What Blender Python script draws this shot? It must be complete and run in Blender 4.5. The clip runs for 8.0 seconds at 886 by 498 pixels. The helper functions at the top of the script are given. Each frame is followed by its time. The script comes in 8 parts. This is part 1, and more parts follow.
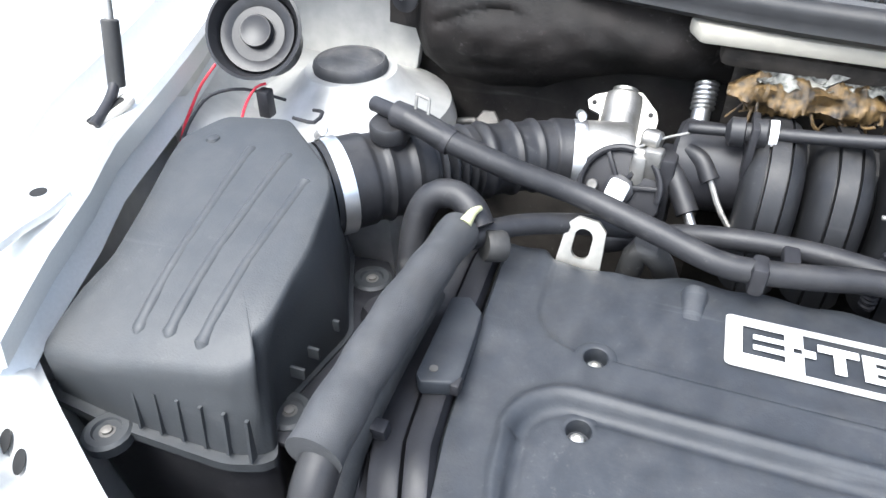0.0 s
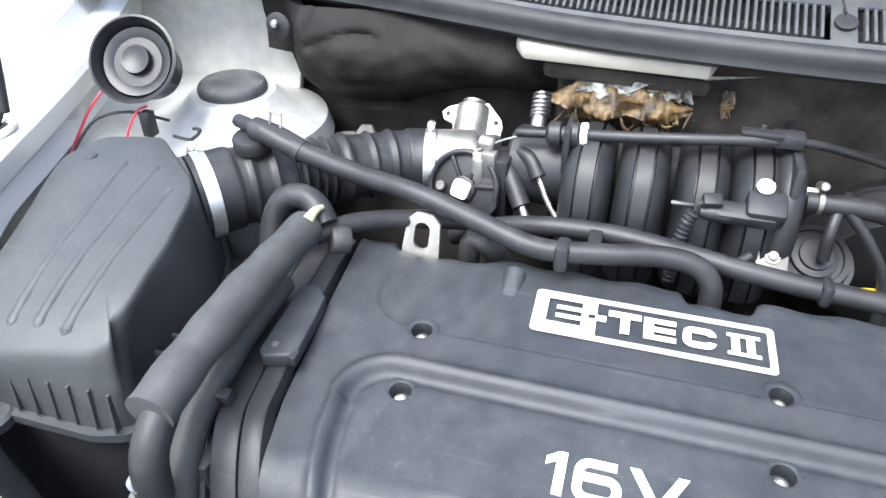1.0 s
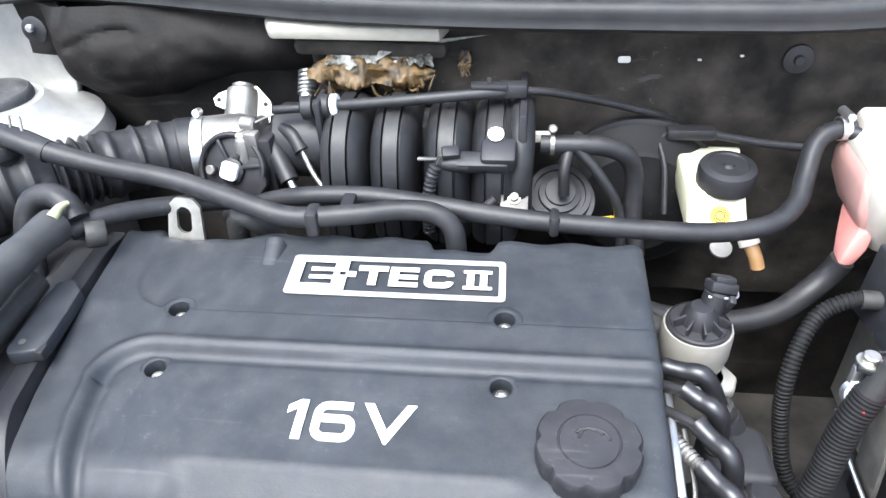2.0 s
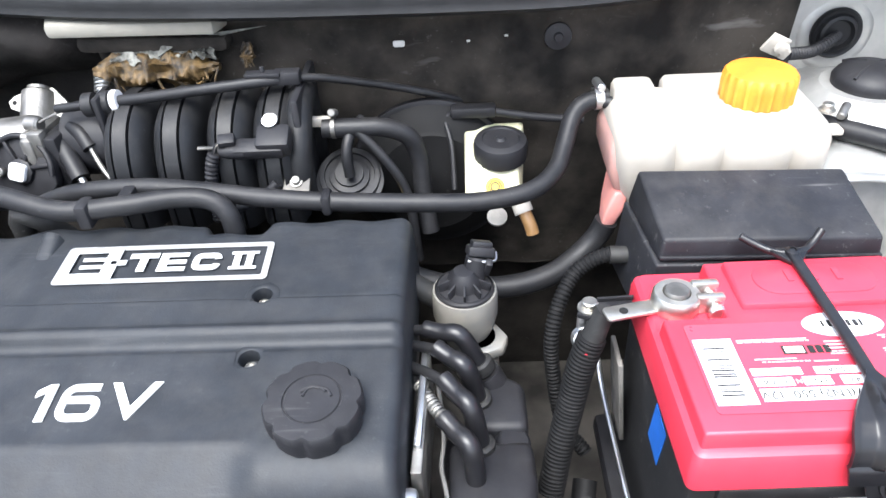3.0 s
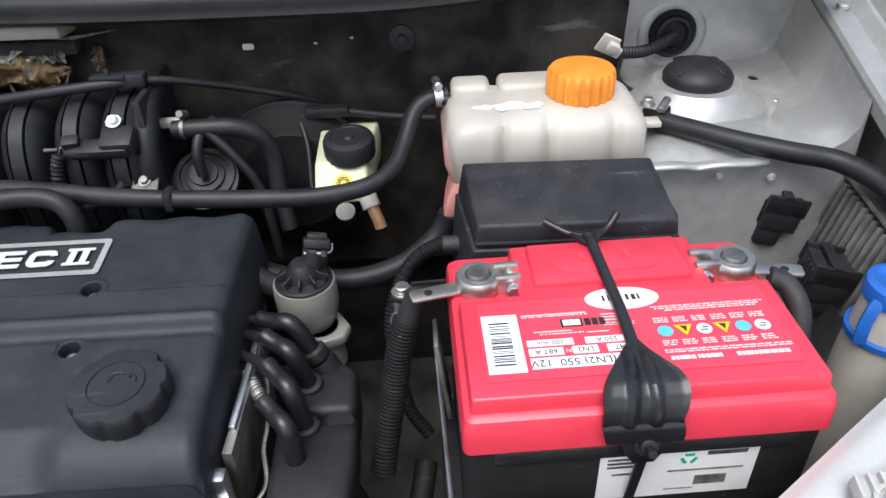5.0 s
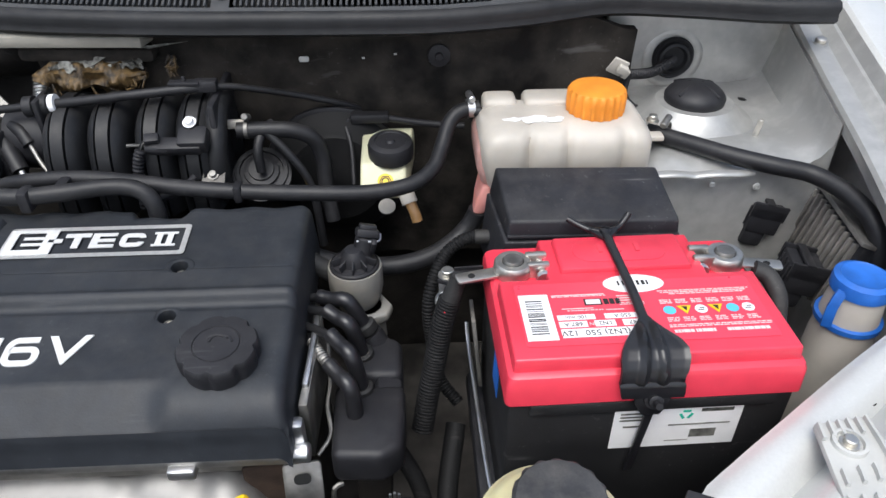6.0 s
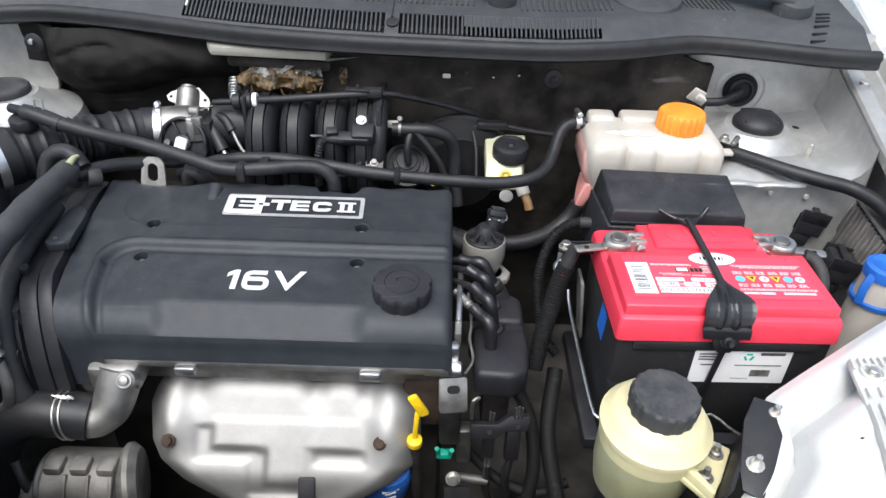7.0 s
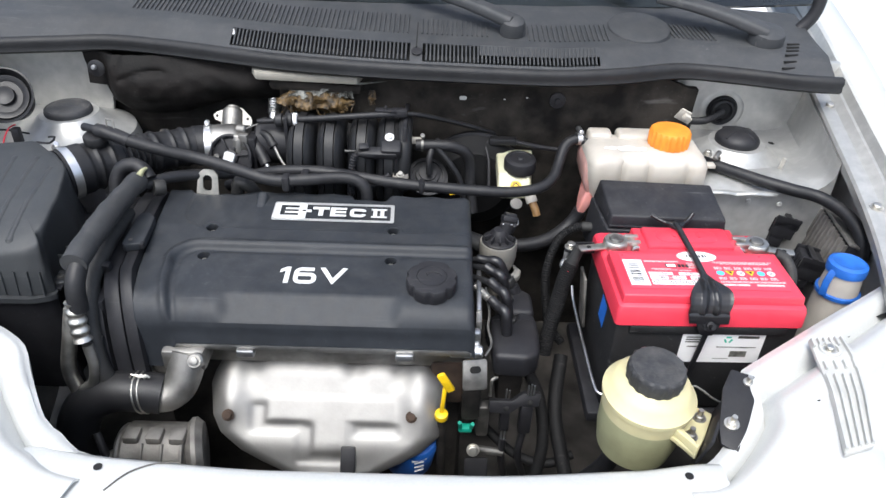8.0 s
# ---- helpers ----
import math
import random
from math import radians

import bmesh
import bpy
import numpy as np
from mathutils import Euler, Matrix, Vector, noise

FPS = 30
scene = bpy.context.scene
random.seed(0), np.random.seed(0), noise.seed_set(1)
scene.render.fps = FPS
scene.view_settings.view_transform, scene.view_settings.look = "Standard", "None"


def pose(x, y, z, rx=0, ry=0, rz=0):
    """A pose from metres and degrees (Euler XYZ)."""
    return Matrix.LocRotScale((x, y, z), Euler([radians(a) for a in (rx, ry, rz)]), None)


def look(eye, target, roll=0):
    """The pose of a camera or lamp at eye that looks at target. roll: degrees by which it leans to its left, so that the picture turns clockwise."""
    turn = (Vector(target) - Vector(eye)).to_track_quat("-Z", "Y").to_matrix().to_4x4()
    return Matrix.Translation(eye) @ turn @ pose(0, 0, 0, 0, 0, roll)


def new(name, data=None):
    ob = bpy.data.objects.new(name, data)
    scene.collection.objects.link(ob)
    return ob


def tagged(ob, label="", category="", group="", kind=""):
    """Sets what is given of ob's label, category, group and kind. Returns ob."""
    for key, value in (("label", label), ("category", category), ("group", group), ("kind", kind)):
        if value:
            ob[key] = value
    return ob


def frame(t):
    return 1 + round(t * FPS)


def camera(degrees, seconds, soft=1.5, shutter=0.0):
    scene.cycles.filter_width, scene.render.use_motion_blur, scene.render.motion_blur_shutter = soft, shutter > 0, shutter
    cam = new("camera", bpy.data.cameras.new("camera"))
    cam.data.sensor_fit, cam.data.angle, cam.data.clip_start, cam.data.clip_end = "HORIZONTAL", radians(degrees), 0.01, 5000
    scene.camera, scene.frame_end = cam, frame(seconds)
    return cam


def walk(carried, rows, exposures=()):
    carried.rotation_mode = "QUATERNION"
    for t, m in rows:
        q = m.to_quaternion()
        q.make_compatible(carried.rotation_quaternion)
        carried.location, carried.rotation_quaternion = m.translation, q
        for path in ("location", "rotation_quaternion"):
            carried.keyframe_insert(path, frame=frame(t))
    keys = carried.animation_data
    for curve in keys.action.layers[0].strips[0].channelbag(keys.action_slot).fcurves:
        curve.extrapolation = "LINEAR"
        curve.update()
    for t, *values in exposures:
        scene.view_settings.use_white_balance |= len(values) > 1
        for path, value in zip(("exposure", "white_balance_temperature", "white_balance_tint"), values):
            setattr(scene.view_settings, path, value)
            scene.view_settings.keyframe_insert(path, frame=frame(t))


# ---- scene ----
cam = camera(63.8, 8.0)
PATH = [
    (0, (0.021, -0.295, 0.353), (-0.538, 1.199, -0.854), -0.2),
    (0.5, (0.067, -0.318, 0.374), (-0.453, 1.207, -0.81), -0.0),
    (1, (0.136, -0.335, 0.382), (-0.339, 1.218, -0.785), -0.6),
    (1.5, (0.212, -0.347, 0.382), (-0.141, 1.224, -0.804), -2.2),
    (2, (0.273, -0.347, 0.381), (0.046, 1.238, -0.817), -2.9),
    (3.3, (0.459, -0.385, 0.37), (0.396, 1.216, -0.827), -3.4),
    (3.5, (0.473, -0.39, 0.368), (0.388, 1.214, -0.824), -3.7),
    (4, (0.503, -0.385, 0.36), (0.401, 1.229, -0.816), -4.2),
    (4.5, (0.53, -0.386, 0.364), (0.488, 1.233, -0.81), -3.3),
    (4.7, (0.543, -0.392, 0.365), (0.529, 1.225, -0.811), -3.3),
    (5.8, (0.52, -0.471, 0.41), (0.626, 1.138, -0.773), -0.3),
    (6, (0.486, -0.495, 0.426), (0.565, 1.116, -0.756), -0.1),
    (6.5, (0.404, -0.595, 0.466), (0.451, 1.033, -0.694), 1.2),
    (7, (0.358, -0.694, 0.506), (0.371, 0.945, -0.639), 2.1),
    (7.5, (0.333, -0.764, 0.545), (0.367, 0.882, -0.589), 2.7),
    (8, (0.316, -0.815, 0.569), (0.349, 0.843, -0.549), 2.4),
]
EXPOSURES = [(0, 2.22, 6250, 8), (1, 2.32, 6200, 8), (2, 2.30, 6150, 8), (3.5, 1.50, 6250, 9), (4.5, 0.86, 6250, 9), (6, 0.6, 6350, 9), (7, 0.97, 6350, 9), (7.5, 1.08, 6350, 9), (8, 0.98, 6350, 9)]
walk(cam, [(t, look(eye, target, roll)) for t, eye, target, roll in PATH], EXPOSURES)

# world and sun: bright hazy daylight from above and in front of the car
world = bpy.data.worlds.new("world")
scene.world = world
world.use_nodes = True
wn = world.node_tree.nodes
sky = wn.new("ShaderNodeTexSky")
sky.sky_type = "NISHITA"
sky.sun_disc = False
sky.sun_elevation, sky.sun_rotation = radians(62), radians(200)
sky.air_density, sky.dust_density, sky.ozone_density = 1.0, 4.0, 1.0
wn["Background"].inputs["Strength"].default_value = 0.15
haze = wn.new("ShaderNodeHueSaturation")
haze.inputs["Saturation"].default_value = 0.8
world.node_tree.links.new(sky.outputs["Color"], haze.inputs["Color"])
world.node_tree.links.new(haze.outputs["Color"], wn["Background"].inputs["Color"])
sun = new("sun", bpy.data.lights.new("sun", "SUN"))
sun.data.energy, sun.data.angle, sun.data.color = 1.5, radians(40), (0.94, 0.985, 1.0)
sun.matrix_basis = look((-0.7, -2.0, 4.2), (0, 0, 0))

# ---- materials ----
MATS = {}


def mat(name, base, rough=0.5, metal=0.0, vary=0.25, scale=60.0, bump=0.15, dust=0.0, spec=0.5, coarse=9.0, second=None, coat=0.0, trans=0.0, sss=0.0, scuff=0.0):
    """A procedural surface: grain and stains at two scales, fine relief, uneven gloss and, where asked, pale dust on what faces up."""
    if name in MATS:
        return MATS[name]
    m = bpy.data.materials.new(name)
    m.use_nodes = True
    nt = m.node_tree
    n, l = nt.nodes, nt.links
    b = n["Principled BSDF"]
    tc = n.new("ShaderNodeTexCoord")
    fine = n.new("ShaderNodeTexNoise")
    fine.inputs["Scale"].default_value, fine.inputs["Detail"].default_value = scale, 6
    big = n.new("ShaderNodeTexNoise")
    big.inputs["Scale"].default_value, big.inputs["Detail"].default_value = coarse, 4
    for t in (fine, big):
        l.new(tc.outputs["Object"], t.inputs["Vector"])
    mix = n.new("ShaderNodeMath")
    mix.operation = "MULTIPLY_ADD"
    l.new(big.outputs["Fac"], mix.inputs[0])
    mix.inputs[1].default_value = 1.2
    l.new(fine.outputs["Fac"], mix.inputs[2])
    ramp = n.new("ShaderNodeValToRGB")
    ramp.color_ramp.elements[0].position, ramp.color_ramp.elements[1].position = 0.62, 1.5
    lo = [max(0.0, c * (1 - vary)) for c in base]
    hi = list(second) if second else [min(1.0, c * (1 + vary)) for c in base]
    ramp.color_ramp.elements[0].color = (*lo, 1)
    ramp.color_ramp.elements[1].color = (*hi, 1)
    ramp.color_ramp.elements[1].position = 1.0
    half = n.new("ShaderNodeMath")
    half.operation = "MULTIPLY"
    half.inputs[1].default_value = 0.72
    l.new(mix.outputs[0], half.inputs[0])
    l.new(half.outputs[0], ramp.inputs["Fac"])
    colour = ramp.outputs["Color"]
    if dust > 0:
        geo = n.new("ShaderNodeNewGeometry")
        sep = n.new("ShaderNodeSeparateXYZ")
        l.new(geo.outputs["Normal"], sep.inputs[0])
        speck = n.new("ShaderNodeTexNoise")
        speck.inputs["Scale"].default_value, speck.inputs["Detail"].default_value, speck.inputs["Roughness"].default_value = 38, 8, 0.7
        l.new(tc.outputs["Object"], speck.inputs["Vector"])
        rng = n.new("ShaderNodeMapRange")
        rng.inputs["From Min"].default_value, rng.inputs["From Max"].default_value = 0.42, 0.75
        l.new(speck.outputs["Fac"], rng.inputs["Value"])
        up = n.new("ShaderNodeMath")
        up.operation = "MULTIPLY"
        up.use_clamp = True
        l.new(sep.outputs["Z"], up.inputs[0])
        l.new(rng.outputs["Result"], up.inputs[1])
        amount = n.new("ShaderNodeMath")
        amount.operation = "MULTIPLY"
        amount.inputs[1].default_value = dust
        l.new(up.outputs[0], amount.inputs[0])
        dm = n.new("ShaderNodeMix")
        dm.data_type = "RGBA"
        l.new(amount.outputs[0], dm.inputs["Factor"])
        l.new(colour, dm.inputs[6])
        dm.inputs[7].default_value = (0.32, 0.29, 0.25, 1)
        colour = dm.outputs[2]
    if scuff > 0:
        # pale rub marks: sparse specks and long faint scratches
        speck = n.new("ShaderNodeTexNoise")
        speck.inputs["Scale"].default_value, speck.inputs["Detail"].default_value, speck.inputs["Roughness"].default_value = 150, 4, 0.75
        l.new(tc.outputs["Object"], speck.inputs["Vector"])
        cut = n.new("ShaderNodeMapRange")
        cut.inputs["From Min"].default_value, cut.inputs["From Max"].default_value = 0.60, 0.74
        l.new(speck.outputs["Fac"], cut.inputs["Value"])
        turn = n.new("ShaderNodeMapping")
        turn.inputs["Rotation"].default_value = (0.3, 0.2, 0.9)
        turn.inputs["Scale"].default_value = (9, 150, 60)
        l.new(tc.outputs["Object"], turn.inputs["Vector"])
        line = n.new("ShaderNodeTexNoise")
        line.inputs["Scale"].default_value, line.inputs["Detail"].default_value = 1.0, 3
        l.new(turn.outputs["Vector"], line.inputs["Vector"])
        thin = n.new("ShaderNodeMapRange")
        thin.inputs["From Min"].default_value, thin.inputs["From Max"].default_value = 0.64, 0.76
        l.new(line.outputs["Fac"], thin.inputs["Value"])
        patchy = n.new("ShaderNodeMapRange")
        patchy.inputs["From Min"].default_value, patchy.inputs["From Max"].default_value = 0.42, 0.66
        l.new(big.outputs["Fac"], patchy.inputs["Value"])
        both = n.new("ShaderNodeMath")
        both.operation = "MAXIMUM"
        l.new(cut.outputs["Result"], both.inputs[0])
        l.new(thin.outputs["Result"], both.inputs[1])
        where = n.new("ShaderNodeMath")
        where.operation = "MULTIPLY"
        l.new(both.outputs[0], where.inputs[0])
        l.new(patchy.outputs["Result"], where.inputs[1])
        much = n.new("ShaderNodeMath")
        much.operation = "MULTIPLY"
        much.inputs[1].default_value = scuff
        l.new(where.outputs[0], much.inputs[0])
        sm = n.new("ShaderNodeMix")
        sm.data_type = "RGBA"
        l.new(much.outputs[0], sm.inputs["Factor"])
        l.new(colour, sm.inputs[6])
        sm.inputs[7].default_value = (0.30, 0.29, 0.28, 1)
        colour = sm.outputs[2]
    l.new(colour, b.inputs["Base Color"])
    rr = n.new("ShaderNodeMapRange")
    rr.inputs["To Min"].default_value, rr.inputs["To Max"].default_value = max(0.02, rough - 0.09), min(1.0, rough + 0.09)
    l.new(half.outputs[0], rr.inputs["Value"])
    l.new(rr.outputs["Result"], b.inputs["Roughness"])
    b.inputs["Metallic"].default_value = metal
    b.inputs["Specular IOR Level"].default_value = spec
    b.inputs["Coat Weight"].default_value = coat
    b.inputs["Coat Roughness"].default_value = 0.12
    b.inputs["Transmission Weight"].default_value = trans
    b.inputs["Subsurface Weight"].default_value = sss
    b.inputs["Subsurface Radius"].default_value = (0.02, 0.015, 0.01)
    b.inputs["Subsurface Scale"].default_value = 0.3
    if bump > 0:
        tiny = n.new("ShaderNodeTexNoise")
        tiny.inputs["Scale"].default_value, tiny.inputs["Detail"].default_value = scale * 9, 3
        l.new(tc.outputs["Object"], tiny.inputs["Vector"])
        bp = n.new("ShaderNodeBump")
        bp.inputs["Strength"].default_value, bp.inputs["Distance"].default_value = bump, 0.0006
        l.new(tiny.outputs["Fac"], bp.inputs["Height"])
        l.new(bp.outputs["Normal"], b.inputs["Normal"])
    MATS[name] = m
    return m


COVER = mat("moulded cover plastic", (0.021, 0.0238, 0.0285), 0.46, spec=0.30, scuff=0.10, vary=0.2, scale=70, bump=0.25, dust=0.05)
BOXPL = mat("airbox plastic", (0.027, 0.0295, 0.032), 0.52, vary=0.14, scale=80, bump=0.35, dust=0.05, scuff=0.08)
BLACK = mat("black plastic", (0.016, 0.016, 0.0185), 0.45, spec=0.34, scale=80, dust=0.03, scuff=0.10)
GLOSSBLK = mat("glossy black plastic", (0.012, 0.012, 0.014), 0.28, scale=60, bump=0.05, dust=0.05)
RUBBER = mat("black rubber hose", (0.014, 0.0142, 0.016), 0.42, spec=0.34, scuff=0.15, scale=90, bump=0.2, dust=0.06)
OLDRUB = mat("dusty rubber", (0.017, 0.017, 0.0168), 0.6, scuff=0.3, scale=60, bump=0.3, dust=0.12)
FOAM = mat("insulation foam", (0.033, 0.034, 0.036), 0.55, scale=140, bump=0.6, dust=0.05, scuff=0.15)
FELT = mat("dirty insulation felt", (0.014, 0.0128, 0.012), 0.8, spec=0.2, scuff=0.25, vary=0.5, scale=30, bump=0.7, dust=0.12, second=(0.046, 0.040, 0.034))
MATPAD = mat("moulded bulkhead mat", (0.0092, 0.0088, 0.0084), 0.62, spec=0.14, scuff=0.18, vary=0.5, scale=22, bump=0.9, second=(0.0145, 0.0125, 0.0118), dust=0.02)
GRIME = mat("oily grime", (0.024, 0.0225, 0.0215), 0.65, spec=0.3, scuff=0.25, vary=0.7, scale=24, bump=0.8, second=(0.052, 0.046, 0.041))
ALU = mat("cast aluminium", (0.35, 0.34, 0.32), 0.5, 1.0, vary=0.3, scale=45, bump=0.5)
BRIGHT = mat("bright aluminium", (0.72, 0.72, 0.72), 0.34, 1.0, vary=0.15, scale=60, bump=0.2)
ZINC = mat("zinc plated steel", (0.62, 0.60, 0.55), 0.38, 1.0, vary=0.25, scale=70, bump=0.2)
GENALU = mat("oily cast alloy", (0.20, 0.19, 0.175), 0.6, 0.7, vary=0.45, scale=40, bump=0.6)
CAPRUB = mat("chalky rubber cap", (0.027, 0.028, 0.031), 0.6, scuff=0.3, vary=0.35, scale=50, bump=0.4, dust=0.18)
STEEL = mat("dull steel", (0.33, 0.32, 0.30), 0.5, 1.0, vary=0.4, scale=50, bump=0.3)
RUST = mat("rusty iron", (0.055, 0.036, 0.026), 0.8, 0.3, vary=0.6, scale=40, bump=0.7)
SHIELD = mat("aluminised shield", (0.37, 0.362, 0.348), 0.55, 0.95, vary=0.14, scale=30, bump=0.2, second=(0.43, 0.42, 0.405))
PAINT = mat("silver white body paint", (0.56, 0.565, 0.55), 0.33, 0.15, vary=0.05, scale=400, bump=0.03, coat=0.4, dust=0.10)
INNER = mat("inner body paint and rail shade", (0.46, 0.458, 0.44), 0.36, 0.5, vary=0.14, scale=60, coarse=5, bump=0.08, dust=0.12)
RED = mat("red battery plastic", (0.67, 0.043, 0.074), 0.28, spec=0.6, vary=0.08, scale=60, bump=0.05)
CASE = mat("battery case black", (0.012, 0.012, 0.013), 0.5, scuff=0.3, scale=70, dust=0.12)
LABEL = mat("white label", (0.78, 0.78, 0.78), 0.5, vary=0.05, scale=60, bump=0.02)
REDLABEL = mat("red label film", (0.67, 0.055, 0.092), 0.26, vary=0.04, scale=60, bump=0.0)
INK = mat("black ink", (0.02, 0.02, 0.02), 0.6, bump=0.0)
WHITEINK = mat("white paint print", (0.58, 0.58, 0.57), 0.55, vary=0.10, scale=200, bump=0.1)
BLUE = mat("blue plastic", (0.02, 0.13, 0.50), 0.4, bump=0.05)
CYAN = mat("sky blue ink", (0.10, 0.48, 0.75), 0.5, bump=0.0)
YELLOW = mat("yellow plastic", (0.80, 0.52, 0.01), 0.4, bump=0.05)
GREEN = mat("green plastic", (0.01, 0.35, 0.24), 0.45, bump=0.05)
ORANGE = mat("orange cap plastic", (0.72, 0.245, 0.022), 0.5, vary=0.2, scale=50, bump=0.25, scuff=0.2)
MILK = mat("milky tank plastic", (0.44, 0.405, 0.355), 0.36, vary=0.14, scale=25, bump=0.1, sss=0.12)
PINK = mat("coolant stained tank plastic", (0.46, 0.20, 0.18), 0.42, vary=0.15, scale=25, bump=0.1, sss=0.4)
PALEPINK = mat("faintly stained tank plastic", (0.46, 0.27, 0.24), 0.42, vary=0.15, scale=25, bump=0.1, sss=0.3)
CREAM = mat("cream reservoir plastic", (0.56, 0.51, 0.30), 0.42, vary=0.12, scale=25, bump=0.1, sss=0.25)
OLIVE = mat("fluid darkened plastic", (0.34, 0.34, 0.20), 0.4, vary=0.2, scale=25, bump=0.1)
BRKMILK = mat("brake tank plastic", (0.58, 0.57, 0.40), 0.42, vary=0.14, scale=30, bump=0.05, sss=0.15)
WASHER = mat("washer tank plastic", (0.46, 0.43, 0.38), 0.5, vary=0.1, scale=30, bump=0.1)
EGRCAN = mat("dull silver casting", (0.42, 0.415, 0.39), 0.36, 0.35, vary=0.4, scale=50, bump=0.4, second=(0.36, 0.33, 0.28))
FUSEPL = mat("scuffed box plastic", (0.017, 0.0175, 0.021), 0.48, spec=0.34, vary=0.3, scale=60, bump=0.2, dust=0.07, scuff=0.5)
BRKT = mat("grey bracket plastic", (0.45, 0.45, 0.43), 0.5, vary=0.12, scale=40, bump=0.2, dust=0.1)
AMBER = mat("amber plastic", (0.30, 0.17, 0.07), 0.35, bump=0.05)
WOOL = mat("torn golden fibre", (0.035, 0.021, 0.008), 0.38, vary=0.8, scale=170, bump=1.0, second=(0.16, 0.10, 0.038), coarse=60)
MANIPL = mat("manifold plastic", (0.011, 0.0115, 0.013), 0.42, spec=0.32, scuff=0.15, scale=60, bump=0.15, dust=0.08)
BEIGE = mat("beige sealing foam", (0.22, 0.21, 0.18), 0.8, vary=0.1, scale=60, bump=0.3)
FOIL = mat("grey torn foil", (0.10, 0.105, 0.095), 0.35, 0.5, vary=0.8, scale=150, bump=1.0, second=(0.32, 0.32, 0.29))
COWLPL = mat("weathered cowl plastic", (0.036, 0.038, 0.041), 0.55, spec=0.4, vary=0.15, scale=60, bump=0.3, dust=0.07, scuff=0.2)
SEALRUB = mat("seal rubber", (0.018, 0.0185, 0.020), 0.5, spec=0.3, scale=60, bump=0.1, dust=0.06)
# black darkened further for the deep shade low and far back in the bay
SHADEBLK = mat("deep shade black", (0.009, 0.009, 0.0095), 0.6, spec=0.2, scuff=0.2, scale=60, bump=0.3)
# grey lifted so floor and panels throw light into the bay's depths
BOUNCE = mat("bounce grey", (0.050, 0.047, 0.044), 0.85, spec=0.2, vary=0.5, scale=14, bump=0.6, second=(0.12, 0.11, 0.10))
HORN = mat("satin horn plastic", (0.013, 0.013, 0.0145), 0.30, spec=0.34, scale=60, bump=0.1, dust=0.03, scuff=0.15)
DARK = mat("dark void", (0.006, 0.006, 0.006), 0.8, bump=0.0)
REDWIRE = mat("red wire", (0.55, 0.02, 0.04), 0.4, bump=0.0)
GLASS = mat("tinted windscreen", (0.02, 0.024, 0.026), 0.06, vary=0.05, bump=0.0)
GROUND = mat("pale sunlit concrete", (0.66, 0.66, 0.65), 0.85, vary=0.12, scale=6, bump=0.3, coarse=1.2)

# ---- mesh tools ----


def finish(name, bm, material, parent=None, label="", sharp=38):
    """Link a bmesh as one mesh object; under parent when given."""
    bmesh.ops.recalc_face_normals(bm, faces=bm.faces)
    me = bpy.data.meshes.new(name)
    bm.to_mesh(me)
    bm.free()
    me.materials.append(material)
    for p in me.polygons:
        p.use_smooth = True
    me.set_sharp_from_angle(angle=radians(sharp))
    ob = new(name, me)
    if parent is not None:
        ob.parent = parent
        if parent.parent is None:
            ob.matrix_parent_inverse = parent.matrix_basis.inverted()
    if label:
        tagged(ob, label)
    return ob


def part(name, bm, material, parent, label="", sharp=38):
    return finish(name, bm, material, parent, label, sharp)


def thing(name, at, label, category, group="", kind=""):
    ob = new(name)
    ob.empty_display_size = 0.02
    ob.matrix_basis = Matrix.Translation(at)
    return tagged(ob, label, category, group, kind)


def solid(name, bm, material, label, category, group="", kind="", sharp=38):
    return tagged(finish(name, bm, material, None, "", sharp), label, category, group, kind)


def structure(name, bm, material, label, category, sharp=38):
    return solid(name, bm, material, label, category, "", "structure", sharp)


def join(*bms):
    out = bmesh.new()
    for b in bms:
        tmp = bpy.data.meshes.new("tmp")
        b.to_mesh(tmp)
        out.from_mesh(tmp)
        b.free()
        bpy.data.meshes.remove(tmp)
    return out


def moved(bm, m):
    bm.transform(m)
    return bm


def box(c, s, bevel=0.0, rot=None, segs=2):
    bm = bmesh.new()
    bmesh.ops.create_cube(bm, size=1)
    bm.transform(Matrix.Diagonal((*s, 1)))
    if bevel > 0:
        bmesh.ops.bevel(bm, geom=bm.edges[:], offset=min(bevel, min(s) * 0.45), segments=segs, profile=0.5, affect="EDGES")
    m = Matrix.Translation(c)
    if rot:
        m = m @ Euler([radians(a) for a in rot]).to_matrix().to_4x4()
    bm.transform(m)
    return bm


def prism(poly, z0, z1, bevel=0.0, segs=2, taper=1.0, m=None):
    """An upright prism over a plan polygon; taper scales its top about its middle."""
    bm = bmesh.new()
    cx, cy = sum(p[0] for p in poly) / len(poly), sum(p[1] for p in poly) / len(poly)
    lo = [bm.verts.new((x, y, z0)) for x, y in poly]
    hi = [bm.verts.new((cx + (x - cx) * taper, cy + (y - cy) * taper, z1)) for x, y in poly]
    bm.faces.new(lo[::-1])
    bm.faces.new(hi)
    for i in range(len(poly)):
        j = (i + 1) % len(poly)
        bm.faces.new((lo[i], lo[j], hi[j], hi[i]))
    bmesh.ops.recalc_face_normals(bm, faces=bm.faces)
    if bevel > 0:
        bmesh.ops.bevel(bm, geom=bm.edges[:], offset=bevel, segments=segs, profile=0.5, affect="EDGES", clamp_overlap=True)
    if m is not None:
        bm.transform(m)
    return bm


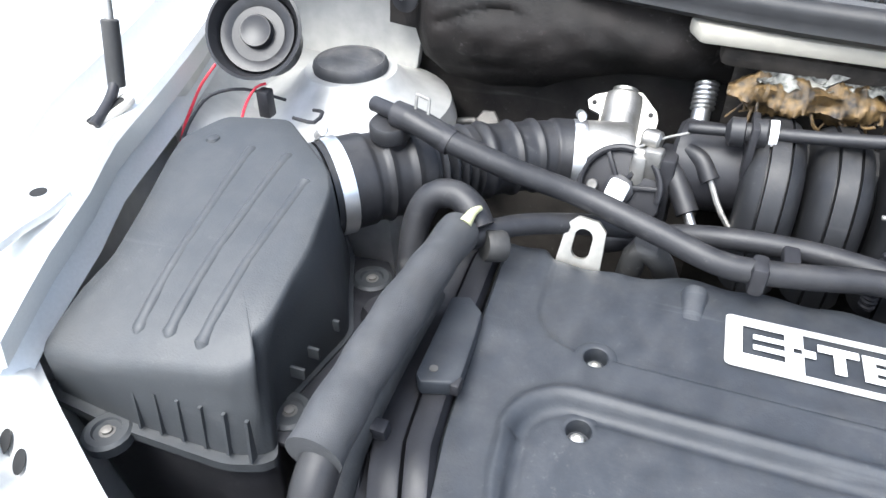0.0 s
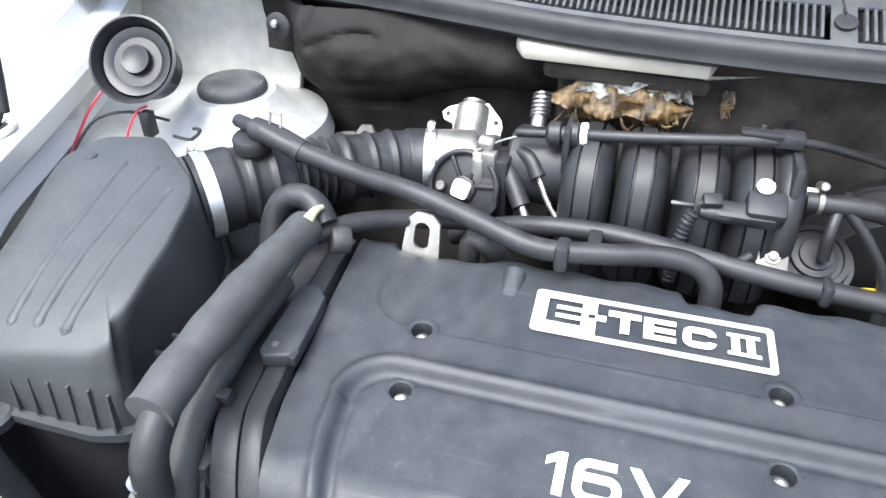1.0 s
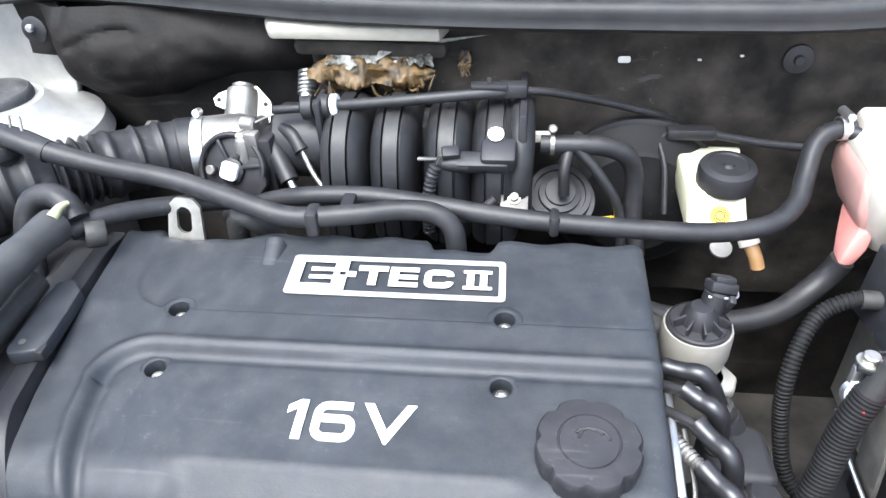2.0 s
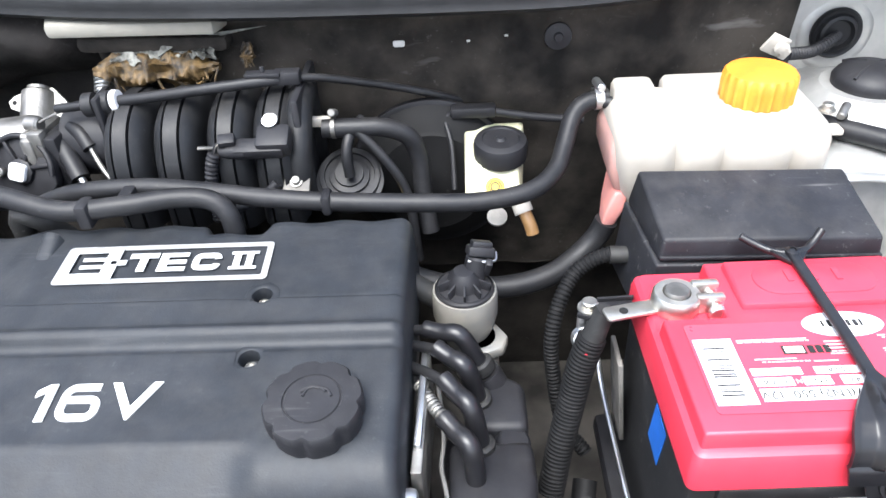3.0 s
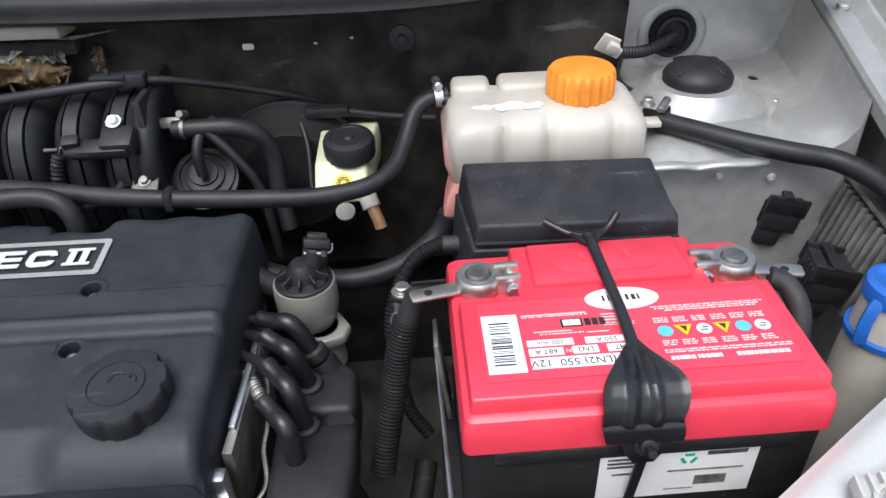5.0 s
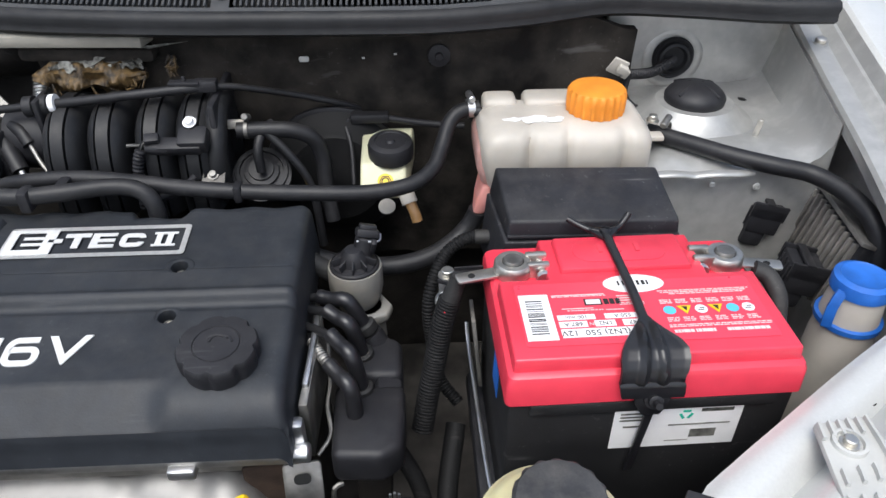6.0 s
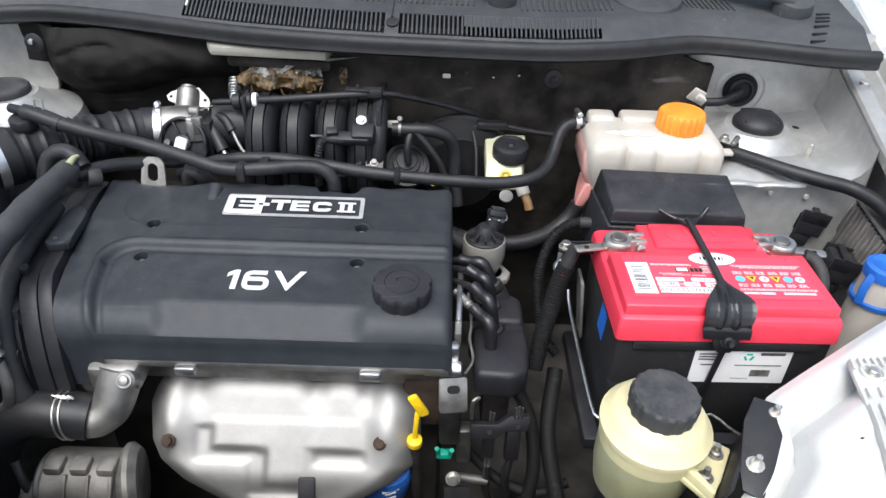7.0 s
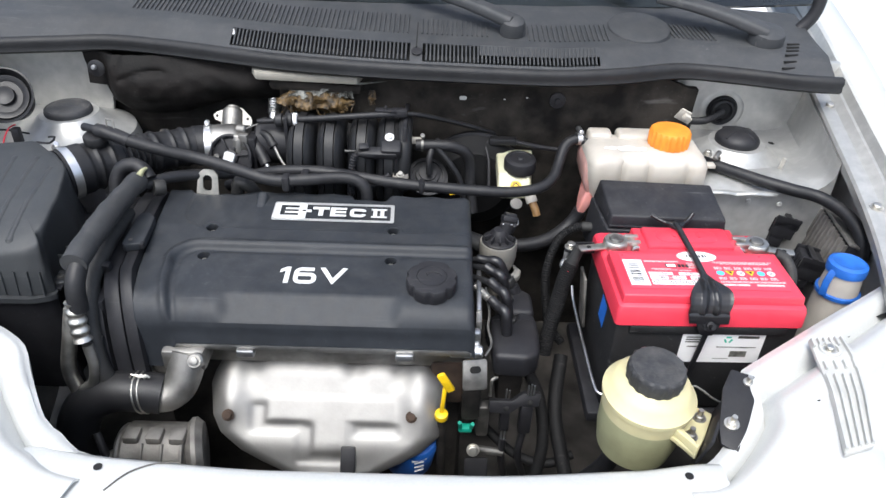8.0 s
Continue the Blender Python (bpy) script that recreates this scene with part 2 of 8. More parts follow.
def rounded(w, h, r, n=5):
    """A rounded rectangle in plan, as a list of points."""
    out = []
    for sx, sy, a0 in ((1, 1, 0), (-1, 1, 90), (-1, -1, 180), (1, -1, 270)):
        for i in range(n + 1):
            a = radians(a0 + 90 * i / n)
            out.append((sx * (w / 2 - r) + r * math.cos(a), sy * (h / 2 - r) + r * math.sin(a)))
    return out


def axis_m(at, way=(0, 0, 1)):
    """A frame at a place whose z runs along way."""
    return Matrix.Translation(at) @ Vector(way).to_track_quat("Z", "Y").to_matrix().to_4x4()


def lathe(profile, at=(0, 0, 0), way=(0, 0, 1), segs=32, wave=None, open_foot=False):
    """A turned body: profile rows of (radius, height) along way. wave(angle, i) scales the radius."""
    bm = bmesh.new()
    rings = []
    for i, (r, z) in enumerate(profile):
        if r <= 1e-6:
            rings.append([bm.verts.new((0, 0, z))])
            continue
        ring = []
        for k in range(segs):
            a = 2 * math.pi * k / segs
            rr = r * (wave(a, i) if wave else 1)
            ring.append(bm.verts.new((rr * math.cos(a), rr * math.sin(a), z)))
        rings.append(ring)
    for a, b in zip(rings, rings[1:]):
        for k in range(segs):
            k2 = (k + 1) % segs
            if len(a) == 1 and len(b) == 1:
                continue
            if len(a) == 1:
                bm.faces.new((a[0], b[k], b[k2]))
            elif len(b) == 1:
                bm.faces.new((a[k], a[k2], b[0]))
            else:
                bm.faces.new((a[k], a[k2], b[k2], b[k]))
    closed = profile[0] == profile[-1]
    for ring, flip in ((rings[0], True), (rings[-1], False)):
        if len(ring) > 1 and not closed and not (flip and open_foot):
            bm.faces.new(ring[::-1] if flip else ring)
    bm.transform(axis_m(at, way))
    return bm


def rod(a, b, r, segs=14, bevel=0.0):
    a, b = Vector(a), Vector(b)
    h = (b - a).length
    prof = [(r, 0), (r, h)] if bevel <= 0 else [(r - bevel, 0), (r, bevel), (r, h - bevel), (r - bevel, h)]
    return lathe(prof, a, b - a, segs)


def spline(pts, step=0.008):
    """A smooth curve through points (Catmull-Rom), resampled."""
    p = [Vector(q) for q in pts]
    p = [2 * p[0] - p[1]] + p + [2 * p[-1] - p[-2]]
    out = []
    for i in range(1, len(p) - 2):
        n = max(2, int((p[i + 1] - p[i]).length / step))
        for k in range(n):
            t = k / n
            a, b, c, d = p[i - 1], p[i], p[i + 1], p[i + 2]
            out.append(0.5 * (2 * b + (c - a) * t + (2 * a - 5 * b + 4 * c - d) * t**2 + (3 * b - a - 3 * c + d) * t**3))
    out.append(p[-2])
    return out


def tube(pts, r, segs=14, step=0.008, rib=None, flat=None, caps=True):
    """A hose along a smooth curve. r: a radius, or a function of 0..1. rib: (pitch, depth) rings."""
    line = spline(pts, min(step, rib[0] / 4) if rib else step)
    bm = bmesh.new()
    tangent = [(line[min(i + 1, len(line) - 1)] - line[max(i - 1, 0)]).normalized() for i in range(len(line))]
    side = tangent[0].orthogonal().normalized()
    rings, run = [], 0.0
    for i, (p, t) in enumerate(zip(line, tangent)):
        side = (side - t * side.dot(t)).normalized()
        other = t.cross(side)
        f = i / (len(line) - 1)
        rr = r(f) if callable(r) else r
        if i:
            run += (p - line[i - 1]).length
        if rib:
            rr += rib[1] * (1 if math.sin(2 * math.pi * run / rib[0]) > 0 else -1)
        ring = []
        for k in range(segs):
            a = 2 * math.pi * k / segs
            ring.append(bm.verts.new(p + side * rr * math.cos(a) + other * rr * math.sin(a)))
        rings.append(ring)
    for a, b in zip(rings, rings[1:]):
        for k in range(segs):
            bm.faces.new((a[k], a[(k + 1) % segs], b[(k + 1) % segs], b[k]))
    if caps:
        bm.faces.new(rings[0][::-1])
        bm.faces.new(rings[-1])
    return bm


def sweep(pts, section, up=(0, 0, 1), step=0.02):
    """A bar of a given closed section (sideways, up) along a smooth curve."""
    line = spline(pts, step)
    bm = bmesh.new()
    rings = []
    for i, p in enumerate(line):
        t = (line[min(i + 1, len(line) - 1)] - line[max(i - 1, 0)]).normalized()
        s = t.cross(Vector(up)).normalized()
        u = s.cross(t)
        rings.append([bm.verts.new(p + s * a + u * b) for a, b in section])
    n = len(section)
    for a, b in zip(rings, rings[1:]):
        for k in range(n):
            bm.faces.new((a[k], a[(k + 1) % n], b[(k + 1) % n], b[k]))
    bm.faces.new(rings[0][::-1])
    bm.faces.new(rings[-1])
    return bm


def sheet(rows, thick=0.0015):
    """A thin skin over a grid of points (rows of equal length)."""
    bm = bmesh.new()
    v = [[bm.verts.new(p) for p in row] for row in rows]
    for i in range(len(v) - 1):
        for j in range(len(v[0]) - 1):
            bm.faces.new((v[i][j], v[i][j + 1], v[i + 1][j + 1], v[i + 1][j]))
    bmesh.ops.recalc_face_normals(bm, faces=bm.faces)
    if thick:
        bmesh.ops.solidify(bm, geom=bm.faces[:], thickness=thick)
    return bm


def hexbolt(at, way=(0, 0, 1), r=0.006, h=0.005, washer=True):
    """A hexagon head on a washer."""
    prof = [(r * 1.5, 0), (r * 1.5, h * 0.25), (r * 1.02, h * 0.25)] if washer else []
    a = lathe(prof + [(r * 0.9, h * 0.25), (r, h * 0.3), (r, h * 0.9), (r * 0.85, h)], at, way, 6 if not washer else 12)
    return a


def clampring(at, way, r, wide=0.009, ear=(0, 0, 1)):
    """A hose clamp: a band and its screw housing."""
    w = Vector(way).normalized()
    at = Vector(at)
    band = lathe([(r, -wide / 2), (r + 0.0012, -wide / 2), (r + 0.0012, wide / 2), (r, wide / 2), (r, -wide / 2)], at, w, 32)
    e = Vector(ear)
    e = (e - w * e.dot(w)).normalized()
    s = w.cross(e)
    c = at + e * (r + 0.005)
    screw = rod(c - s * 0.009, c + s * 0.011, 0.0042, 10, 0.001)
    return join(band, screw)


def text(words, size, at, m, bold=0.0, shear=0.0, thick=0.0004, spacing=1.0):
    """Raised lettering in the built-in font, as a bmesh."""
    cu = bpy.data.curves.new("tmp", "FONT")
    cu.body, cu.size, cu.offset, cu.shear, cu.extrude, cu.space_character = words, size, bold, shear, thick, spacing
    cu.align_x, cu.align_y, cu.resolution_u = "CENTER", "CENTER", 3
    ob = new("tmp", cu)
    bpy.context.view_layer.update()
    me = bpy.data.meshes.new_from_object(ob.evaluated_get(bpy.context.evaluated_depsgraph_get()))
    bm = bmesh.new()
    bm.from_mesh(me)
    bpy.data.objects.remove(ob)
    bpy.data.curves.remove(cu)
    bpy.data.meshes.remove(me)
    bm.transform(m)
    bm.transform(Matrix.Translation(at))
    return bm


def step01(a, b, x):
    t = min(1, max(0, (x - a) / (b - a)))
    return t * t * (3 - 2 * t)

# ---- the large structure: ground, body shell, cowl ----
MID = 0.264  # the car's middle line


def mirror(p):
    return (2 * MID - p[0], p[1], p[2])


structure("ground", box((0.3, 0, -0.76), (80, 80, 0.02)), GROUND, "pale overexposed concrete ground beside the car", "ground")

SEAL = [(-0.52, 0.325), (-0.45, 0.335), (-0.32, 0.362), (-0.237, 0.378), (-0.135, 0.362), (-0.034, 0.336), (0.065, 0.311), (0.158, 0.297), (0.25, 0.288),
        (0.34, 0.284), (0.43, 0.281), (0.52, 0.282), (0.62, 0.302), (0.72, 0.335), (0.81, 0.322), (0.895, 0.300), (0.945, 0.294), (0.972, 0.293)]


def seal_y(x):
    return float(np.interp(x, [p[0] for p in SEAL], [p[1] for p in SEAL]))


def cowl_point(x, d):
    """A point of the cowl, d metres behind the rubber seal."""
    z = float(np.interp(d, [0, 0.008, 0.043, 0.08, 0.13, 0.2], [0.176, 0.181, 0.199, 0.203, 0.211, 0.224]))
    return (x, seal_y(x) + d, z)


# bulkhead behind the engine and the floor and sides of the bay
structure("wall_bulkhead", box((MID, 0.44, -0.165), (1.5, 0.02, 0.66), 0.004), GRIME, "dark grimy steel bulkhead behind the engine", "bulkhead")
structure("floor_undertray", box((MID, 0.03, -0.47), (1.4, 0.9, 0.02), 0.004), BOUNCE, "undertray below the engine, its grey lifted to bounce light", "undertray")
structure("wall_front", box((MID, -0.37, -0.26), (1.0, 0.03, 0.40), 0.01), BLACK, "black radiator shroud behind the front panel", "radiator shroud")

# rubber seal along the front edge of the cowl
sec = [(-0.009, -0.012), (0.004, -0.013), (0.010, -0.008), (0.008, 0.0), (0.011, 0.006), (0.007, 0.013), (-0.002, 0.014), (-0.009, 0.010)]
structure("trim_cowl_seal", sweep([(x, y, 0.165) for x, y in SEAL], sec), SEALRUB, "black rubber seal along the cowl edge", "rubber seal", 60)
structure("trim_cowl_flange", sweep([(x, y + 0.012, 0.150) for x, y in SEAL], [(-0.012, -0.002), (-0.003, -0.002), (-0.003, 0.0), (-0.012, 0.0)]), INNER, "painted steel flange under the cowl seal", "flange")

# cowl panel with two open louvre bands
XS = sorted(set([round(-0.52 + 0.02 * i, 3) for i in range(75)] + [-0.026, 0.272, 0.292, 0.580]))
DS = [0.0, 0.008, 0.02, 0.032, 0.043, 0.06, 0.08, 0.105, 0.13, 0.165, 0.2]


def in_band(x, d):
    return 0.008 < d < 0.043 and (-0.026 < x < 0.272 or 0.292 < x < 0.580)


bm = bmesh.new()
grid = [[bm.verts.new(cowl_point(x, d)) for d in DS] for x in XS]
for i in range(len(XS) - 1):
    for j in range(len(DS) - 1):
        if not in_band((XS[i] + XS[i + 1]) / 2, (DS[j] + DS[j + 1]) / 2):
            bm.faces.new((grid[i][j], grid[i + 1][j], grid[i + 1][j + 1], grid[i][j + 1]))
bmesh.ops.recalc_face_normals(bm, faces=bm.faces)
bmesh.ops.solidify(bm, geom=bm.faces[:], thickness=0.002)
cowl = structure("trim_cowl_panel", bm, COWLPL, "grey black weathered plastic cowl panel below the windscreen", "cowl panel", 25)
wells = []
for a, b in ((-0.026, 0.272), (0.292, 0.580)):
    n = 12
    wells.append(sheet([[tuple(Vector(cowl_point(a + (b - a) * i / n, d)) - Vector((0, 0, drop))) for d, drop in ((0.004, 0.003), (0.004, 0.022), (0.048, 0.022), (0.048, 0.003))] for i in range(n + 1)], 0.001))
part("louvre_well", join(*wells), DARK, cowl, "dark open space under the louvres")

# windscreen
rows = []
for i in range(21):
    x = -0.5 + 1.55 * i / 20
    bow = 0.10 * ((x - MID) / 0.77) ** 2
    rows.append([(x, 0.475 + bow + 0.55 * k / 6, 0.222 + 0.34 * k / 6) for k in range(7)])
structure("window_1", sheet(rows, 0.005), GLASS, "dark tinted windscreen glass above the cowl", "windscreen", 60)


# the raised bonnet behind the windscreen's foot: outer skin and pressed inner frame
rows = []
for i in range(25):
    u = i / 12 - 1
    rows.append([(MID + u * (0.70 - 0.10 * k / 8), 0.50 + 0.30 * k / 8 + 0.05 * u * u - 0.02 * math.sin(math.pi * k / 8), 0.32 + 0.86 * k / 8 - 0.03 * u * u) for k in range(9)])
bonnet = structure("wall_bonnet", sheet(rows, 0.002), PAINT, "raised white bonnet standing open over the bay", "bonnet", 50)
# unseen dark sheet added on the bonnet to dull reflections on the engine cover
part("lining", sheet([[(MID + u, 0.490 + 0.30 * k / 8 + 0.05 * (u / 0.65) ** 2 - 0.02 * math.sin(math.pi * k / 8), 0.345 + 0.78 * k / 8) for k in range(9)] for u in [-0.34 + 0.84 * i / 12 for i in range(13)]], 0.006), FELT, bonnet, "unseen dark sheet that dulls reflections on the engine cover")
for u0, u1 in ((-0.62, -0.50), (0.52, 0.62)):
    part("inner_rib", sheet([[(MID + u, 0.484 + 0.30 * k / 8 - 0.02 * math.sin(math.pi * k / 8), 0.335 + 0.82 * k / 8) for k in range(9)] for u in (u0, u0 + 0.01, u1 - 0.01, u1)], 0.012), PAINT, bonnet)


# front panel: crossmember and the two headlamp shelves
def cross_z(x):
    return -0.041 + 0.012 * step01(0.28, 0.36, abs(x - MID))


rows = []
for i in range(45):
    x = -0.10 + 0.73 * i / 44
    back = -0.330 + 0.014 * step01(0.10, 0.34, abs(x - MID))
    z = cross_z(x)
    rows.append([(x, back + 0.012, z - 0.05), (x, back + 0.006, z - 0.02), (x, back + 0.003, z - 0.006), (x, back - 0.004, z - 0.001), (x, back - 0.02, z), (x, back - 0.05, z + 0.001),
                 (x, back - 0.09, z - 0.001), (x, back - 0.125, z - 0.008), (x, back - 0.15, z - 0.03), (x, back - 0.16, z - 0.08)])
structure("wall_crossmember", sheet(rows, 0.002), PAINT, "white silver painted front crossmember with small holes", "crossmember", 50)
for k, (x, y) in enumerate(((-0.021, -0.333), (0.592, -0.332), (0.10, -0.385), (0.43, -0.385))):
    structure("trim_panel_hole", lathe([(0.0, 0.0), (0.0042, 0.0), (0.0046, 0.0006), (0.0042, 0.0012), (0.0, 0.0008)], (x, y, cross_z(x) + 0.0006), (0, 0, 1), 16), DARK, "small dark hole in the crossmember", "panel hole")

structure("trim_crossmember_seam", tube([(-0.004, -0.362, cross_z(0) + 0.0012), (0.012, -0.340, cross_z(0) + 0.0012), (0.034, -0.3265, cross_z(0.03) - 0.0008), (0.060, -0.322, cross_z(0.06) - 0.003)], 0.0009, 8, 0.004), GENALU, "grey pressed seam in the crossmember", "seam")

INNER_R = [(0.585, -0.312, -0.047), (0.622, -0.308, -0.043), (0.656, -0.276, -0.030), (0.682, -0.236, -0.014), (0.680, -0.209, -0.005), (0.712, -0.184, -0.002), (0.765, -0.148, 0.0), (0.836, -0.100, 0.002), (0.90, -0.060, 0.006), (1.0, 0.0, 0.02)]
OUTER_R = [(0.60, -0.48, -0.05), (0.68, -0.47, -0.03), (0.76, -0.44, -0.01), (0.84, -0.40, 0.0), (0.88, -0.37, 0.005), (0.92, -0.34, 0.008), (0.97, -0.30, 0.01), (1.03, -0.24, 0.015), (1.10, -0.16, 0.02), (1.15, -0.10, 0.03)]


# the other side's inner edge, in the same mirrored places
INNER_L = [(0.562, -0.316, -0.048), (0.591, -0.311, -0.044), (0.615, -0.294, -0.037), (0.637, -0.280, -0.028), (0.670, -0.231, -0.010), (0.693, -0.194, -0.003), (0.731, -0.167, 0.0), (0.779, -0.142, 0.0), (0.832, -0.112, 0.002), (0.861, -0.095, 0.003), (0.893, -0.075, 0.006), (0.913, -0.061, 0.010), (0.985, -0.01, 0.02)]


def shelf(flip):
    a, b = spline(INNER_L if flip else INNER_R, 0.012), None
    n = len(a)
    outer = spline(OUTER_R, 0.003)
    rows = []
    for i, p in enumerate(a):
        q = outer[int(i * (len(outer) - 1) / (n - 1))]
        row = [p + Vector((0.004, -0.002, -0.045)), p + Vector((0.001, 0.0, -0.012)), p + Vector((0.0, 0.0, -0.002)), p + Vector((0.003, -0.003, 0.0))]
        along = i / (n - 1)
        for k in range(1, 41):
            f = k / 40
            r = p.lerp(q, f)
            r.z += 0.003 * step01(0.0, 0.05, f) - 0.021 * math.exp(-((f - 0.15) / 0.035) ** 2) + 0.012 * step01(0.16, 0.27, f) - 0.005 * math.exp(-((f - 0.36) / 0.014) ** 2) * step01(0.15, 0.25, along) * step01(0.62, 0.5, along)
            r.z += -0.030 * step01(0.56, 0.62, f) * step01(0.30, 0.42, along) + 0.03 * step01(0.74, 0.80, f) * step01(0.30, 0.42, along)
            row.append(r)
        rows.append([(2 * MID - v[0] + 0.010, v[1], v[2]) if flip else tuple(v) for v in row])
    return sheet(rows, 0.002)


for at in ((-0.3278, -0.1294, -0.0034), (-0.3048, -0.1393, -0.0002)):
    structure("trim_shelf_hole", lathe([(0.0, 0.0), (0.0076, 0.0), (0.0078, 0.0004), (0.0, 0.0008)], at, (-0.38, -0.64, 0.66), 18), DARK, "small dark hole in the headlamp shelf", "panel hole")
structure("wall_shelf_left", shelf(True), PAINT, "white painted headlamp shelf of the body front", "headlamp shelf", 50)
for where, edge in (("left", [(0.538 - x, y, z) for x, y, z in INNER_L]), ("right", INNER_R)):
    rows = [[(p.x + (-0.012 if where == "left" else 0.012), p.y - 0.014, p.z - 0.042), (p.x + (-0.016 if where == "left" else 0.016), p.y - 0.018, -0.46)] for p in spline(edge, 0.03)]
    structure("wall_lamp_back_" + where, sheet(rows, 0.002), BOUNCE, "panel below the headlamp shelf, its grey lifted to bounce light", "inner panel")
shelf_right = structure("wall_shelf_right", shelf(False), PAINT, "white painted headlamp shelf of the body front", "headlamp shelf", 50)

for x, y, r in ((0.843, -0.129, 0.0042), (0.861, -0.125, 0.0080), (0.905, -0.087, 0.0110), (0.742, -0.262, 0.0030)):
    z = min(shelf_right.data.vertices, key=lambda v: (v.co.x - x) ** 2 + (v.co.y - y) ** 2 - (0.0001 if v.co.z > -0.02 else 0)).co.z
    structure("trim_shelf_hole", lathe([(0.0, 0.0), (r, 0.0), (r * 1.05, 0.0006), (0.0, 0.0009)], (x, y, z + 0.0008), (0.05, 0.05, 1), 20), DARK, "small dark hole in the headlamp shelf", "panel hole")

# wings: inner rail, gutter and outer skin
RAIL = [(0.870, -0.10, 0.055), (0.874, -0.045, 0.082), (0.884, 0.007, 0.094), (0.903, 0.058, 0.102), (0.917, 0.118, 0.107), (0.939, 0.201, 0.113), (0.963, 0.282, 0.121), (1.000, 0.40, 0.140), (1.035, 0.52, 0.165), (1.05, 0.75, 0.22)]


RAIL_R = [(0.905, -0.10, 0.026), (0.922, -0.03, 0.044), (0.935, 0.035, 0.058), (0.946, 0.12, 0.077), (0.957, 0.24, 0.103), (0.968, 0.345, 0.125), (0.985, 0.50, 0.158), (1.0, 0.75, 0.21)]


def wing(flip, side):
    """The rail's section swept along the wing; side 0: the inner face, 1: the gutter and outer skin."""
    rows = []
    for p in spline(RAIL if flip else RAIL_R, 0.03):
        x, y, z = p
        if not flip:
            sec = [(x + 0.010, y, z - 0.026), (x + 0.003, y, z - 0.020), (x + 0.002, y, z - 0.012), (x - 0.001, y, z - 0.003), (x + 0.001, y, z), (x + 0.008, y, z + 0.002), (x + 0.022, y, z + 0.001), (x + 0.026, y, z + 0.004), (x + 0.033, y, z + 0.011), (x + 0.038, y, z + 0.011), (x + 0.046, y, z + 0.026)]
            if side == 1:
                sec = [(x + 0.046, y, z + 0.026), (x + 0.050, y, z + 0.030), (x + 0.057, y, z + 0.031), (x + 0.085, y, z + 0.026), (x + 0.12, y, z + 0.012), (x + 0.15, y, z - 0.02), (x + 0.175, y, z - 0.10), (x + 0.18, y, z - 0.35)]
            rows.append(sec)
            continue
        inner = [(x + 0.018, y, z - 0.066), (x + 0.010, y, z - 0.062), (x + 0.007, y, z - 0.058), (x + 0.009, y, z - 0.054), (x + 0.017, y, z - 0.042), (x + 0.009, y, z - 0.032), (x + 0.003, y, z - 0.028), (x - 0.003, y, z - 0.005)]
        skin = [(x + 0.008, y, z + 0.001), (x + 0.036, y, z + 0.0), (x + 0.040, y, z + 0.006), (x + 0.046, y, z + 0.020), (x + 0.052, y, z + 0.023), (x + 0.085, y, z + 0.02), (x + 0.12, y, z + 0.008), (x + 0.15, y, z - 0.02), (x + 0.175, y, z - 0.10), (x + 0.18, y, z - 0.35)]
        sec = inner + [(x, y, z)] if side == 0 else [(x, y, z)] + skin
        rows.append([mirror(v) for v in sec])
    return sheet(rows, 0.002)


for flip, where in ((True, "left"), (False, "right")):
    structure("wall_wing_" + where, wing(flip, 1), PAINT, "white painted wing with a gutter rail beside the engine bay", "wing", 35)
    # the right rail's duller INNER stands in for shade on its upright face
    structure("wall_rail_" + where, wing(flip, 0), PAINT if flip else INNER, "inner face of the wing rail, darker colour for shade on the right", "wing rail", 35)


# inner aprons and strut tower plates
def apron(flip):
    rows = []
    line = [p for p in spline(RAIL[:9] if flip else RAIL_R[:7], 0.02) if p.y > 0.185]
    base = line[0].copy()
    for n, p in enumerate([base, base] + line):
        x, y, z = p
        if n < 2:
            y = 0.172 if n == 0 else 0.181
        zt = 0.028 + 0.01 * step01(0.3, 0.42, y) + 0.006 * step01(0.05, 0.0, abs(y - 0.23))
        drop = 0.33 if n == 0 else (0.004 if n == 1 else 0)
        row = [(x + 0.014, y, z - 0.028 - drop), (x + 0.012, y, z - 0.058 - drop), (x - 0.004, y, zt + 0.008 - drop), (x - 0.024, y, zt - drop), (x - 0.07, y, zt - drop),
               (x - 0.12, y, zt - 0.002 - drop), (x - 0.176, y, zt - 0.004 - drop), (x - 0.200, y, zt - 0.02 - drop), (x - 0.205, y, zt - 0.12 - 0.6 * drop), (x - 0.205, y, -0.44)]
        if not flip:
            row = [(x - 0.001, y, z - 0.010 - drop), (x - 0.003, y, z - 0.035 - drop), (x - 0.014, y, zt + 0.016 - drop), (x - 0.032, y, zt + 0.004 - drop), (x - 0.06, y, zt - drop), (x - 0.11, y, zt - drop), (x - 0.16, y, zt - 0.002 - drop),
                   (0.765, y, zt - 0.004 - drop), (0.738, y, zt - 0.02 - drop), (0.733, y, zt - 0.12 - 0.6 * drop), (0.733, y, -0.44)]
        rows.append([mirror(v) if flip else v for v in row])
    return sheet(rows, 0.002)


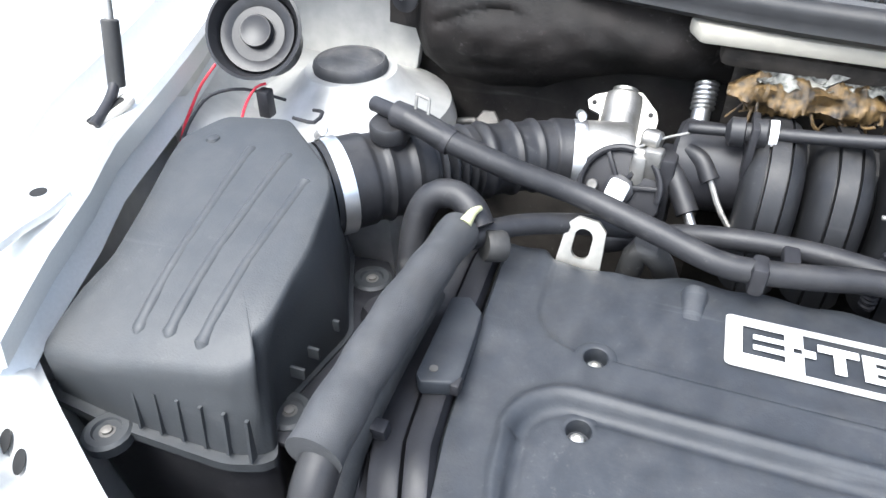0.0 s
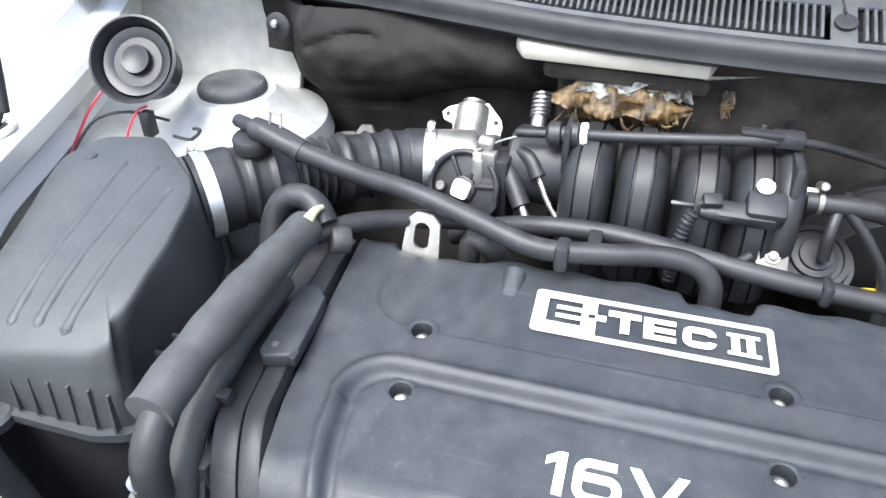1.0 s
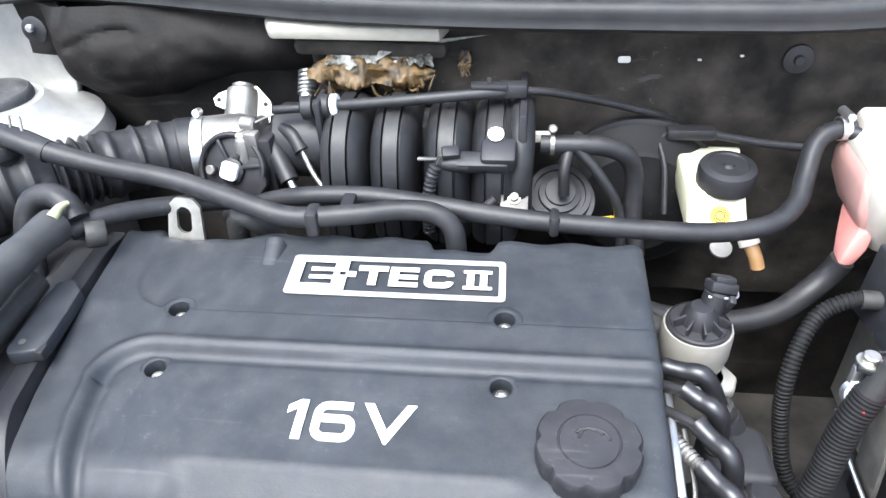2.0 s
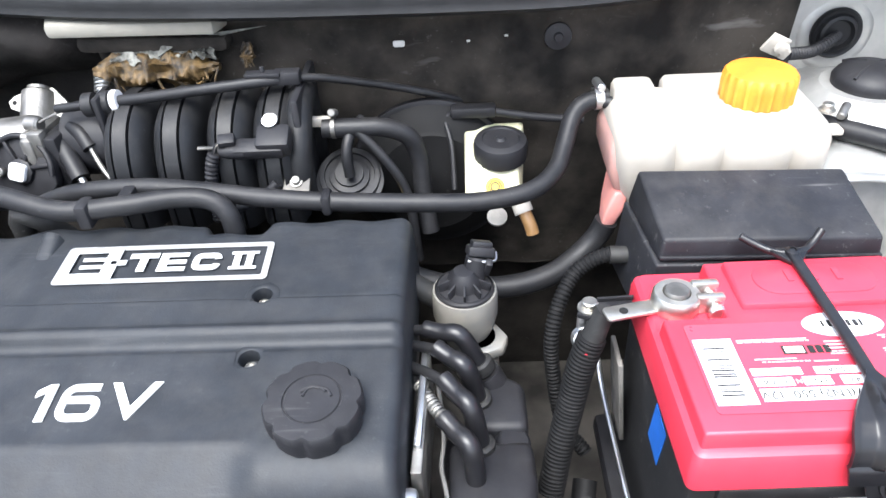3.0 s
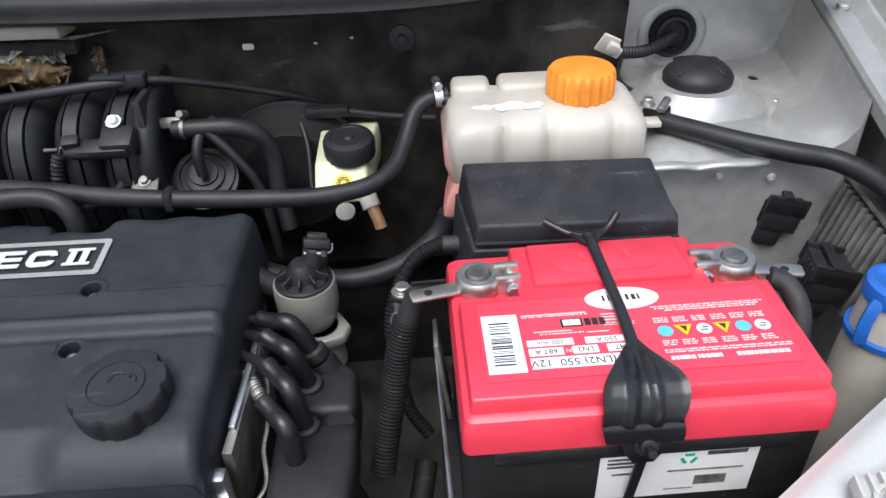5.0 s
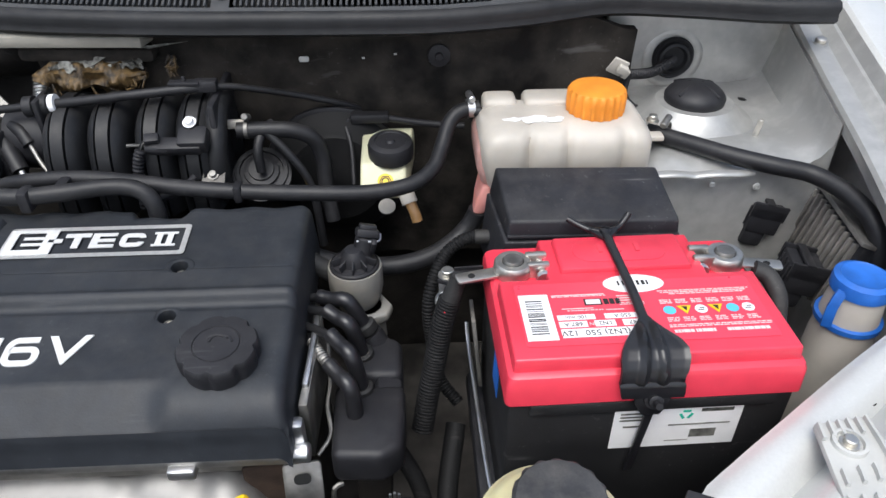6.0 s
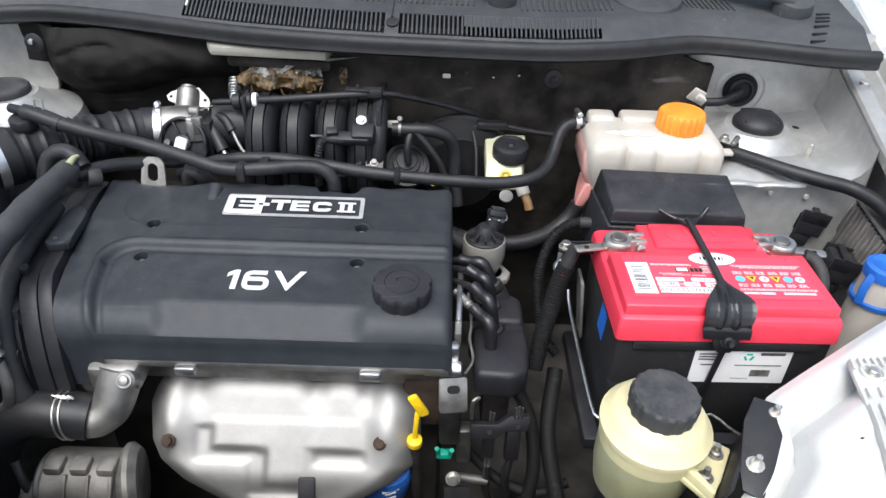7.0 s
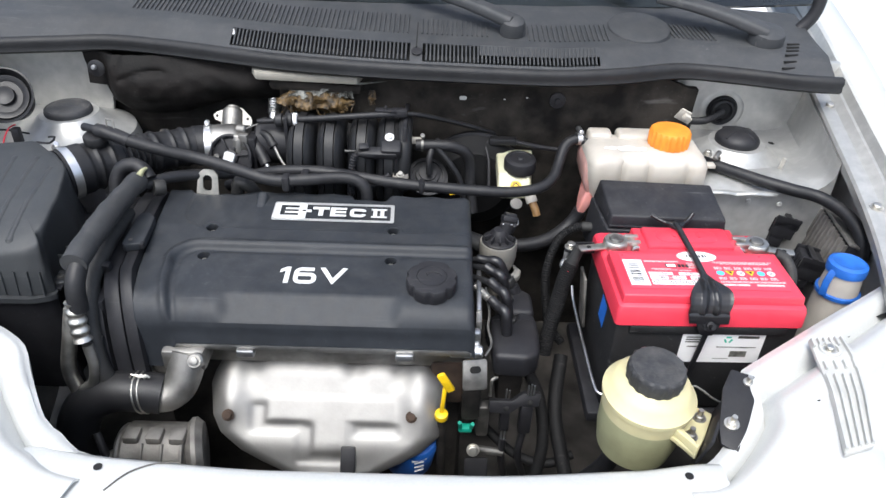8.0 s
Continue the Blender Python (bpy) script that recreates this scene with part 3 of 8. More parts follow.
rows = []
for p in spline([(0.90, -0.18, 0.0)] + RAIL[:8], 0.03):
    if p.y < 0.34:
        rows.append([(p.x + 0.018, p.y, p.z - 0.0655), (p.x + 0.040, p.y, p.z - 0.08), (p.x + 0.02, p.y, p.z - 0.20), (p.x - 0.01, p.y, -0.44)])
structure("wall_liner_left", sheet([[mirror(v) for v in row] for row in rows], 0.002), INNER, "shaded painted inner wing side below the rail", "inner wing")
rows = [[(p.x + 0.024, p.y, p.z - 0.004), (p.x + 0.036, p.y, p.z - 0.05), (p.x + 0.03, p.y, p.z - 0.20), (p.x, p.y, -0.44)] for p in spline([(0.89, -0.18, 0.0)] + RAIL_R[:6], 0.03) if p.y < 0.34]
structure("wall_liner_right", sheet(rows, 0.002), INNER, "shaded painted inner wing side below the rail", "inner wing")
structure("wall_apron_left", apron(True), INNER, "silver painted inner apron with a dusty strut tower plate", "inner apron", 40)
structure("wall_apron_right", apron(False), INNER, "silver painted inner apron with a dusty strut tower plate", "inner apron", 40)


def tower(at, flat, group="strut towers"):
    x, y, z = at
    t = thing("strut_tower", (x, y, z - 0.04), "pale domed strut tower with a worn black rubber cap", "strut tower", group)
    part("dome", lathe([(0.108, -0.060), (0.102, -0.040), (0.088, -0.035), (0.076, -0.030), (0.062, -0.023), (0.053, -0.014), (0.047, -0.008), (0.0, -0.008)], at, (0, 0, 1), 40), INNER, t, "pale painted steel dome")
    if flat:
        prof = [(0.033, -0.014), (0.0375, -0.010), (0.0385, -0.004), (0.0370, 0.001), (0.0348, 0.003), (0.0330, 0.002), (0.028, 0.0045), (0.018, 0.0065), (0.016, 0.0055), (0.0, 0.0065)]
    else:
        prof = [(0.033, -0.012), (0.0365, -0.008), (0.037, -0.001), (0.034, 0.004), (0.027, 0.010), (0.015, 0.014), (0.0, 0.015)]
    cap = part("cap", lathe(prof, at, (0, 0, 1), 48), CAPRUB if flat else BLACK, t, "worn black rubber dust cap")
    for k in range(4 if not flat else 0):
        a = radians(35 + (90 if not flat else 120) * k)
        q = Vector((math.cos(a), math.sin(a), 0))
        c = Vector(at)
        part("cap_rib", tube([c + q * 0.009 + Vector((0, 0, 0.0135 if not flat else 0.0045)), c + q * 0.022 + Vector((0, 0, 0.0115 if not flat else 0.0042)), c + q * 0.033 + Vector((0, 0, 0.0065 if not flat else 0.003))], 0.0017, 8, 0.004), OLDRUB if flat else BLACK, cap)
    return t


tower((-0.306, 0.315, 0.072), True)
tower((0.838, 0.311, 0.060), False)
for x, y in ((0.919, 0.349), (0.924, 0.254)):
    structure("trim_apron_hole", lathe([(0.0, 0.0), (0.006, 0.0), (0.0064, 0.0006), (0.0, 0.0012)], (x, y, 0.0345), (0, 0, 1), 16), DARK, "small dark hole in the tower plate", "panel hole")

# bulkhead insulation
def pad(pts, depth, seed, lump=0.01):
    """A thick lumpy mat over rows of points, hung on the bulkhead."""
    noise.seed_set(seed)
    rows = []
    for row in pts:
        rows.append([tuple(Vector(p) + Vector((0, -lump * noise.noise(Vector(p) * 14), 0.3 * lump * noise.noise(Vector(p) * 23)))) for p in row])
    return sheet(rows, -depth)


rows = []
for i in range(40):
    x = 0.052 + 0.713 * i / 39
    lean = 0.02 * step01(0.6, 0.76, x)
    top = 0.148 - 0.02 * step01(0.70, 0.765, x)
    rows.append([(x, 0.328 + lean + 0.03 * k / 9, top - (top + 0.20) * k / 9) for k in range(10)])
structure("wall_insulation_right", pad(rows, 0.012, 3), FELT, "stained dark felt insulation on the bulkhead", "insulation mat", 60)
LOW = [(-0.288, 0.095), (-0.256, 0.092), (-0.250, 0.066), (-0.223, 0.048), (-0.18, 0.042), (-0.121, 0.048), (-0.083, 0.064), (-0.048, 0.074), (0.007, 0.076), (0.06, 0.078)]
noise.seed_set(5)
rows = []
for i in range(72):
    f = i / 71
    x = -0.287 + 0.345 * f
    low = float(np.interp(x, [p[0] for p in LOW], [p[1] for p in LOW]))
    row = []
    for k in range(26):
        v = k / 25
        z = 0.152 + (low - 0.152) * v
        # bulges outwards below its middle, flat at the mounting end, with a few pressed creases
        out = 0.040 * math.sin(math.pi * min(1, v * 0.9 + 0.1)) ** 0.8 * step01(-0.262, -0.225, x) * step01(0.075, 0.0, x)
        out += 0.006 * noise.noise(Vector((x * 16, z * 22, 1))) + 0.003 * noise.noise(Vector((x * 45, z * 60, 4)))
        out -= 0.006 * math.exp(-((z - 0.118 - 0.012 * math.sin(x * 30)) / 0.004) ** 2) * step01(-0.235, -0.215, x) * step01(-0.12, -0.15, x)
        out -= 0.004 * math.exp(-((z - 0.072 - 0.10 * (x + 0.175) ** 1) / 0.003) ** 2) * step01(-0.21, -0.195, x) * step01(-0.14, -0.155, x)
        out -= 0.005 * math.exp(-((x + 0.228 - 0.25 * (z - 0.12)) / 0.004) ** 2) * step01(0.09, 0.11, z)
        row.append((x, 0.372 - out, z))
    rows.append(row)
structure("wall_insulation_left", sheet(rows, -0.016), MATPAD, "sagging dark moulded insulation on the bulkhead", "insulation mat", 60)
structure("trim_pad_washer", lathe([(0.014, 0), (0.0142, 0.002), (0.012, 0.003), (0.0, 0.003)], (-0.262, 0.358, 0.127), (0, -1, 0.1), 28), GLOSSBLK, "black round washer plate on the insulation", "washer")
structure("trim_pad_screw", lathe([(0.0045, 0), (0.0045, 0.003), (0.003, 0.005), (0.0, 0.0052)], (-0.264, 0.3545, 0.130), (0, -1, 0.1), 14), BRIGHT, "bright screw head in the insulation", "screw")
# side of the bulkhead by the strut towers
structure("wall_bulkhead_left", prism([(-0.50, -0.05), (-0.28, -0.05), (-0.268, -0.01), (-0.258, 0.045), (-0.262, 0.12), (-0.50, 0.12)], -0.012, 0.0, 0.003, 2, 1.0, Matrix.Translation((0, 0.40, 0.05)) @ Euler((radians(90), 0, 0)).to_matrix().to_4x4()), INNER, "silver painted bulkhead end above the strut tower", "bulkhead")
structure("wall_bulkhead_right", box((0.88, 0.400, 0.06), (0.28, 0.012, 0.22), 0.004), INNER, "silver painted bulkhead end above the strut tower", "bulkhead")
structure("wall_hinge_pocket", box((0.985, 0.47, 0.150), (0.030, 0.14, 0.05), 0.004, (0, 0, -6)), GRIME, "dark pocket of the bonnet hinge beside the cowl", "hinge pocket")

# ---- the engine ----


def cover_left(y):
    return float(np.interp(y, [-0.12, -0.095, -0.033, 0.055, 0.175], [-0.058, -0.066, -0.076, -0.082, -0.090]))


def cover_rows():
    """The cover's side profile from the rear skirt over the top to the front skirt, as (y, z)."""
    pts = [(0.168, -0.045), (0.168, -0.02), (0.167, -0.004), (0.163, 0.006), (0.156, 0.012), (0.148, 0.0145)]
    y = 0.148
    while y > -0.068:
        fine = -0.022 < y < 0.030 or 0.047 < y < 0.060
        y -= 0.0015 if fine else 0.0034
        pts.append((y, float(np.interp(y, [-0.068, 0.0, 0.03, 0.058, 0.148], [-0.004, 0.0035, 0.0065, 0.0105, 0.0145]))))
    y0, z0 = pts[-1]
    for i in range(1, 15):
        a = radians(6 + 84 * i / 14)
        pts.append((y0 - 0.043 * math.sin(a) + 0.0045, -0.047 + 0.043 * math.cos(a)))
    y1 = pts[-1][0]
    pts += [(y1 - 0.0012, -0.053), (y1 - 0.0026, -0.059), (y1 - 0.0040, -0.065)]
    return pts


SCREWS = [(0.0, 0.0), (0.260, 0.0), (-0.001, 0.054), (0.260, 0.058)]


def cover_detail(x, y):
    """Depth below the plain top at a place."""
    d = 0.0
    # the lower panel with its rounded rear left corner
    left = float(np.interp(y, [-0.12, -0.05, 0.0], [-0.016, -0.034, -0.038]))
    cx, cy, r = -0.004, -0.018, 0.034
    if y > cy:
        dist = math.hypot(x - cx, y - cy) - r if x < cx else y - 0.016
    else:
        dist = left - x
    d += 0.0060 * step01(0.0028, -0.0032, dist)
    d -= 0.0026 * math.exp(-((dist - 0.0070) / 0.0038) ** 2)
    d += 0.0014 * math.exp(-((dist + 0.0065) / 0.0028) ** 2)
    # the emblem field behind it, sunk a little with a sharp edge
    cx, cy, r = -0.009, 0.094, 0.040
    if x < cx and y < cy:
        dist = math.hypot(x - cx, y - cy) - r
    else:
        dist = max(cx - r - x, cy - r - y)
    d += 0.0019 * step01(0.0008, -0.0010, dist)
    return d


P = cover_rows()
# the ends of the facet's chord across the rounded front edge
FACET = [(min(p[0] for p in P if p[1] > -0.030), -0.030), (max(p[0] for p in P if p[0] < -0.070), max(p[1] for p in P if p[0] < -0.070))]
xr = 0.366
NX = 176
bm = bmesh.new()
grid = []
for k, (y, z) in enumerate(P):
    xl = cover_left(y)
    row = []
    edge = [(-0.003, -0.045), (-0.0025, -0.02), (-0.0015, -0.006), (0.0, -0.002)]
    back = step01(0.10, 0.165, y)
    for i in range(NX + 1):
        u = i / NX
        x = xl + (xr - xl) * (0.36 * u / 0.5 if u < 0.5 else 0.36 + 0.64 * (u - 0.5) / 0.5)
        cut = 0.016 * step01(0.188, 0.196, x) * step01(0.252, 0.244, x) + 0.012 * step01(-0.062, -0.05, x) * step01(0.045, 0.005, x) + 0.004 * math.sin(x * 60) ** 2
        yy = y - cut * back * 1.0
        front = step01(-0.02, -0.10, y)
        d = cover_detail(x, yy) if z > -0.03 and y < 0.15 else 0.0
        # flat facet cut into the rounded front edge
        if FACET[0][0] < y < FACET[1][0] and z > -0.045:
            inside = step01(0.034, 0.058, x) * step01(0.284, 0.260, x)
            d += inside * max(0.0, z - float(np.interp(y, [FACET[0][0], FACET[1][0]], [FACET[0][1], FACET[1][1]])))
        zz = z - d
        # the left strip runs lower at the front
        if z < -0.03 and y < 0:
            zz -= 0.045 * step01(-0.012, -0.030, x) * step01(-0.04, -0.07, z)
        row.append((x, yy, zz))
    low = min(row[-1][2], -0.0) - 0.0
    left = [(row[0][0] - 0.0035, row[0][1], row[0][2] - 0.022), (row[0][0] - 0.0028, row[0][1], row[0][2] - 0.005)]
    right = [(xr + 0.004, row[-1][1], row[-1][2] - 0.0015), (xr + 0.0075, row[-1][1], row[-1][2] - 0.005), (xr + 0.009, row[-1][1], row[-1][2] - 0.011),
             (xr + 0.011, row[-1][1], min(row[-1][2] - 0.012, -0.040)), (xr + 0.012, row[-1][1], min(row[-1][2] - 0.013, -0.070))]
    grid.append([bm.verts.new(p) for p in left + row + right])
for a, b in zip(grid, grid[1:]):
    for i in range(len(a) - 1):
        mid = (a[i].co + b[i + 1].co) / 2
        if all(math.hypot(mid.x - sx, mid.y - sy) > 0.0108 for sx, sy in SCREWS):
            bm.faces.new((a[i], a[i + 1], b[i + 1], b[i]))
cover = thing("engine_cover", (0.14, 0.02, -0.07), "large dark grey moulded plastic engine cover with white lettering", "engine cover")
part("shell", bm, COVER, cover, sharp=50)


def plaque_z(y):
    return float(np.interp(y, [-0.068, 0.0, 0.03, 0.058, 0.148], [-0.0098, -0.0022, 0.0065, 0.0090, 0.0130]))


def on_top(x, y, lift=0.0):
    """A frame lying on the cover's top at a place."""
    slope = math.atan2(plaque_z(y + 0.01) - plaque_z(y - 0.01), 0.02)
    return Matrix.Translation((x, y, plaque_z(y) + lift)) @ Euler((slope, 0, 0)).to_matrix().to_4x4()


for sx, sy in SCREWS:
    z = plaque_z(sy) + (0.0 if sy > 0.02 else -0.0012)
    well = part("screw_well", lathe([(0.0145, -0.003), (0.0142, -0.0004), (0.0132, 0.0001), (0.0090, 0.0002), (0.0082, -0.0003), (0.0078, -0.002), (0.0075, -0.012), (0.0, -0.012)], (sx, sy, z), (0, -0.08, 1), 32, None, True), COVER, cover)
    part("screw", lathe([(0.0050, 0), (0.0050, 0.0024), (0.0042, 0.0036), (0.0024, 0.0040), (0.0020, 0.003), (0, 0.003)], (sx, sy - 0.0008, z - 0.0105), (0, 0, 1), 18), ZINC, well, "bright steel screw head in its well")



def loft_bump(x, y, w, l):
    """A small moulded wedge that dies into the cover's top."""
    rows = []
    for i in range(13):
        u = i / 6 - 1
        rows.append([(x + w * u * (1 - 0.4 * k / 10), y - l * k / 10, plaque_z(y - l * k / 10) - 0.0005 + 0.010 * (1 - k / 10) * math.sqrt(max(0, 1 - u * u))) for k in range(11)])
    return sheet(rows, 0)


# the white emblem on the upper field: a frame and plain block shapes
def slab(cx, cy, w, h, t=0.0009, skew=0.0):
    b = box((0, 0, t / 2), (w, h, t))
    for v in b.verts:
        v.co.x += skew * v.co.y
    b.transform(Matrix.Translation((cx, cy, 0)))
    return b


E_W, E_H, SK = 0.181, 0.0488, -0.03


def ring_flat(ow, oh, iw, ih, r):
    """A flat rounded frame."""
    b = bmesh.new()
    o = [b.verts.new((x + SK * y, y, 0)) for x, y in rounded(ow, oh, r)]
    i = [b.verts.new((x + SK * y, y, 0)) for x, y in rounded(iw, ih, r * 0.4)]
    for k in range(len(o)):
        b.faces.new((o[k], o[(k + 1) % len(o)], i[(k + 1) % len(o)], i[k]))
    bmesh.ops.solidify(b, geom=b.faces[:], thickness=-0.0009)
    return b


bits = [ring_flat(E_W, E_H, E_W - 0.011, E_H - 0.0120, 0.004)]
# the first block with its dark slots, a small cross beside it, then the letter-high shapes
for x0, x1, y0, y1 in ((-0.0880, -0.0795, -0.0200, 0.0200), (-0.0796, -0.0524, 0.0152, 0.0200), (-0.0796, -0.0524, -0.0200, -0.0118), (-0.0525, -0.0474, -0.0200, 0.0200), (-0.0475, -0.0410, 0.0042, 0.0200), (-0.0475, -0.0410, -0.0200, -0.0008),
                       (-0.0725, -0.0524, 0.0042, 0.0082), (-0.0725, -0.0524, -0.0054, -0.0015), (-0.0418, -0.0335, -0.0018, 0.0042),
                       (-0.0320, -0.0070, 0.0062, 0.0122), (-0.0225, -0.0155, -0.0108, 0.0063),
                       (-0.0050, 0.0025, -0.0113, 0.0117), (0.0024, 0.0190, 0.0069, 0.0117), (0.0024, 0.0185, -0.0023, 0.0025), (0.0024, 0.0190, -0.0113, -0.0065),
                       (0.0560, 0.0795, 0.0080, 0.0110), (0.0560, 0.0795, -0.0113, -0.0083), (0.0590, 0.0648, -0.0084, 0.0081), (0.0697, 0.0755, -0.0084, 0.0081)):
    bits.append(slab((x0 + x1) / 2 + SK * (y0 + y1) / 2, (y0 + y1) / 2, x1 - x0, y1 - y0, skew=SK))


def stroke(path, w):
    """A flat band of even width along a plan path."""
    b = bmesh.new()
    p = [Vector((x, y, 0)) for x, y in path]
    side = []
    for i in range(len(p)):
        t = (p[min(i + 1, len(p) - 1)] - p[max(i - 1, 0)]).normalized()
        n = Vector((-t.y, t.x, 0)) * w / 2
        side.append((b.verts.new(p[i] + n), b.verts.new(p[i] - n)))
    for (a, c), (d, e) in zip(side, side[1:]):
        b.faces.new((a, c, e, d))
    bmesh.ops.recalc_face_normals(b, faces=b.faces)
    bmesh.ops.solidify(b, geom=b.faces[:], thickness=0.0010)
    return b


def arc(cx, cy, r, a0, a1, n=7):
    return [(cx + r * math.cos(radians(a0 + (a1 - a0) * i / n)), cy + r * math.sin(radians(a0 + (a1 - a0) * i / n))) for i in range(n + 1)]


hook = [(0.0452, 0.0030)] + arc(0.0410, 0.0030, 0.0042, 0, 90) + arc(0.0312, 0.0030, 0.0042, 90, 180) + arc(0.0312, -0.0040, 0.0042, 180, 270) + arc(0.0410, -0.0040, 0.0042, 270, 360) + [(0.0452, -0.0040)]
bits.append(moved(stroke(hook, 0.0060), Matrix.Translation((0, 0, 0.0009))))
bm = join(*bits)
bm.transform(on_top(0.1685, 0.0998, 0.0016))
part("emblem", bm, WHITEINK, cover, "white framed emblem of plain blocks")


chars = []
for ch, x0, x1 in (("V", 0.1655, 0.2030),):
    b = text(ch, 0.046, (0, 0, 0), Matrix.Identity(4), 0.0004, 0.0, 0.0005)
    xs, ys = [v.co.x for v in b.verts], [v.co.y for v in b.verts]
    m = Matrix.Translation(((x0 + x1) / 2 - 0.155, 0, 0)) @ Matrix.Diagonal(((x1 - x0) / (max(xs) - min(xs)), 0.0315 / (max(ys) - min(ys)), 1, 1)) @ Matrix.Translation((-(max(xs) + min(xs)) / 2, -(max(ys) + min(ys)) / 2, 0))
    chars.append(moved(b, m))
chars.append(prism([(-0.0295, -0.0158), (-0.0295, 0.0158), (-0.0350, 0.0158), (-0.0430, 0.0105), (-0.0430, 0.0045), (-0.0360, 0.0085), (-0.0360, -0.0158)], -0.0005, 0.0005))
six = [(0.0026, 0.0127), (-0.0140, 0.0127)]
for cx, cy, a0, a1 in ((-0.0140, 0.0057, 90, 180), (-0.0140, -0.0057, 180, 270), (-0.0022, -0.0067, 270, 360), (-0.0022, -0.0038, 0, 90)):
    six += [(cx + (0.0070 if cx < -0.01 else 0.0060) * math.cos(radians(a)), cy + (0.0070 if cx < -0.01 else 0.0060) * math.sin(radians(a))) for a in range(a0, a1 + 1, 15)]
six.append((-0.0200, 0.0022))
chars.append(stroke(six, 0.0061))
bm = join(*chars)
bm.transform(on_top(0.155, -0.0368, 0.0008))
part("lettering", bm, WHITEINK, cover, "white raised 16V lettering")

part("moulded_bump", loft_bump(0.055, 0.137, 0.010, 0.026), COVER, cover)

# oil filler cap
cap = thing("oil_filler_cap", (0.317, -0.055, -0.004), "black ribbed plastic oil filler cap on the engine cover", "filler cap")


def grip(a, i):
    return 1 - (0.085 * max(0.0, math.cos(8 * a + 0.6)) ** 2.5 if 1 <= i <= 4 else 0)


part("body", lathe([(0.031, -0.012), (0.0338, -0.004), (0.0345, 0.005), (0.0342, 0.0112), (0.0328, 0.0130), (0.0205, 0.0138), (0.0200, 0.0128), (0.0192, 0.0128), (0.0186, 0.0138), (0.0, 0.0140)], (0.318, -0.0525, -0.002), (0, -0.08, 1), 96, grip), BLACK, cap)
bm = join(*[tube([(0.318 + 0.013 * math.cos(a) * (1 - 0.25 * k), -0.0525 + 0.008 * math.sin(a), 0.0122 + 0.0006 * math.sin(a)) for a in [0.5 * k + 0.7 * j for j in range(4)]], 0.0011, 8, 0.002) for k in range(3)])
part("embossing", bm, BLACK, cap, "worn raised symbol")

# timing belt cover at the engine's end: curved ribs one behind another
def belt_arc(x0, x1, top, r):
    """A strap of the belt cover bent over the end of the engine."""
    rows = []
    for k in range(40):
        f = k / 39
        if f < 0.55:
            y = 0.155 - (0.155 + 0.055) * f / 0.55
            z = top - 0.006 * (f / 0.55) ** 2 - 0.006 * step01(0.10, 0.0, f)
        else:
            a = (f - 0.55) / 0.45 * radians(88)
            y = -0.055 - 0.070 * math.sin(a)
            z = top - 0.006 - 0.125 * (1 - math.cos(a))
        bend = float(np.interp(y, [-0.13, -0.05, 0.06, 0.16], [0.042, 0.018, 0.006, 0.0]))
        rows.append([(x0 + bend - 0.002, y + 0.006, z - 0.012), (x0 + bend, y, z - 0.001), (x0 + bend + 0.002, y, z), (x1 + bend - 0.002, y, z), (x1 + bend, y, z - 0.001), (x1 + bend + 0.002, y + 0.006, z - 0.012)])
    return sheet(rows, 0.0015)


belt = thing("timing_belt_cover", (-0.115, 0.02, -0.13), "black ribbed plastic timing belt cover beside the engine cover", "belt cover")
part("rear_strip", belt_arc(-0.163, -0.140, 0.002, 1), BLACK, belt)
part("middle_strip", belt_arc(-0.134, -0.115, 0.010, 1), BLACK, belt)
part("front_strip", belt_arc(-0.112, -0.097, 0.014, 1), BLACK, belt)
bm = prism([(-0.107, 0.065), (-0.094, 0.069), (-0.0815, 0.056), (-0.0785, 0.030), (-0.0755, -0.005), (-0.079, -0.012), (-0.0985, -0.018), (-0.1035, -0.012)], 0.010, 0.0225, 0.0022)
part("clip_plate", bm, COVER, belt, "raised black plastic clip plate")
part("clip_rivet", lathe([(0.0028, 0), (0.0028, 0.0008), (0.0, 0.0010)], (-0.094, -0.005, 0.0224), (0, 0, 1), 14), GENALU, belt)
part("clip_tongue", box((-0.0775, -0.009, 0.017), (0.006, 0.010, 0.009), 0.0015), BLACK, belt)
part("back_plate", box((-0.125, 0.02, -0.09), (0.05, 0.24, 0.16), 0.02), BLACK, belt)

# cylinder head and block below the cover
head = thing("cylinder_head", (0.15, 0.03, -0.3), "grey cast aluminium cylinder head and engine block", "engine block")
part("head", box((0.15, 0.03, -0.10), (0.45, 0.22, 0.055), 0.006), ALU, head)
part("block", box((0.15, 0.05, -0.28), (0.44, 0.24, 0.30), 0.02), GRIME, head, "oily dark engine block")
part("ledge", sweep([(-0.03, -0.104, -0.074), (0.15, -0.104, -0.074), (0.372, -0.104, -0.074)], rounded(0.012, 0.010, 0.002, 2)), ALU, head, "cast flange below the cover")
for x in (0.075, 0.285):
    part("lug", box((x, -0.108, -0.079), (0.024, 0.02, 0.012), 0.003), BRIGHT, head, "bright cast lug")
part("corner_boss", rod((0.345, -0.095, -0.082), (0.39, -0.095, -0.082), 0.009, 16, 0.002), BRIGHT, head, "bright cast boss")
part("corner_lug", box((0.378, -0.085, -0.070), (0.016, 0.014, 0.035), 0.004), BRIGHT, head)

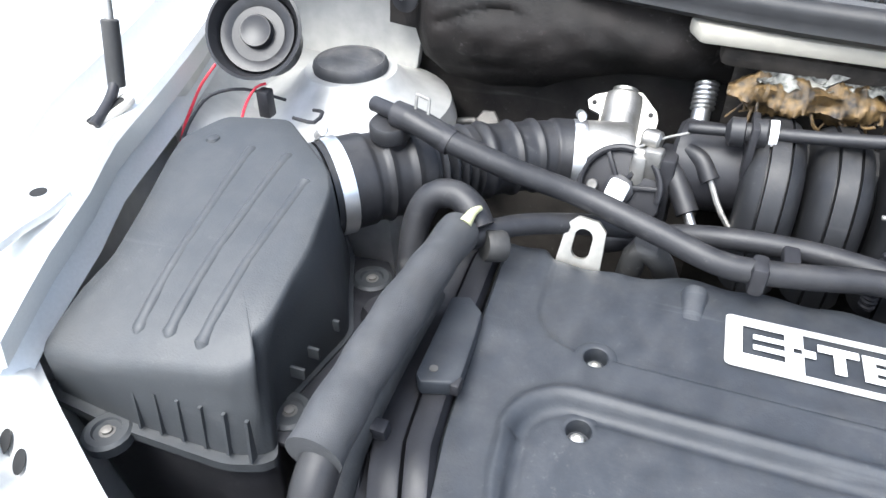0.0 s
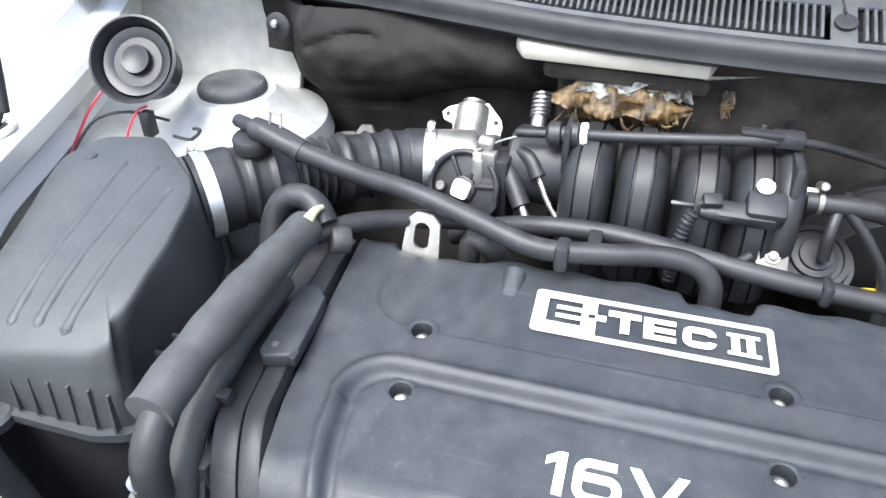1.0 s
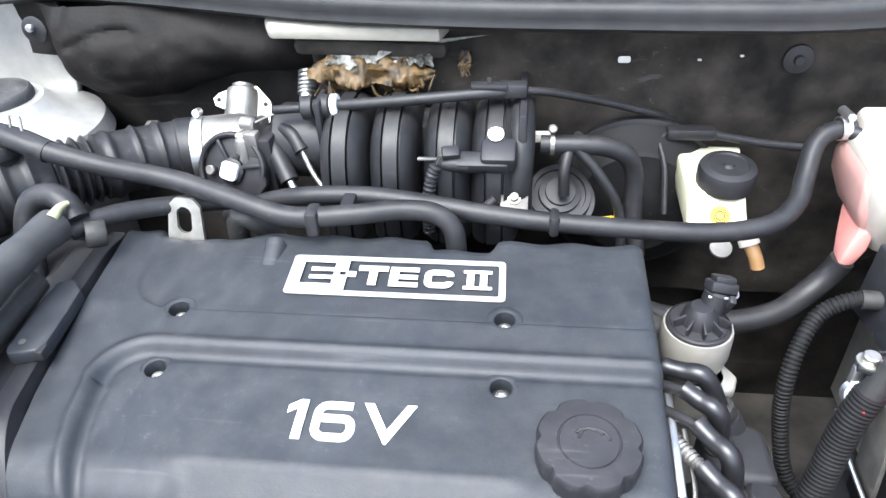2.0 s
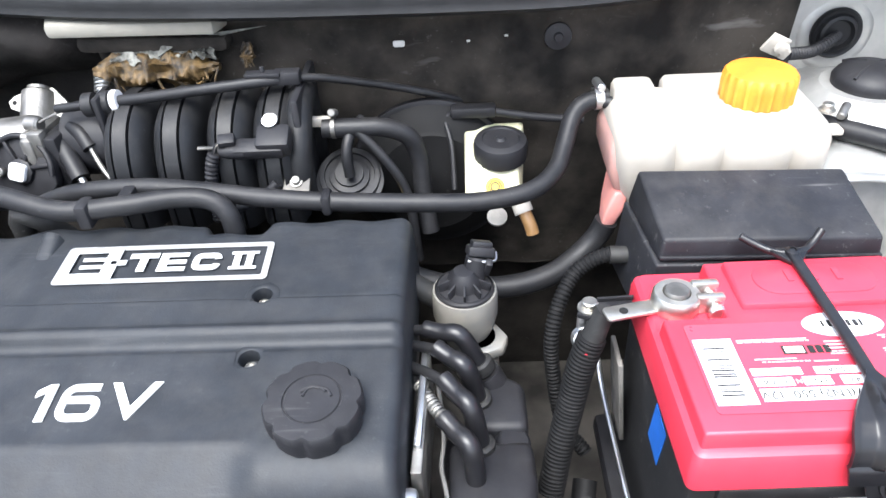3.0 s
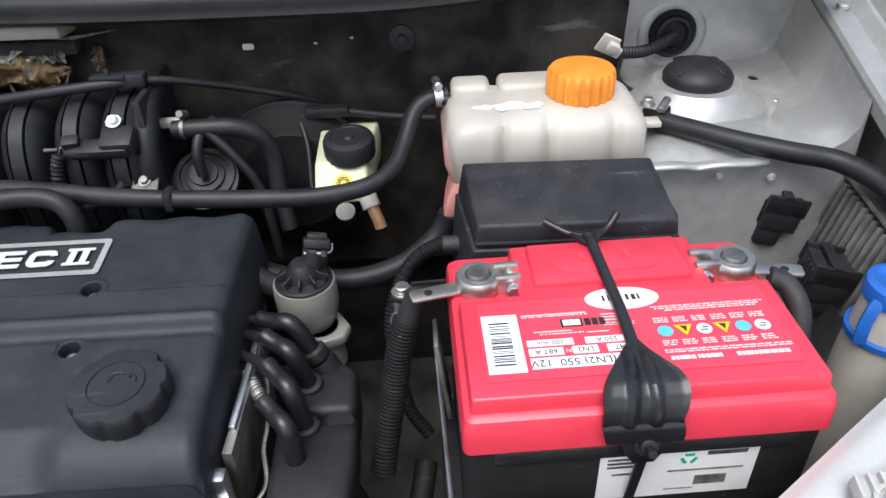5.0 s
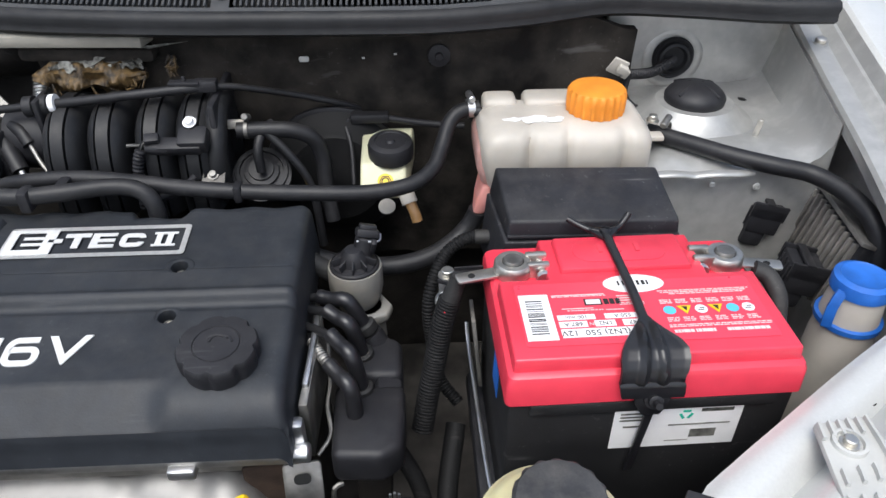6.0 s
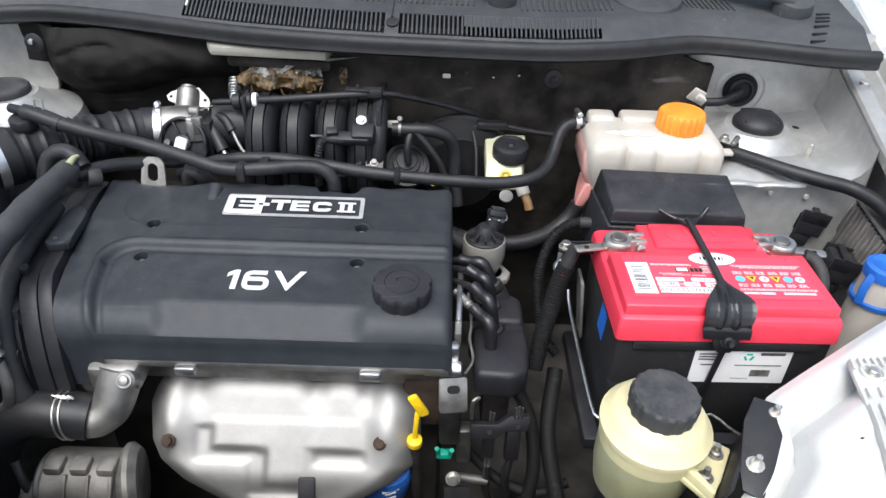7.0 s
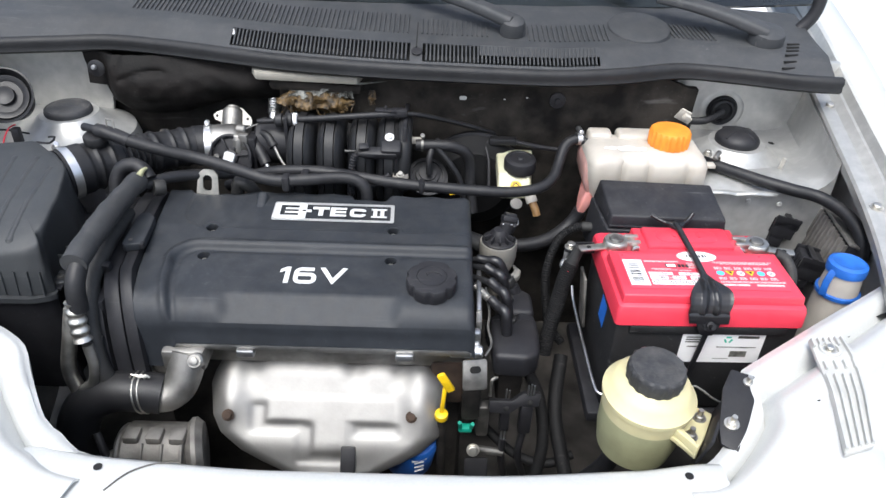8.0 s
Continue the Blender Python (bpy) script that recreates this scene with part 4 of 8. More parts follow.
# exhaust heat shield: a pressed skin with a stepped relief
def shield_point(u, v):
    """u: 0..1 along the engine, v: 0..1 from top to bottom; it slopes forward at about 45 degrees."""
    w = float(np.interp(v, [0, 0.10, 0.22, 0.5, 0.65, 0.8, 0.9, 1.0], [0.150, 0.159, 0.166, 0.164, 0.154, 0.126, 0.096, 0.060]))
    cx = 0.174 + 0.012 * v
    x = cx + (u - 0.5) * 2 * w
    edge = (0.5 - abs(u - 0.5)) * 2 * w
    lift = 0.030 * (1 - (1 - min(1, edge / 0.034)) ** 2) ** 0.5
    lift *= 0.66 + 0.34 * (1 - (1 - min(1, v / 0.16)) ** 2) ** 0.5
    lift *= 1 - 0.35 * step01(0.7, 1.0, v)
    px = x - 0.176

    def bar(x0, x1, v0, v1):
        return step01(x0 - 0.008, x0 + 0.003, px) * step01(x1 + 0.008, x1 - 0.003, px) * step01(v0 - 0.05, v0 + 0.015, v) * step01(v1 + 0.05, v1 - 0.015, v)
    dent = max(bar(-0.098, -0.083, 0.40, 0.60), bar(-0.098, -0.026, 0.56, 0.62), bar(-0.034, -0.018, 0.58, 0.86), bar(-0.034, 0.035, 0.82, 0.88), bar(0.045, 0.100, 0.57, 0.63))
    lift -= 0.0030 * dent
    lift += 0.0016 * max(bar(-0.078, 0.09, 0.34, 0.52), bar(-0.012, 0.03, 0.34, 0.80))
    lift += 0.010 * (math.exp(-((px + 0.128) / 0.02) ** 2 - ((v - 0.36) / 0.2) ** 2) + math.exp(-((px - 0.128) / 0.02) ** 2 - ((v - 0.36) / 0.2) ** 2))
    notch = sum(math.exp(-((px - bx) / 0.015) ** 2) for bx in (-0.105, 0.04, 0.105)) * step01(0.30, 0.0, v)
    lift -= 0.005 * notch
    n = Vector((0, -0.72, 0.69))
    p = Vector((x, -0.060 - 0.105 * v, -0.139 - 0.116 * v)) + n * lift - Vector((0, 0, 0.002 * notch))
    return tuple(p)


shield = thing("heat_shield", (0.18, -0.10, -0.30), "pressed bright aluminium heat shield over the exhaust manifold", "heat shield")
part("skin", sheet([[shield_point(u / 84, v / 56) for v in range(57)] for u in range(85)], 0.0012), SHIELD, shield, sharp=60)
for x, y in ((0.047, -0.140), (0.296, -0.135)):
    part("bolt", hexbolt((x, y, -0.169), (0, -0.72, 0.69), 0.0055, 0.007), RUST, shield, "rusty hexagon bolt")
part("stud", box((0.211, -0.172, -0.222), (0.020, 0.008, 0.045), 0.002, (-35, 0, 0)), BLACK, shield, "black steel tab")
part("manifold", tube([(0.02, -0.05, -0.185), (0.08, -0.05, -0.19), (0.25, -0.05, -0.19), (0.32, -0.05, -0.185)], 0.028, 14), RUST, shield, "rusty iron manifold behind")

# ---- air filter, intake and the things on its side ----

# air filter box
airbox = thing("air_filter_box", (-0.27, 0.03, -0.15), "dark grey dusty plastic air filter box with ribbed lid", "air filter")
# plan outline of the lid's foot, then of its top
FOOT = [(-0.348, -0.075), (-0.284, -0.081), (-0.205, -0.081), (-0.184, -0.074), (-0.177, -0.066), (-0.194, -0.040), (-0.182, 0.045), (-0.202, 0.084), (-0.221, 0.126), (-0.262, 0.178), (-0.340, 0.165), (-0.378, 0.105), (-0.362, 0.0)]
TOP = [(-0.335, -0.083), (-0.285, -0.083), (-0.199, -0.071), (-0.183, -0.061), (-0.193, -0.048), (-0.187, -0.034), (-0.190, 0.022), (-0.203, 0.080), (-0.216, 0.101), (-0.279, 0.154), (-0.333, 0.143), (-0.350, 0.107), (-0.324, -0.015)]


def lid_z(x, y):
    return float(np.interp(y, [-0.10, -0.085, -0.06, -0.04, 0.0, 0.08, 0.16], [0.030, 0.036, 0.051, 0.060, 0.071, 0.083, 0.091])) - 0.10 * max(0.0, -0.25 - x) * step01(0.10, 0.0, y)


def loft(loops, bevel=0.0, cap=True):
    bm = bmesh.new()
    rings = [[bm.verts.new(p) for p in loop] for loop in loops]
    for a, b in zip(rings, rings[1:]):
        for k in range(len(a)):
            bm.faces.new((a[k], a[(k + 1) % len(a)], b[(k + 1) % len(a)], b[k]))
    bm.faces.new(rings[0][::-1])
    bmesh.ops.triangulate(bm, faces=[bm.faces.new(rings[-1])])
    bmesh.ops.recalc_face_normals(bm, faces=bm.faces)
    if bevel:
        es = [e for e in bm.edges if len(e.link_faces) == 2 and e.calc_face_angle(0) > 0.35]
        bmesh.ops.bevel(bm, geom=es, offset=bevel, segments=3, profile=0.5, affect="EDGES", clamp_overlap=True)
    return bm


MIDX, MIDY = -0.255, 0.03


def dense(poly, n=5):
    """A closed outline with rounded corners and extra points on its sides."""
    pts = []
    for i in range(len(poly)):
        p0, p1, p2 = Vector(poly[i - 1]), Vector(poly[i]), Vector(poly[(i + 1) % len(poly)])
        r = min(0.30, 0.008 / max(1e-6, (p0 - p1).length)), min(0.30, 0.008 / max(1e-6, (p2 - p1).length))
        a, c = p1.lerp(p0, r[0]), p1.lerp(p2, r[1])
        for k in range(4):
            t = k / 3
            pts.append(a.lerp(p1, t).lerp(p1.lerp(c, t), t))
        for k in range(1, n):
            pts.append(c.lerp(p2.lerp(p1, min(0.30, 0.008 / (p2 - p1).length)), k / n))
    return pts


DF, DT = dense(FOOT), dense(TOP)
loops = [[(p.x, p.y, -0.020) for p in DF], [(p.x, p.y, -0.012) for p in DF]]
for f in (0.5, 0.86):
    loops.append([(*p.lerp(q, f), -0.012 + (lid_z(*q) - 0.005 + 0.012) * f) for p, q in zip(DF, DT)])
loops.append([(q.x, q.y, lid_z(*q) - 0.0045) for q in DT])
for k, sink in ((0.985, 0.0015), (0.955, 0.0), (0.75, 0.0), (0.5, 0.0), (0.25, 0.0), (0.02, 0.0)):
    ring = [(MIDX + (q.x - MIDX) * k, MIDY + (q.y - MIDY) * k) for q in DT]
    loops.append([(x, y, lid_z(x, y) - sink) for x, y in ring])
part("lid", loft(loops), BOXPL, airbox, "dusty dark grey lid", 80)
part("flange", loft([[(p.x + (p.x + 0.255) * 0.05, p.y + (p.y - 0.03) * 0.06, -0.028) for p in DF], [(p.x + (p.x + 0.255) * 0.05, p.y + (p.y - 0.03) * 0.06, -0.0205) for p in DF]], 0), BOXPL, airbox, "flange of the lid", 50)
part("body", loft([[(p.x - (p.x + 0.255) * 0.14, p.y - (p.y - 0.03) * 0.14, -0.20) for p in DF], [(p.x, p.y, -0.028) for p in DF]], 0), BLACK, airbox, "black lower housing", 50)
for a, b in (((-0.287, 0.114), (-0.268, -0.064)), ((-0.255, 0.114), (-0.246, -0.062)), ((-0.226, 0.088), (-0.2225, -0.063))):
    pts = [(a[0] + (b[0] - a[0]) * k / 10, a[1] + (b[1] - a[1]) * k / 10) for k in range(11)]
    part("rib", tube([(x, y, lid_z(x, y) - 0.0043) for x, y in pts], lambda f: 0.0054 * min(1, 0.35 + 16 * f, 0.35 + 16 * (1 - f)) + 0.0010 * math.exp(-((f - 0.035) / 0.02) ** 2) + 0.0010 * math.exp(-((f - 0.965) / 0.02) ** 2), 14, 0.003), BOXPL, airbox)
part("rib", lathe([(0.006, -0.001), (0.005, 0.0015), (0.0, 0.003)], (-0.322, 0.108, lid_z(-0.322, 0.108)), (0, 0, 1), 16), BOXPL, airbox)
for k in range(6):
    x = -0.268 + 0.0165 * k
    y = float(np.interp(x, [-0.335, -0.284, -0.20], [-0.080, -0.083, -0.081]))
    part("gusset", prism([(0.004, -0.018), (-0.0020, -0.018), (0.0022, 0.016), (0.005, 0.016)], -0.0011, 0.0011, 0, m=Matrix.Translation((x, y, 0.0)) @ Euler((radians(90), 0, radians(90))).to_matrix().to_4x4()), BOXPL, airbox)
part("corner_plate", prism([(-0.228, 0.135), (-0.190, 0.138), (-0.168, 0.112), (-0.163, 0.060), (-0.176, 0.020), (-0.176, -0.060), (-0.20, -0.060), (-0.20, 0.08)], -0.028, -0.0225, 0.002), BLACK, airbox, "flat corner of the lower housing")
for x, y in ((-0.289, -0.092), (-0.186, -0.036), (-0.193, 0.110)):
    part("lug", join(lathe([(0.016, -0.005), (0.0165, 0.003), (0.014, 0.005), (0.010, 0.005), (0.009, 0.003), (0.0, 0.003)], (x, y, -0.024), (0, 0, 1), 20)), BOXPL, airbox)
    part("screw", hexbolt((x, y, -0.0215), (0, 0, 1), 0.0036, 0.003), GENALU, airbox, "dull steel screw")
for y in (-0.02, 0.0, 0.03):
    part("hook", box((-0.188, y, 0.0), (0.016, 0.003, 0.010), 0.001), BOXPL, airbox)
part("outlet", lathe([(0.039, 0), (0.039, 0.03), (0.036, 0.032)], (-0.262, 0.104, 0.045), (0.68, 0.73, 0.0), 32), BOXPL, airbox)

# corrugated intake hose from the air filter to the throttle
HA, HB = Vector((-0.212, 0.158, 0.045)), Vector((-0.058, 0.279, 0.029))
LINE = [(-0.240, 0.128, 0.045), HA, (-0.182, 0.186, 0.043), (-0.150, 0.219, 0.038), (-0.114, 0.252, 0.033), (-0.085, 0.272, 0.030), HB]


def hose_r(f):
    r = 0.0365 - 0.0055 * step01(0.15, 0.75, f)
    for c, w, h in ((0.215, 0.012, 0.0030), (0.30, 0.012, 0.0030), (0.60, 0.016, 0.0030), (0.71, 0.012, 0.0030), (0.80, 0.012, 0.0030)):
        r += h * math.exp(-((f - c) / w) ** 2)
    r += 0.0022 * step01(0.87, 0.885, f) + 0.0022 * step01(0.16, 0.15, f)
    if 0.36 < f < 0.56:
        r += 0.0034 * math.cos((f - 0.36) / 0.04 * 2 * math.pi) - 0.002
    return r


intake = thing("intake_hose", (-0.12, 0.19, 0.0), "black corrugated rubber air intake hose with steel clamps", "intake hose")
part("hose", tube(LINE, hose_r, 36, 0.0020), RUBBER, intake)
part("clamp", clampring(HA + Vector((-0.021, -0.022, 0)), (0.68, 0.73, 0), 0.0395, 0.012, (-0.6, 0.5, 1)), BRIGHT, intake, "bright steel worm clamp")
part("clamp", clampring(HB + Vector((-0.006, -0.003, 0)), (0.97, 0.25, -0.05), 0.0335, 0.011, (0, 0.35, 1)), BRIGHT, intake, "bright steel worm clamp")
part("spigot", lathe([(0.014, -0.03), (0.014, 0.004), (0.0165, 0.006), (0.0165, 0.016), (0.0150, 0.018), (0.0, 0.018)], (-0.196, 0.166, 0.078), (0.05, -0.1, 1), 24), RUBBER, intake, "rubber breather spigot")
part("mould_rib", tube([(-0.205, 0.183, 0.072), (-0.196, 0.192, 0.076), (-0.188, 0.200, 0.074)], 0.0035, 10, 0.004), RUBBER, intake)
fix = thing("bulkhead_fixing", (-0.193, 0.388, -0.02), "grey hexagon fixing on a bent steel pipe behind the hose", "fixing")
part("head", lathe([(0.0135, -0.012), (0.0135, -0.002), (0.0115, 0.0), (0.0, 0.0005)], (-0.181, 0.386, -0.006), (0.1, -0.7, 0.7), 6), GENALU, fix)
part("pipe", tube([(-0.235, 0.37, -0.03), (-0.225, 0.380, -0.016), (-0.205, 0.385, -0.010), (-0.19, 0.39, -0.012)], 0.004, 12, 0.004), GENALU, fix, "bent steel pipe")

# resonator below the hose
solid("resonator_box", box((-0.135, 0.085, -0.03), (0.07, 0.09, 0.05), 0.014, (0, 0, -30)), BLACK, "black plastic resonator box below the intake hose", "resonator")

# breather hose lying across the engine
breather = thing("breather_hose", (0.0, 0.15, 0.05), "thick black rubber breather hose running over the engine", "hose")
part("hose", tube([(-0.178, 0.160, 0.104), (-0.150, 0.155, 0.096), (-0.098, 0.158, 0.078), (-0.04, 0.166, 0.060), (0.02, 0.152, 0.050), (0.070, 0.142, 0.041), (0.12, 0.148, 0.040), (0.165, 0.158, 0.040), (0.195, 0.160, 0.036), (0.211, 0.156, 0.022), (0.214, 0.152, -0.01)], 0.0092, 18, 0.006), RUBBER, breather)
part("elbow", tube([(-0.190, 0.166, 0.103), (-0.165, 0.160, 0.100), (-0.140, 0.155, 0.092)], 0.0105, 16, 0.005), BLACK, breather, "black plastic elbow")
part("nozzle", tube([(-0.214, 0.178, 0.102), (-0.186, 0.165, 0.103)], 0.0065, 12, 0.005), BLACK, breather)
part("spring_clip", join(*[tube([(-0.172 + 0.011 * k, 0.162 - 0.002 * k, 0.110 - 0.002 * k), (-0.172 + 0.011 * k, 0.166 - 0.002 * k, 0.122 - 0.002 * k)], 0.0013, 8, 0.004) for k in (0, 1)], tube([(-0.172, 0.166, 0.122), (-0.161, 0.164, 0.120)], 0.0013, 8, 0.004)), STEEL, breather, "steel spring clip")
part("tie", box((0.092, 0.142, 0.038), (0.012, 0.022, 0.024), 0.004), BLACK, breather, "black plastic hose holder")

# coolant vent hose behind it, to the expansion tank
vent = thing("coolant_vent_hose", (0.3, 0.18, 0.02), "long black rubber coolant hose bending up to the tank", "hose")
part("hose", tube([(-0.02, 0.21, -0.01), (0.025, 0.200, 0.016), (0.07, 0.192, 0.030), (0.13, 0.190, 0.033), (0.185, 0.184, 0.030), (0.24, 0.176, 0.026), (0.30, 0.172, 0.022), (0.385, 0.172, 0.017), (0.44, 0.176, 0.014), (0.485, 0.188, 0.016), (0.510, 0.210, 0.024), (0.521, 0.235, 0.038), (0.531, 0.258, 0.056), (0.545, 0.268, 0.065), (0.566, 0.272, 0.067)], 0.0088, 18, 0.006), RUBBER, vent)
part("clamp", clampring((0.556, 0.271, 0.067), (1, 0.15, 0.05), 0.0098, 0.008, (0, 0, 1)), BRIGHT, vent, "steel worm clamp")
part("tie", box((0.298, 0.172, 0.022), (0.010, 0.021, 0.021), 0.005), BLACK, vent, "black plastic tie")
part("tie", box((0.115, 0.172, 0.034), (0.012, 0.03, 0.010), 0.002), BLACK, vent, "black plastic tie")

# small hose joints beside the sleeve
elbow_hose = thing("coolant_elbow_hose", (-0.14, 0.11, 0.03), "black moulded rubber elbow hose with a joint", "hose")
part("hose", tube([(-0.153, 0.095, 0.0), (-0.152, 0.110, 0.044), (-0.142, 0.118, 0.066), (-0.124, 0.119, 0.071), (-0.109, 0.113, 0.066), (-0.100, 0.106, 0.056)], 0.0108, 18, 0.005), RUBBER, elbow_hose)
part("pipe", tube([(-0.108, 0.102, 0.046), (-0.085, 0.128, 0.046), (-0.05, 0.160, 0.036), (0.0, 0.190, 0.024)], 0.0085, 14), RUBBER, elbow_hose)
part("collar", lathe([(0.011, 0), (0.012, 0.002), (0.012, 0.014), (0.011, 0.016)], (-0.096, 0.103, 0.043), (0.7, 0.5, -0.2), 18), OLDRUB, elbow_hose)

# air conditioning line in a foam sleeve, then metal fittings at its lower end
acline = thing("air_conditioning_line", (-0.13, -0.1, -0.2), "air conditioning line in a worn grey foam sleeve", "refrigerant line")
part("sleeve", tube([(-0.112, 0.094, 0.058), (-0.114, 0.060, 0.060), (-0.117, 0.0, 0.060), (-0.119, -0.070, 0.057), (-0.119, -0.109, 0.053)], lambda f: 0.0152 + 0.0014 * step01(0.6, 0.95, f) - 0.0008 * math.sin(9 * f) + 0.0005 * math.sin(31 * f), 24, 0.004), FOAM, acline)
part("tube_end", tube([(-0.100, 0.104, 0.074), (-0.103, 0.097, 0.0745), (-0.106, 0.088, 0.070)], lambda f: 0.002 + 0.003 * f, 12, 0.003), OLIVE, acline, "pale hose end")
part("hose", tube([(-0.117, -0.10, 0.050), (-0.118, -0.120, 0.030), (-0.119, -0.126, -0.004)], 0.0118, 18, 0.005), RUBBER, acline)


def swaged(f):
    return 0.0108 + 0.0014 * math.cos(f * 4 * 2 * math.pi)


part("ferrule", tube([(-0.123, -0.124, 0.008), (-0.123, -0.130, -0.018), (-0.120, -0.136, -0.044)], swaged, 20, 0.002), ZINC, acline, "swaged aluminium ferrule")
part("pipe", tube([(-0.115, -0.138, -0.050), (-0.112, -0.142, -0.080), (-0.118, -0.145, -0.108), (-0.134, -0.145, -0.122)], 0.0068, 14, 0.005), ALU, acline, "bent aluminium pipe")
part("pipe", tube([(-0.134, -0.116, -0.01), (-0.142, -0.126, -0.05), (-0.150, -0.136, -0.095), (-0.144, -0.140, -0.13)], 0.0095, 14, 0.005), ZINC, acline, "bent aluminium pipe")
low_hose = thing("air_conditioning_hose", (-0.1, -0.12, -0.16), "dusty black rubber hose beside the belt cover", "hose")
part("hose", tube([(-0.122, 0.06, 0.026), (-0.124, -0.02, 0.018), (-0.126, -0.075, -0.004), (-0.119, -0.115, -0.05), (-0.105, -0.135, -0.11), (-0.08, -0.12, -0.16)], 0.0118, 18), OLDRUB, low_hose)
part("clip", box((-0.110, -0.118, -0.062), (0.010, 0.016, 0.012), 0.002, (35, 0, 0)), BLACK, low_hose, "small black plastic clip")
part("clip", box((-0.112, -0.050, 0.008), (0.012, 0.010, 0.014), 0.002, (10, 0, 0)), BLACK, low_hose, "small black plastic clip")

# engine lifting eye: a plate with cut corners and an upright slot
eye_bm = bmesh.new()
outline = [(-0.0165, -0.030), (0.0190, -0.052), (0.0175, 0.012), (0.0085, 0.021), (-0.0075, 0.021), (-0.0165, 0.011)]
hole = [((0.0072 if abs(math.cos(a)) > 0.2 else 0.0072) * math.cos(a), (0.0055 if math.sin(a) > 0 else -0.0055) + 0.0072 * math.sin(a)) for a in [2 * math.pi * (k + 0.5) / 24 for k in range(24)]]
oo = []
for x, z in hole:
    a = math.atan2(z, x)
    best = None
    for i in range(len(outline)):
        (x0, z0), (x1, z1) = outline[i], outline[(i + 1) % len(outline)]
        dx, dz = math.cos(a), math.sin(a)
        ex, ez = x1 - x0, z1 - z0
        det = dx * -ez + dz * ex
        if abs(det) < 1e-9:
            continue
        t = (x0 * -ez + z0 * ex) / det
        s = (dx * z0 - dz * x0) / det
        if t > 0 and -1e-6 <= s <= 1 + 1e-6 and (best is None or t < best):
            best = t
    oo.append((math.cos(a) * best, math.sin(a) * best))
vo = [eye_bm.verts.new((x, 0, z)) for x, z in oo]
vi = [eye_bm.verts.new((x, 0, z)) for x, z in hole]
for k in range(24):
    eye_bm.faces.new((vo[k], vo[(k + 1) % 24], vi[(k + 1) % 24], vi[k]))
bmesh.ops.recalc_face_normals(eye_bm, faces=eye_bm.faces)
bmesh.ops.solidify(eye_bm, geom=eye_bm.faces[:], thickness=0.0035)
eye_bm.transform(Matrix.Translation((-0.0325, 0.1515, 0.0265)) @ Euler((radians(-14), radians(4), radians(-4))).to_matrix().to_4x4())
solid("lifting_eye", eye_bm, ZINC, "bright zinc plated engine lifting eye", "lifting eye")
solid("pipe_stub", tube([(0.035, 0.19, -0.02), (0.025, 0.175, 0.01), (0.01, 0.17, 0.02), (0.004, 0.175, -0.01)], 0.010, 16), OLDRUB, "grey rubber pipe stub behind the lifting eye", "hose")

# throttle body
thr = thing("throttle_unit", (-0.03, 0.29, -0.02), "cast aluminium throttle body with a black plastic sector", "throttle body")
part("bore", lathe([(0.031, 0), (0.033, 0.004), (0.033, 0.040), (0.031, 0.045)], (-0.062, 0.279, 0.029), (0.97, 0.25, 0), 28), ALU, thr)
part("flange", box((-0.004, 0.272, 0.024), (0.014, 0.060, 0.070), 0.005, (0, 0, -6)), ALU, thr)
AXT = Vector((-0.02, 0.68, 0.72)).normalized()
BASE = Vector((-0.034, 0.297, 0.016))
part("actuator", lathe([(0.020, -0.01), (0.0185, 0.006), (0.0175, 0.062), (0.0165, 0.067), (0.012, 0.070), (0.012, 0.073), (0.007, 0.0745), (0.0, 0.0745)], BASE, AXT, 28), ALU, thr, "cast idle valve housing")
AM = Matrix.Translation(BASE) @ Matrix(((1, 0, 0, 0), (0, AXT.y, -AXT.z, 0), (0, AXT.z, AXT.y, 0), (0, 0, 0, 1)))
part("mount_plate", prism([(-0.018, 0.020), (-0.020, 0.046), (-0.031, 0.050), (-0.034, 0.058), (-0.028, 0.064), (-0.012, 0.070), (0.014, 0.072), (0.030, 0.056), (0.033, 0.048), (0.030, 0.020), (0.02, 0.008)], -0.006, 0.001, 0, m=AM), ALU, thr, "thin cast plate with two lug holes")
for u, v in ((-0.0275, 0.0565), (0.0255, 0.0520)):
    part("lug_hole", lathe([(0.0, 0), (0.0024, 0), (0.0024, 0.0008), (0.0, 0.0008)], AM @ Vector((u, v, 0.0009)), AM.to_3x3() @ Vector((0, 0, 1)), 12), DARK, thr)
# sector wheel facing forward, with spokes
SM = axis_m((-0.019, 0.239, 0.029), (-0.12, -0.9, 0.42))
sector = [(0.036 * math.cos(radians(a)), 0.036 * math.sin(radians(a))) for a in range(-8, 200, 12)] + [(-0.033, -0.020), (-0.010, -0.032), (0.026, -0.030), (0.036, -0.014)]
part("sector", prism(sector, -0.014, -0.003, 0.002, m=SM), BLACK, thr, "black plastic throttle sector")
part("sector_rim", moved(join(tube([(0.034 * math.cos(radians(a)), 0.034 * math.sin(radians(a)), 0.0) for a in range(-8, 206, 14)], 0.0030, 8, 0.003), box((-0.011, 0.019, -0.001), (0.004, 0.028, 0.005), 0.001, (0, 0, 30)), box((0.010, 0.018, -0.001), (0.004, 0.030, 0.005), 0.001, (0, 0, -28)), box((0.021, 0.004, -0.001), (0.004, 0.024, 0.005), 0.001, (0, 0, -80)), lathe([(0.0135, -0.004), (0.0135, 0.0015), (0.012, 0.0025), (0.0, 0.0025)], (0, -0.002, 0), (0, 0, 1), 8)), SM), BLACK, thr)
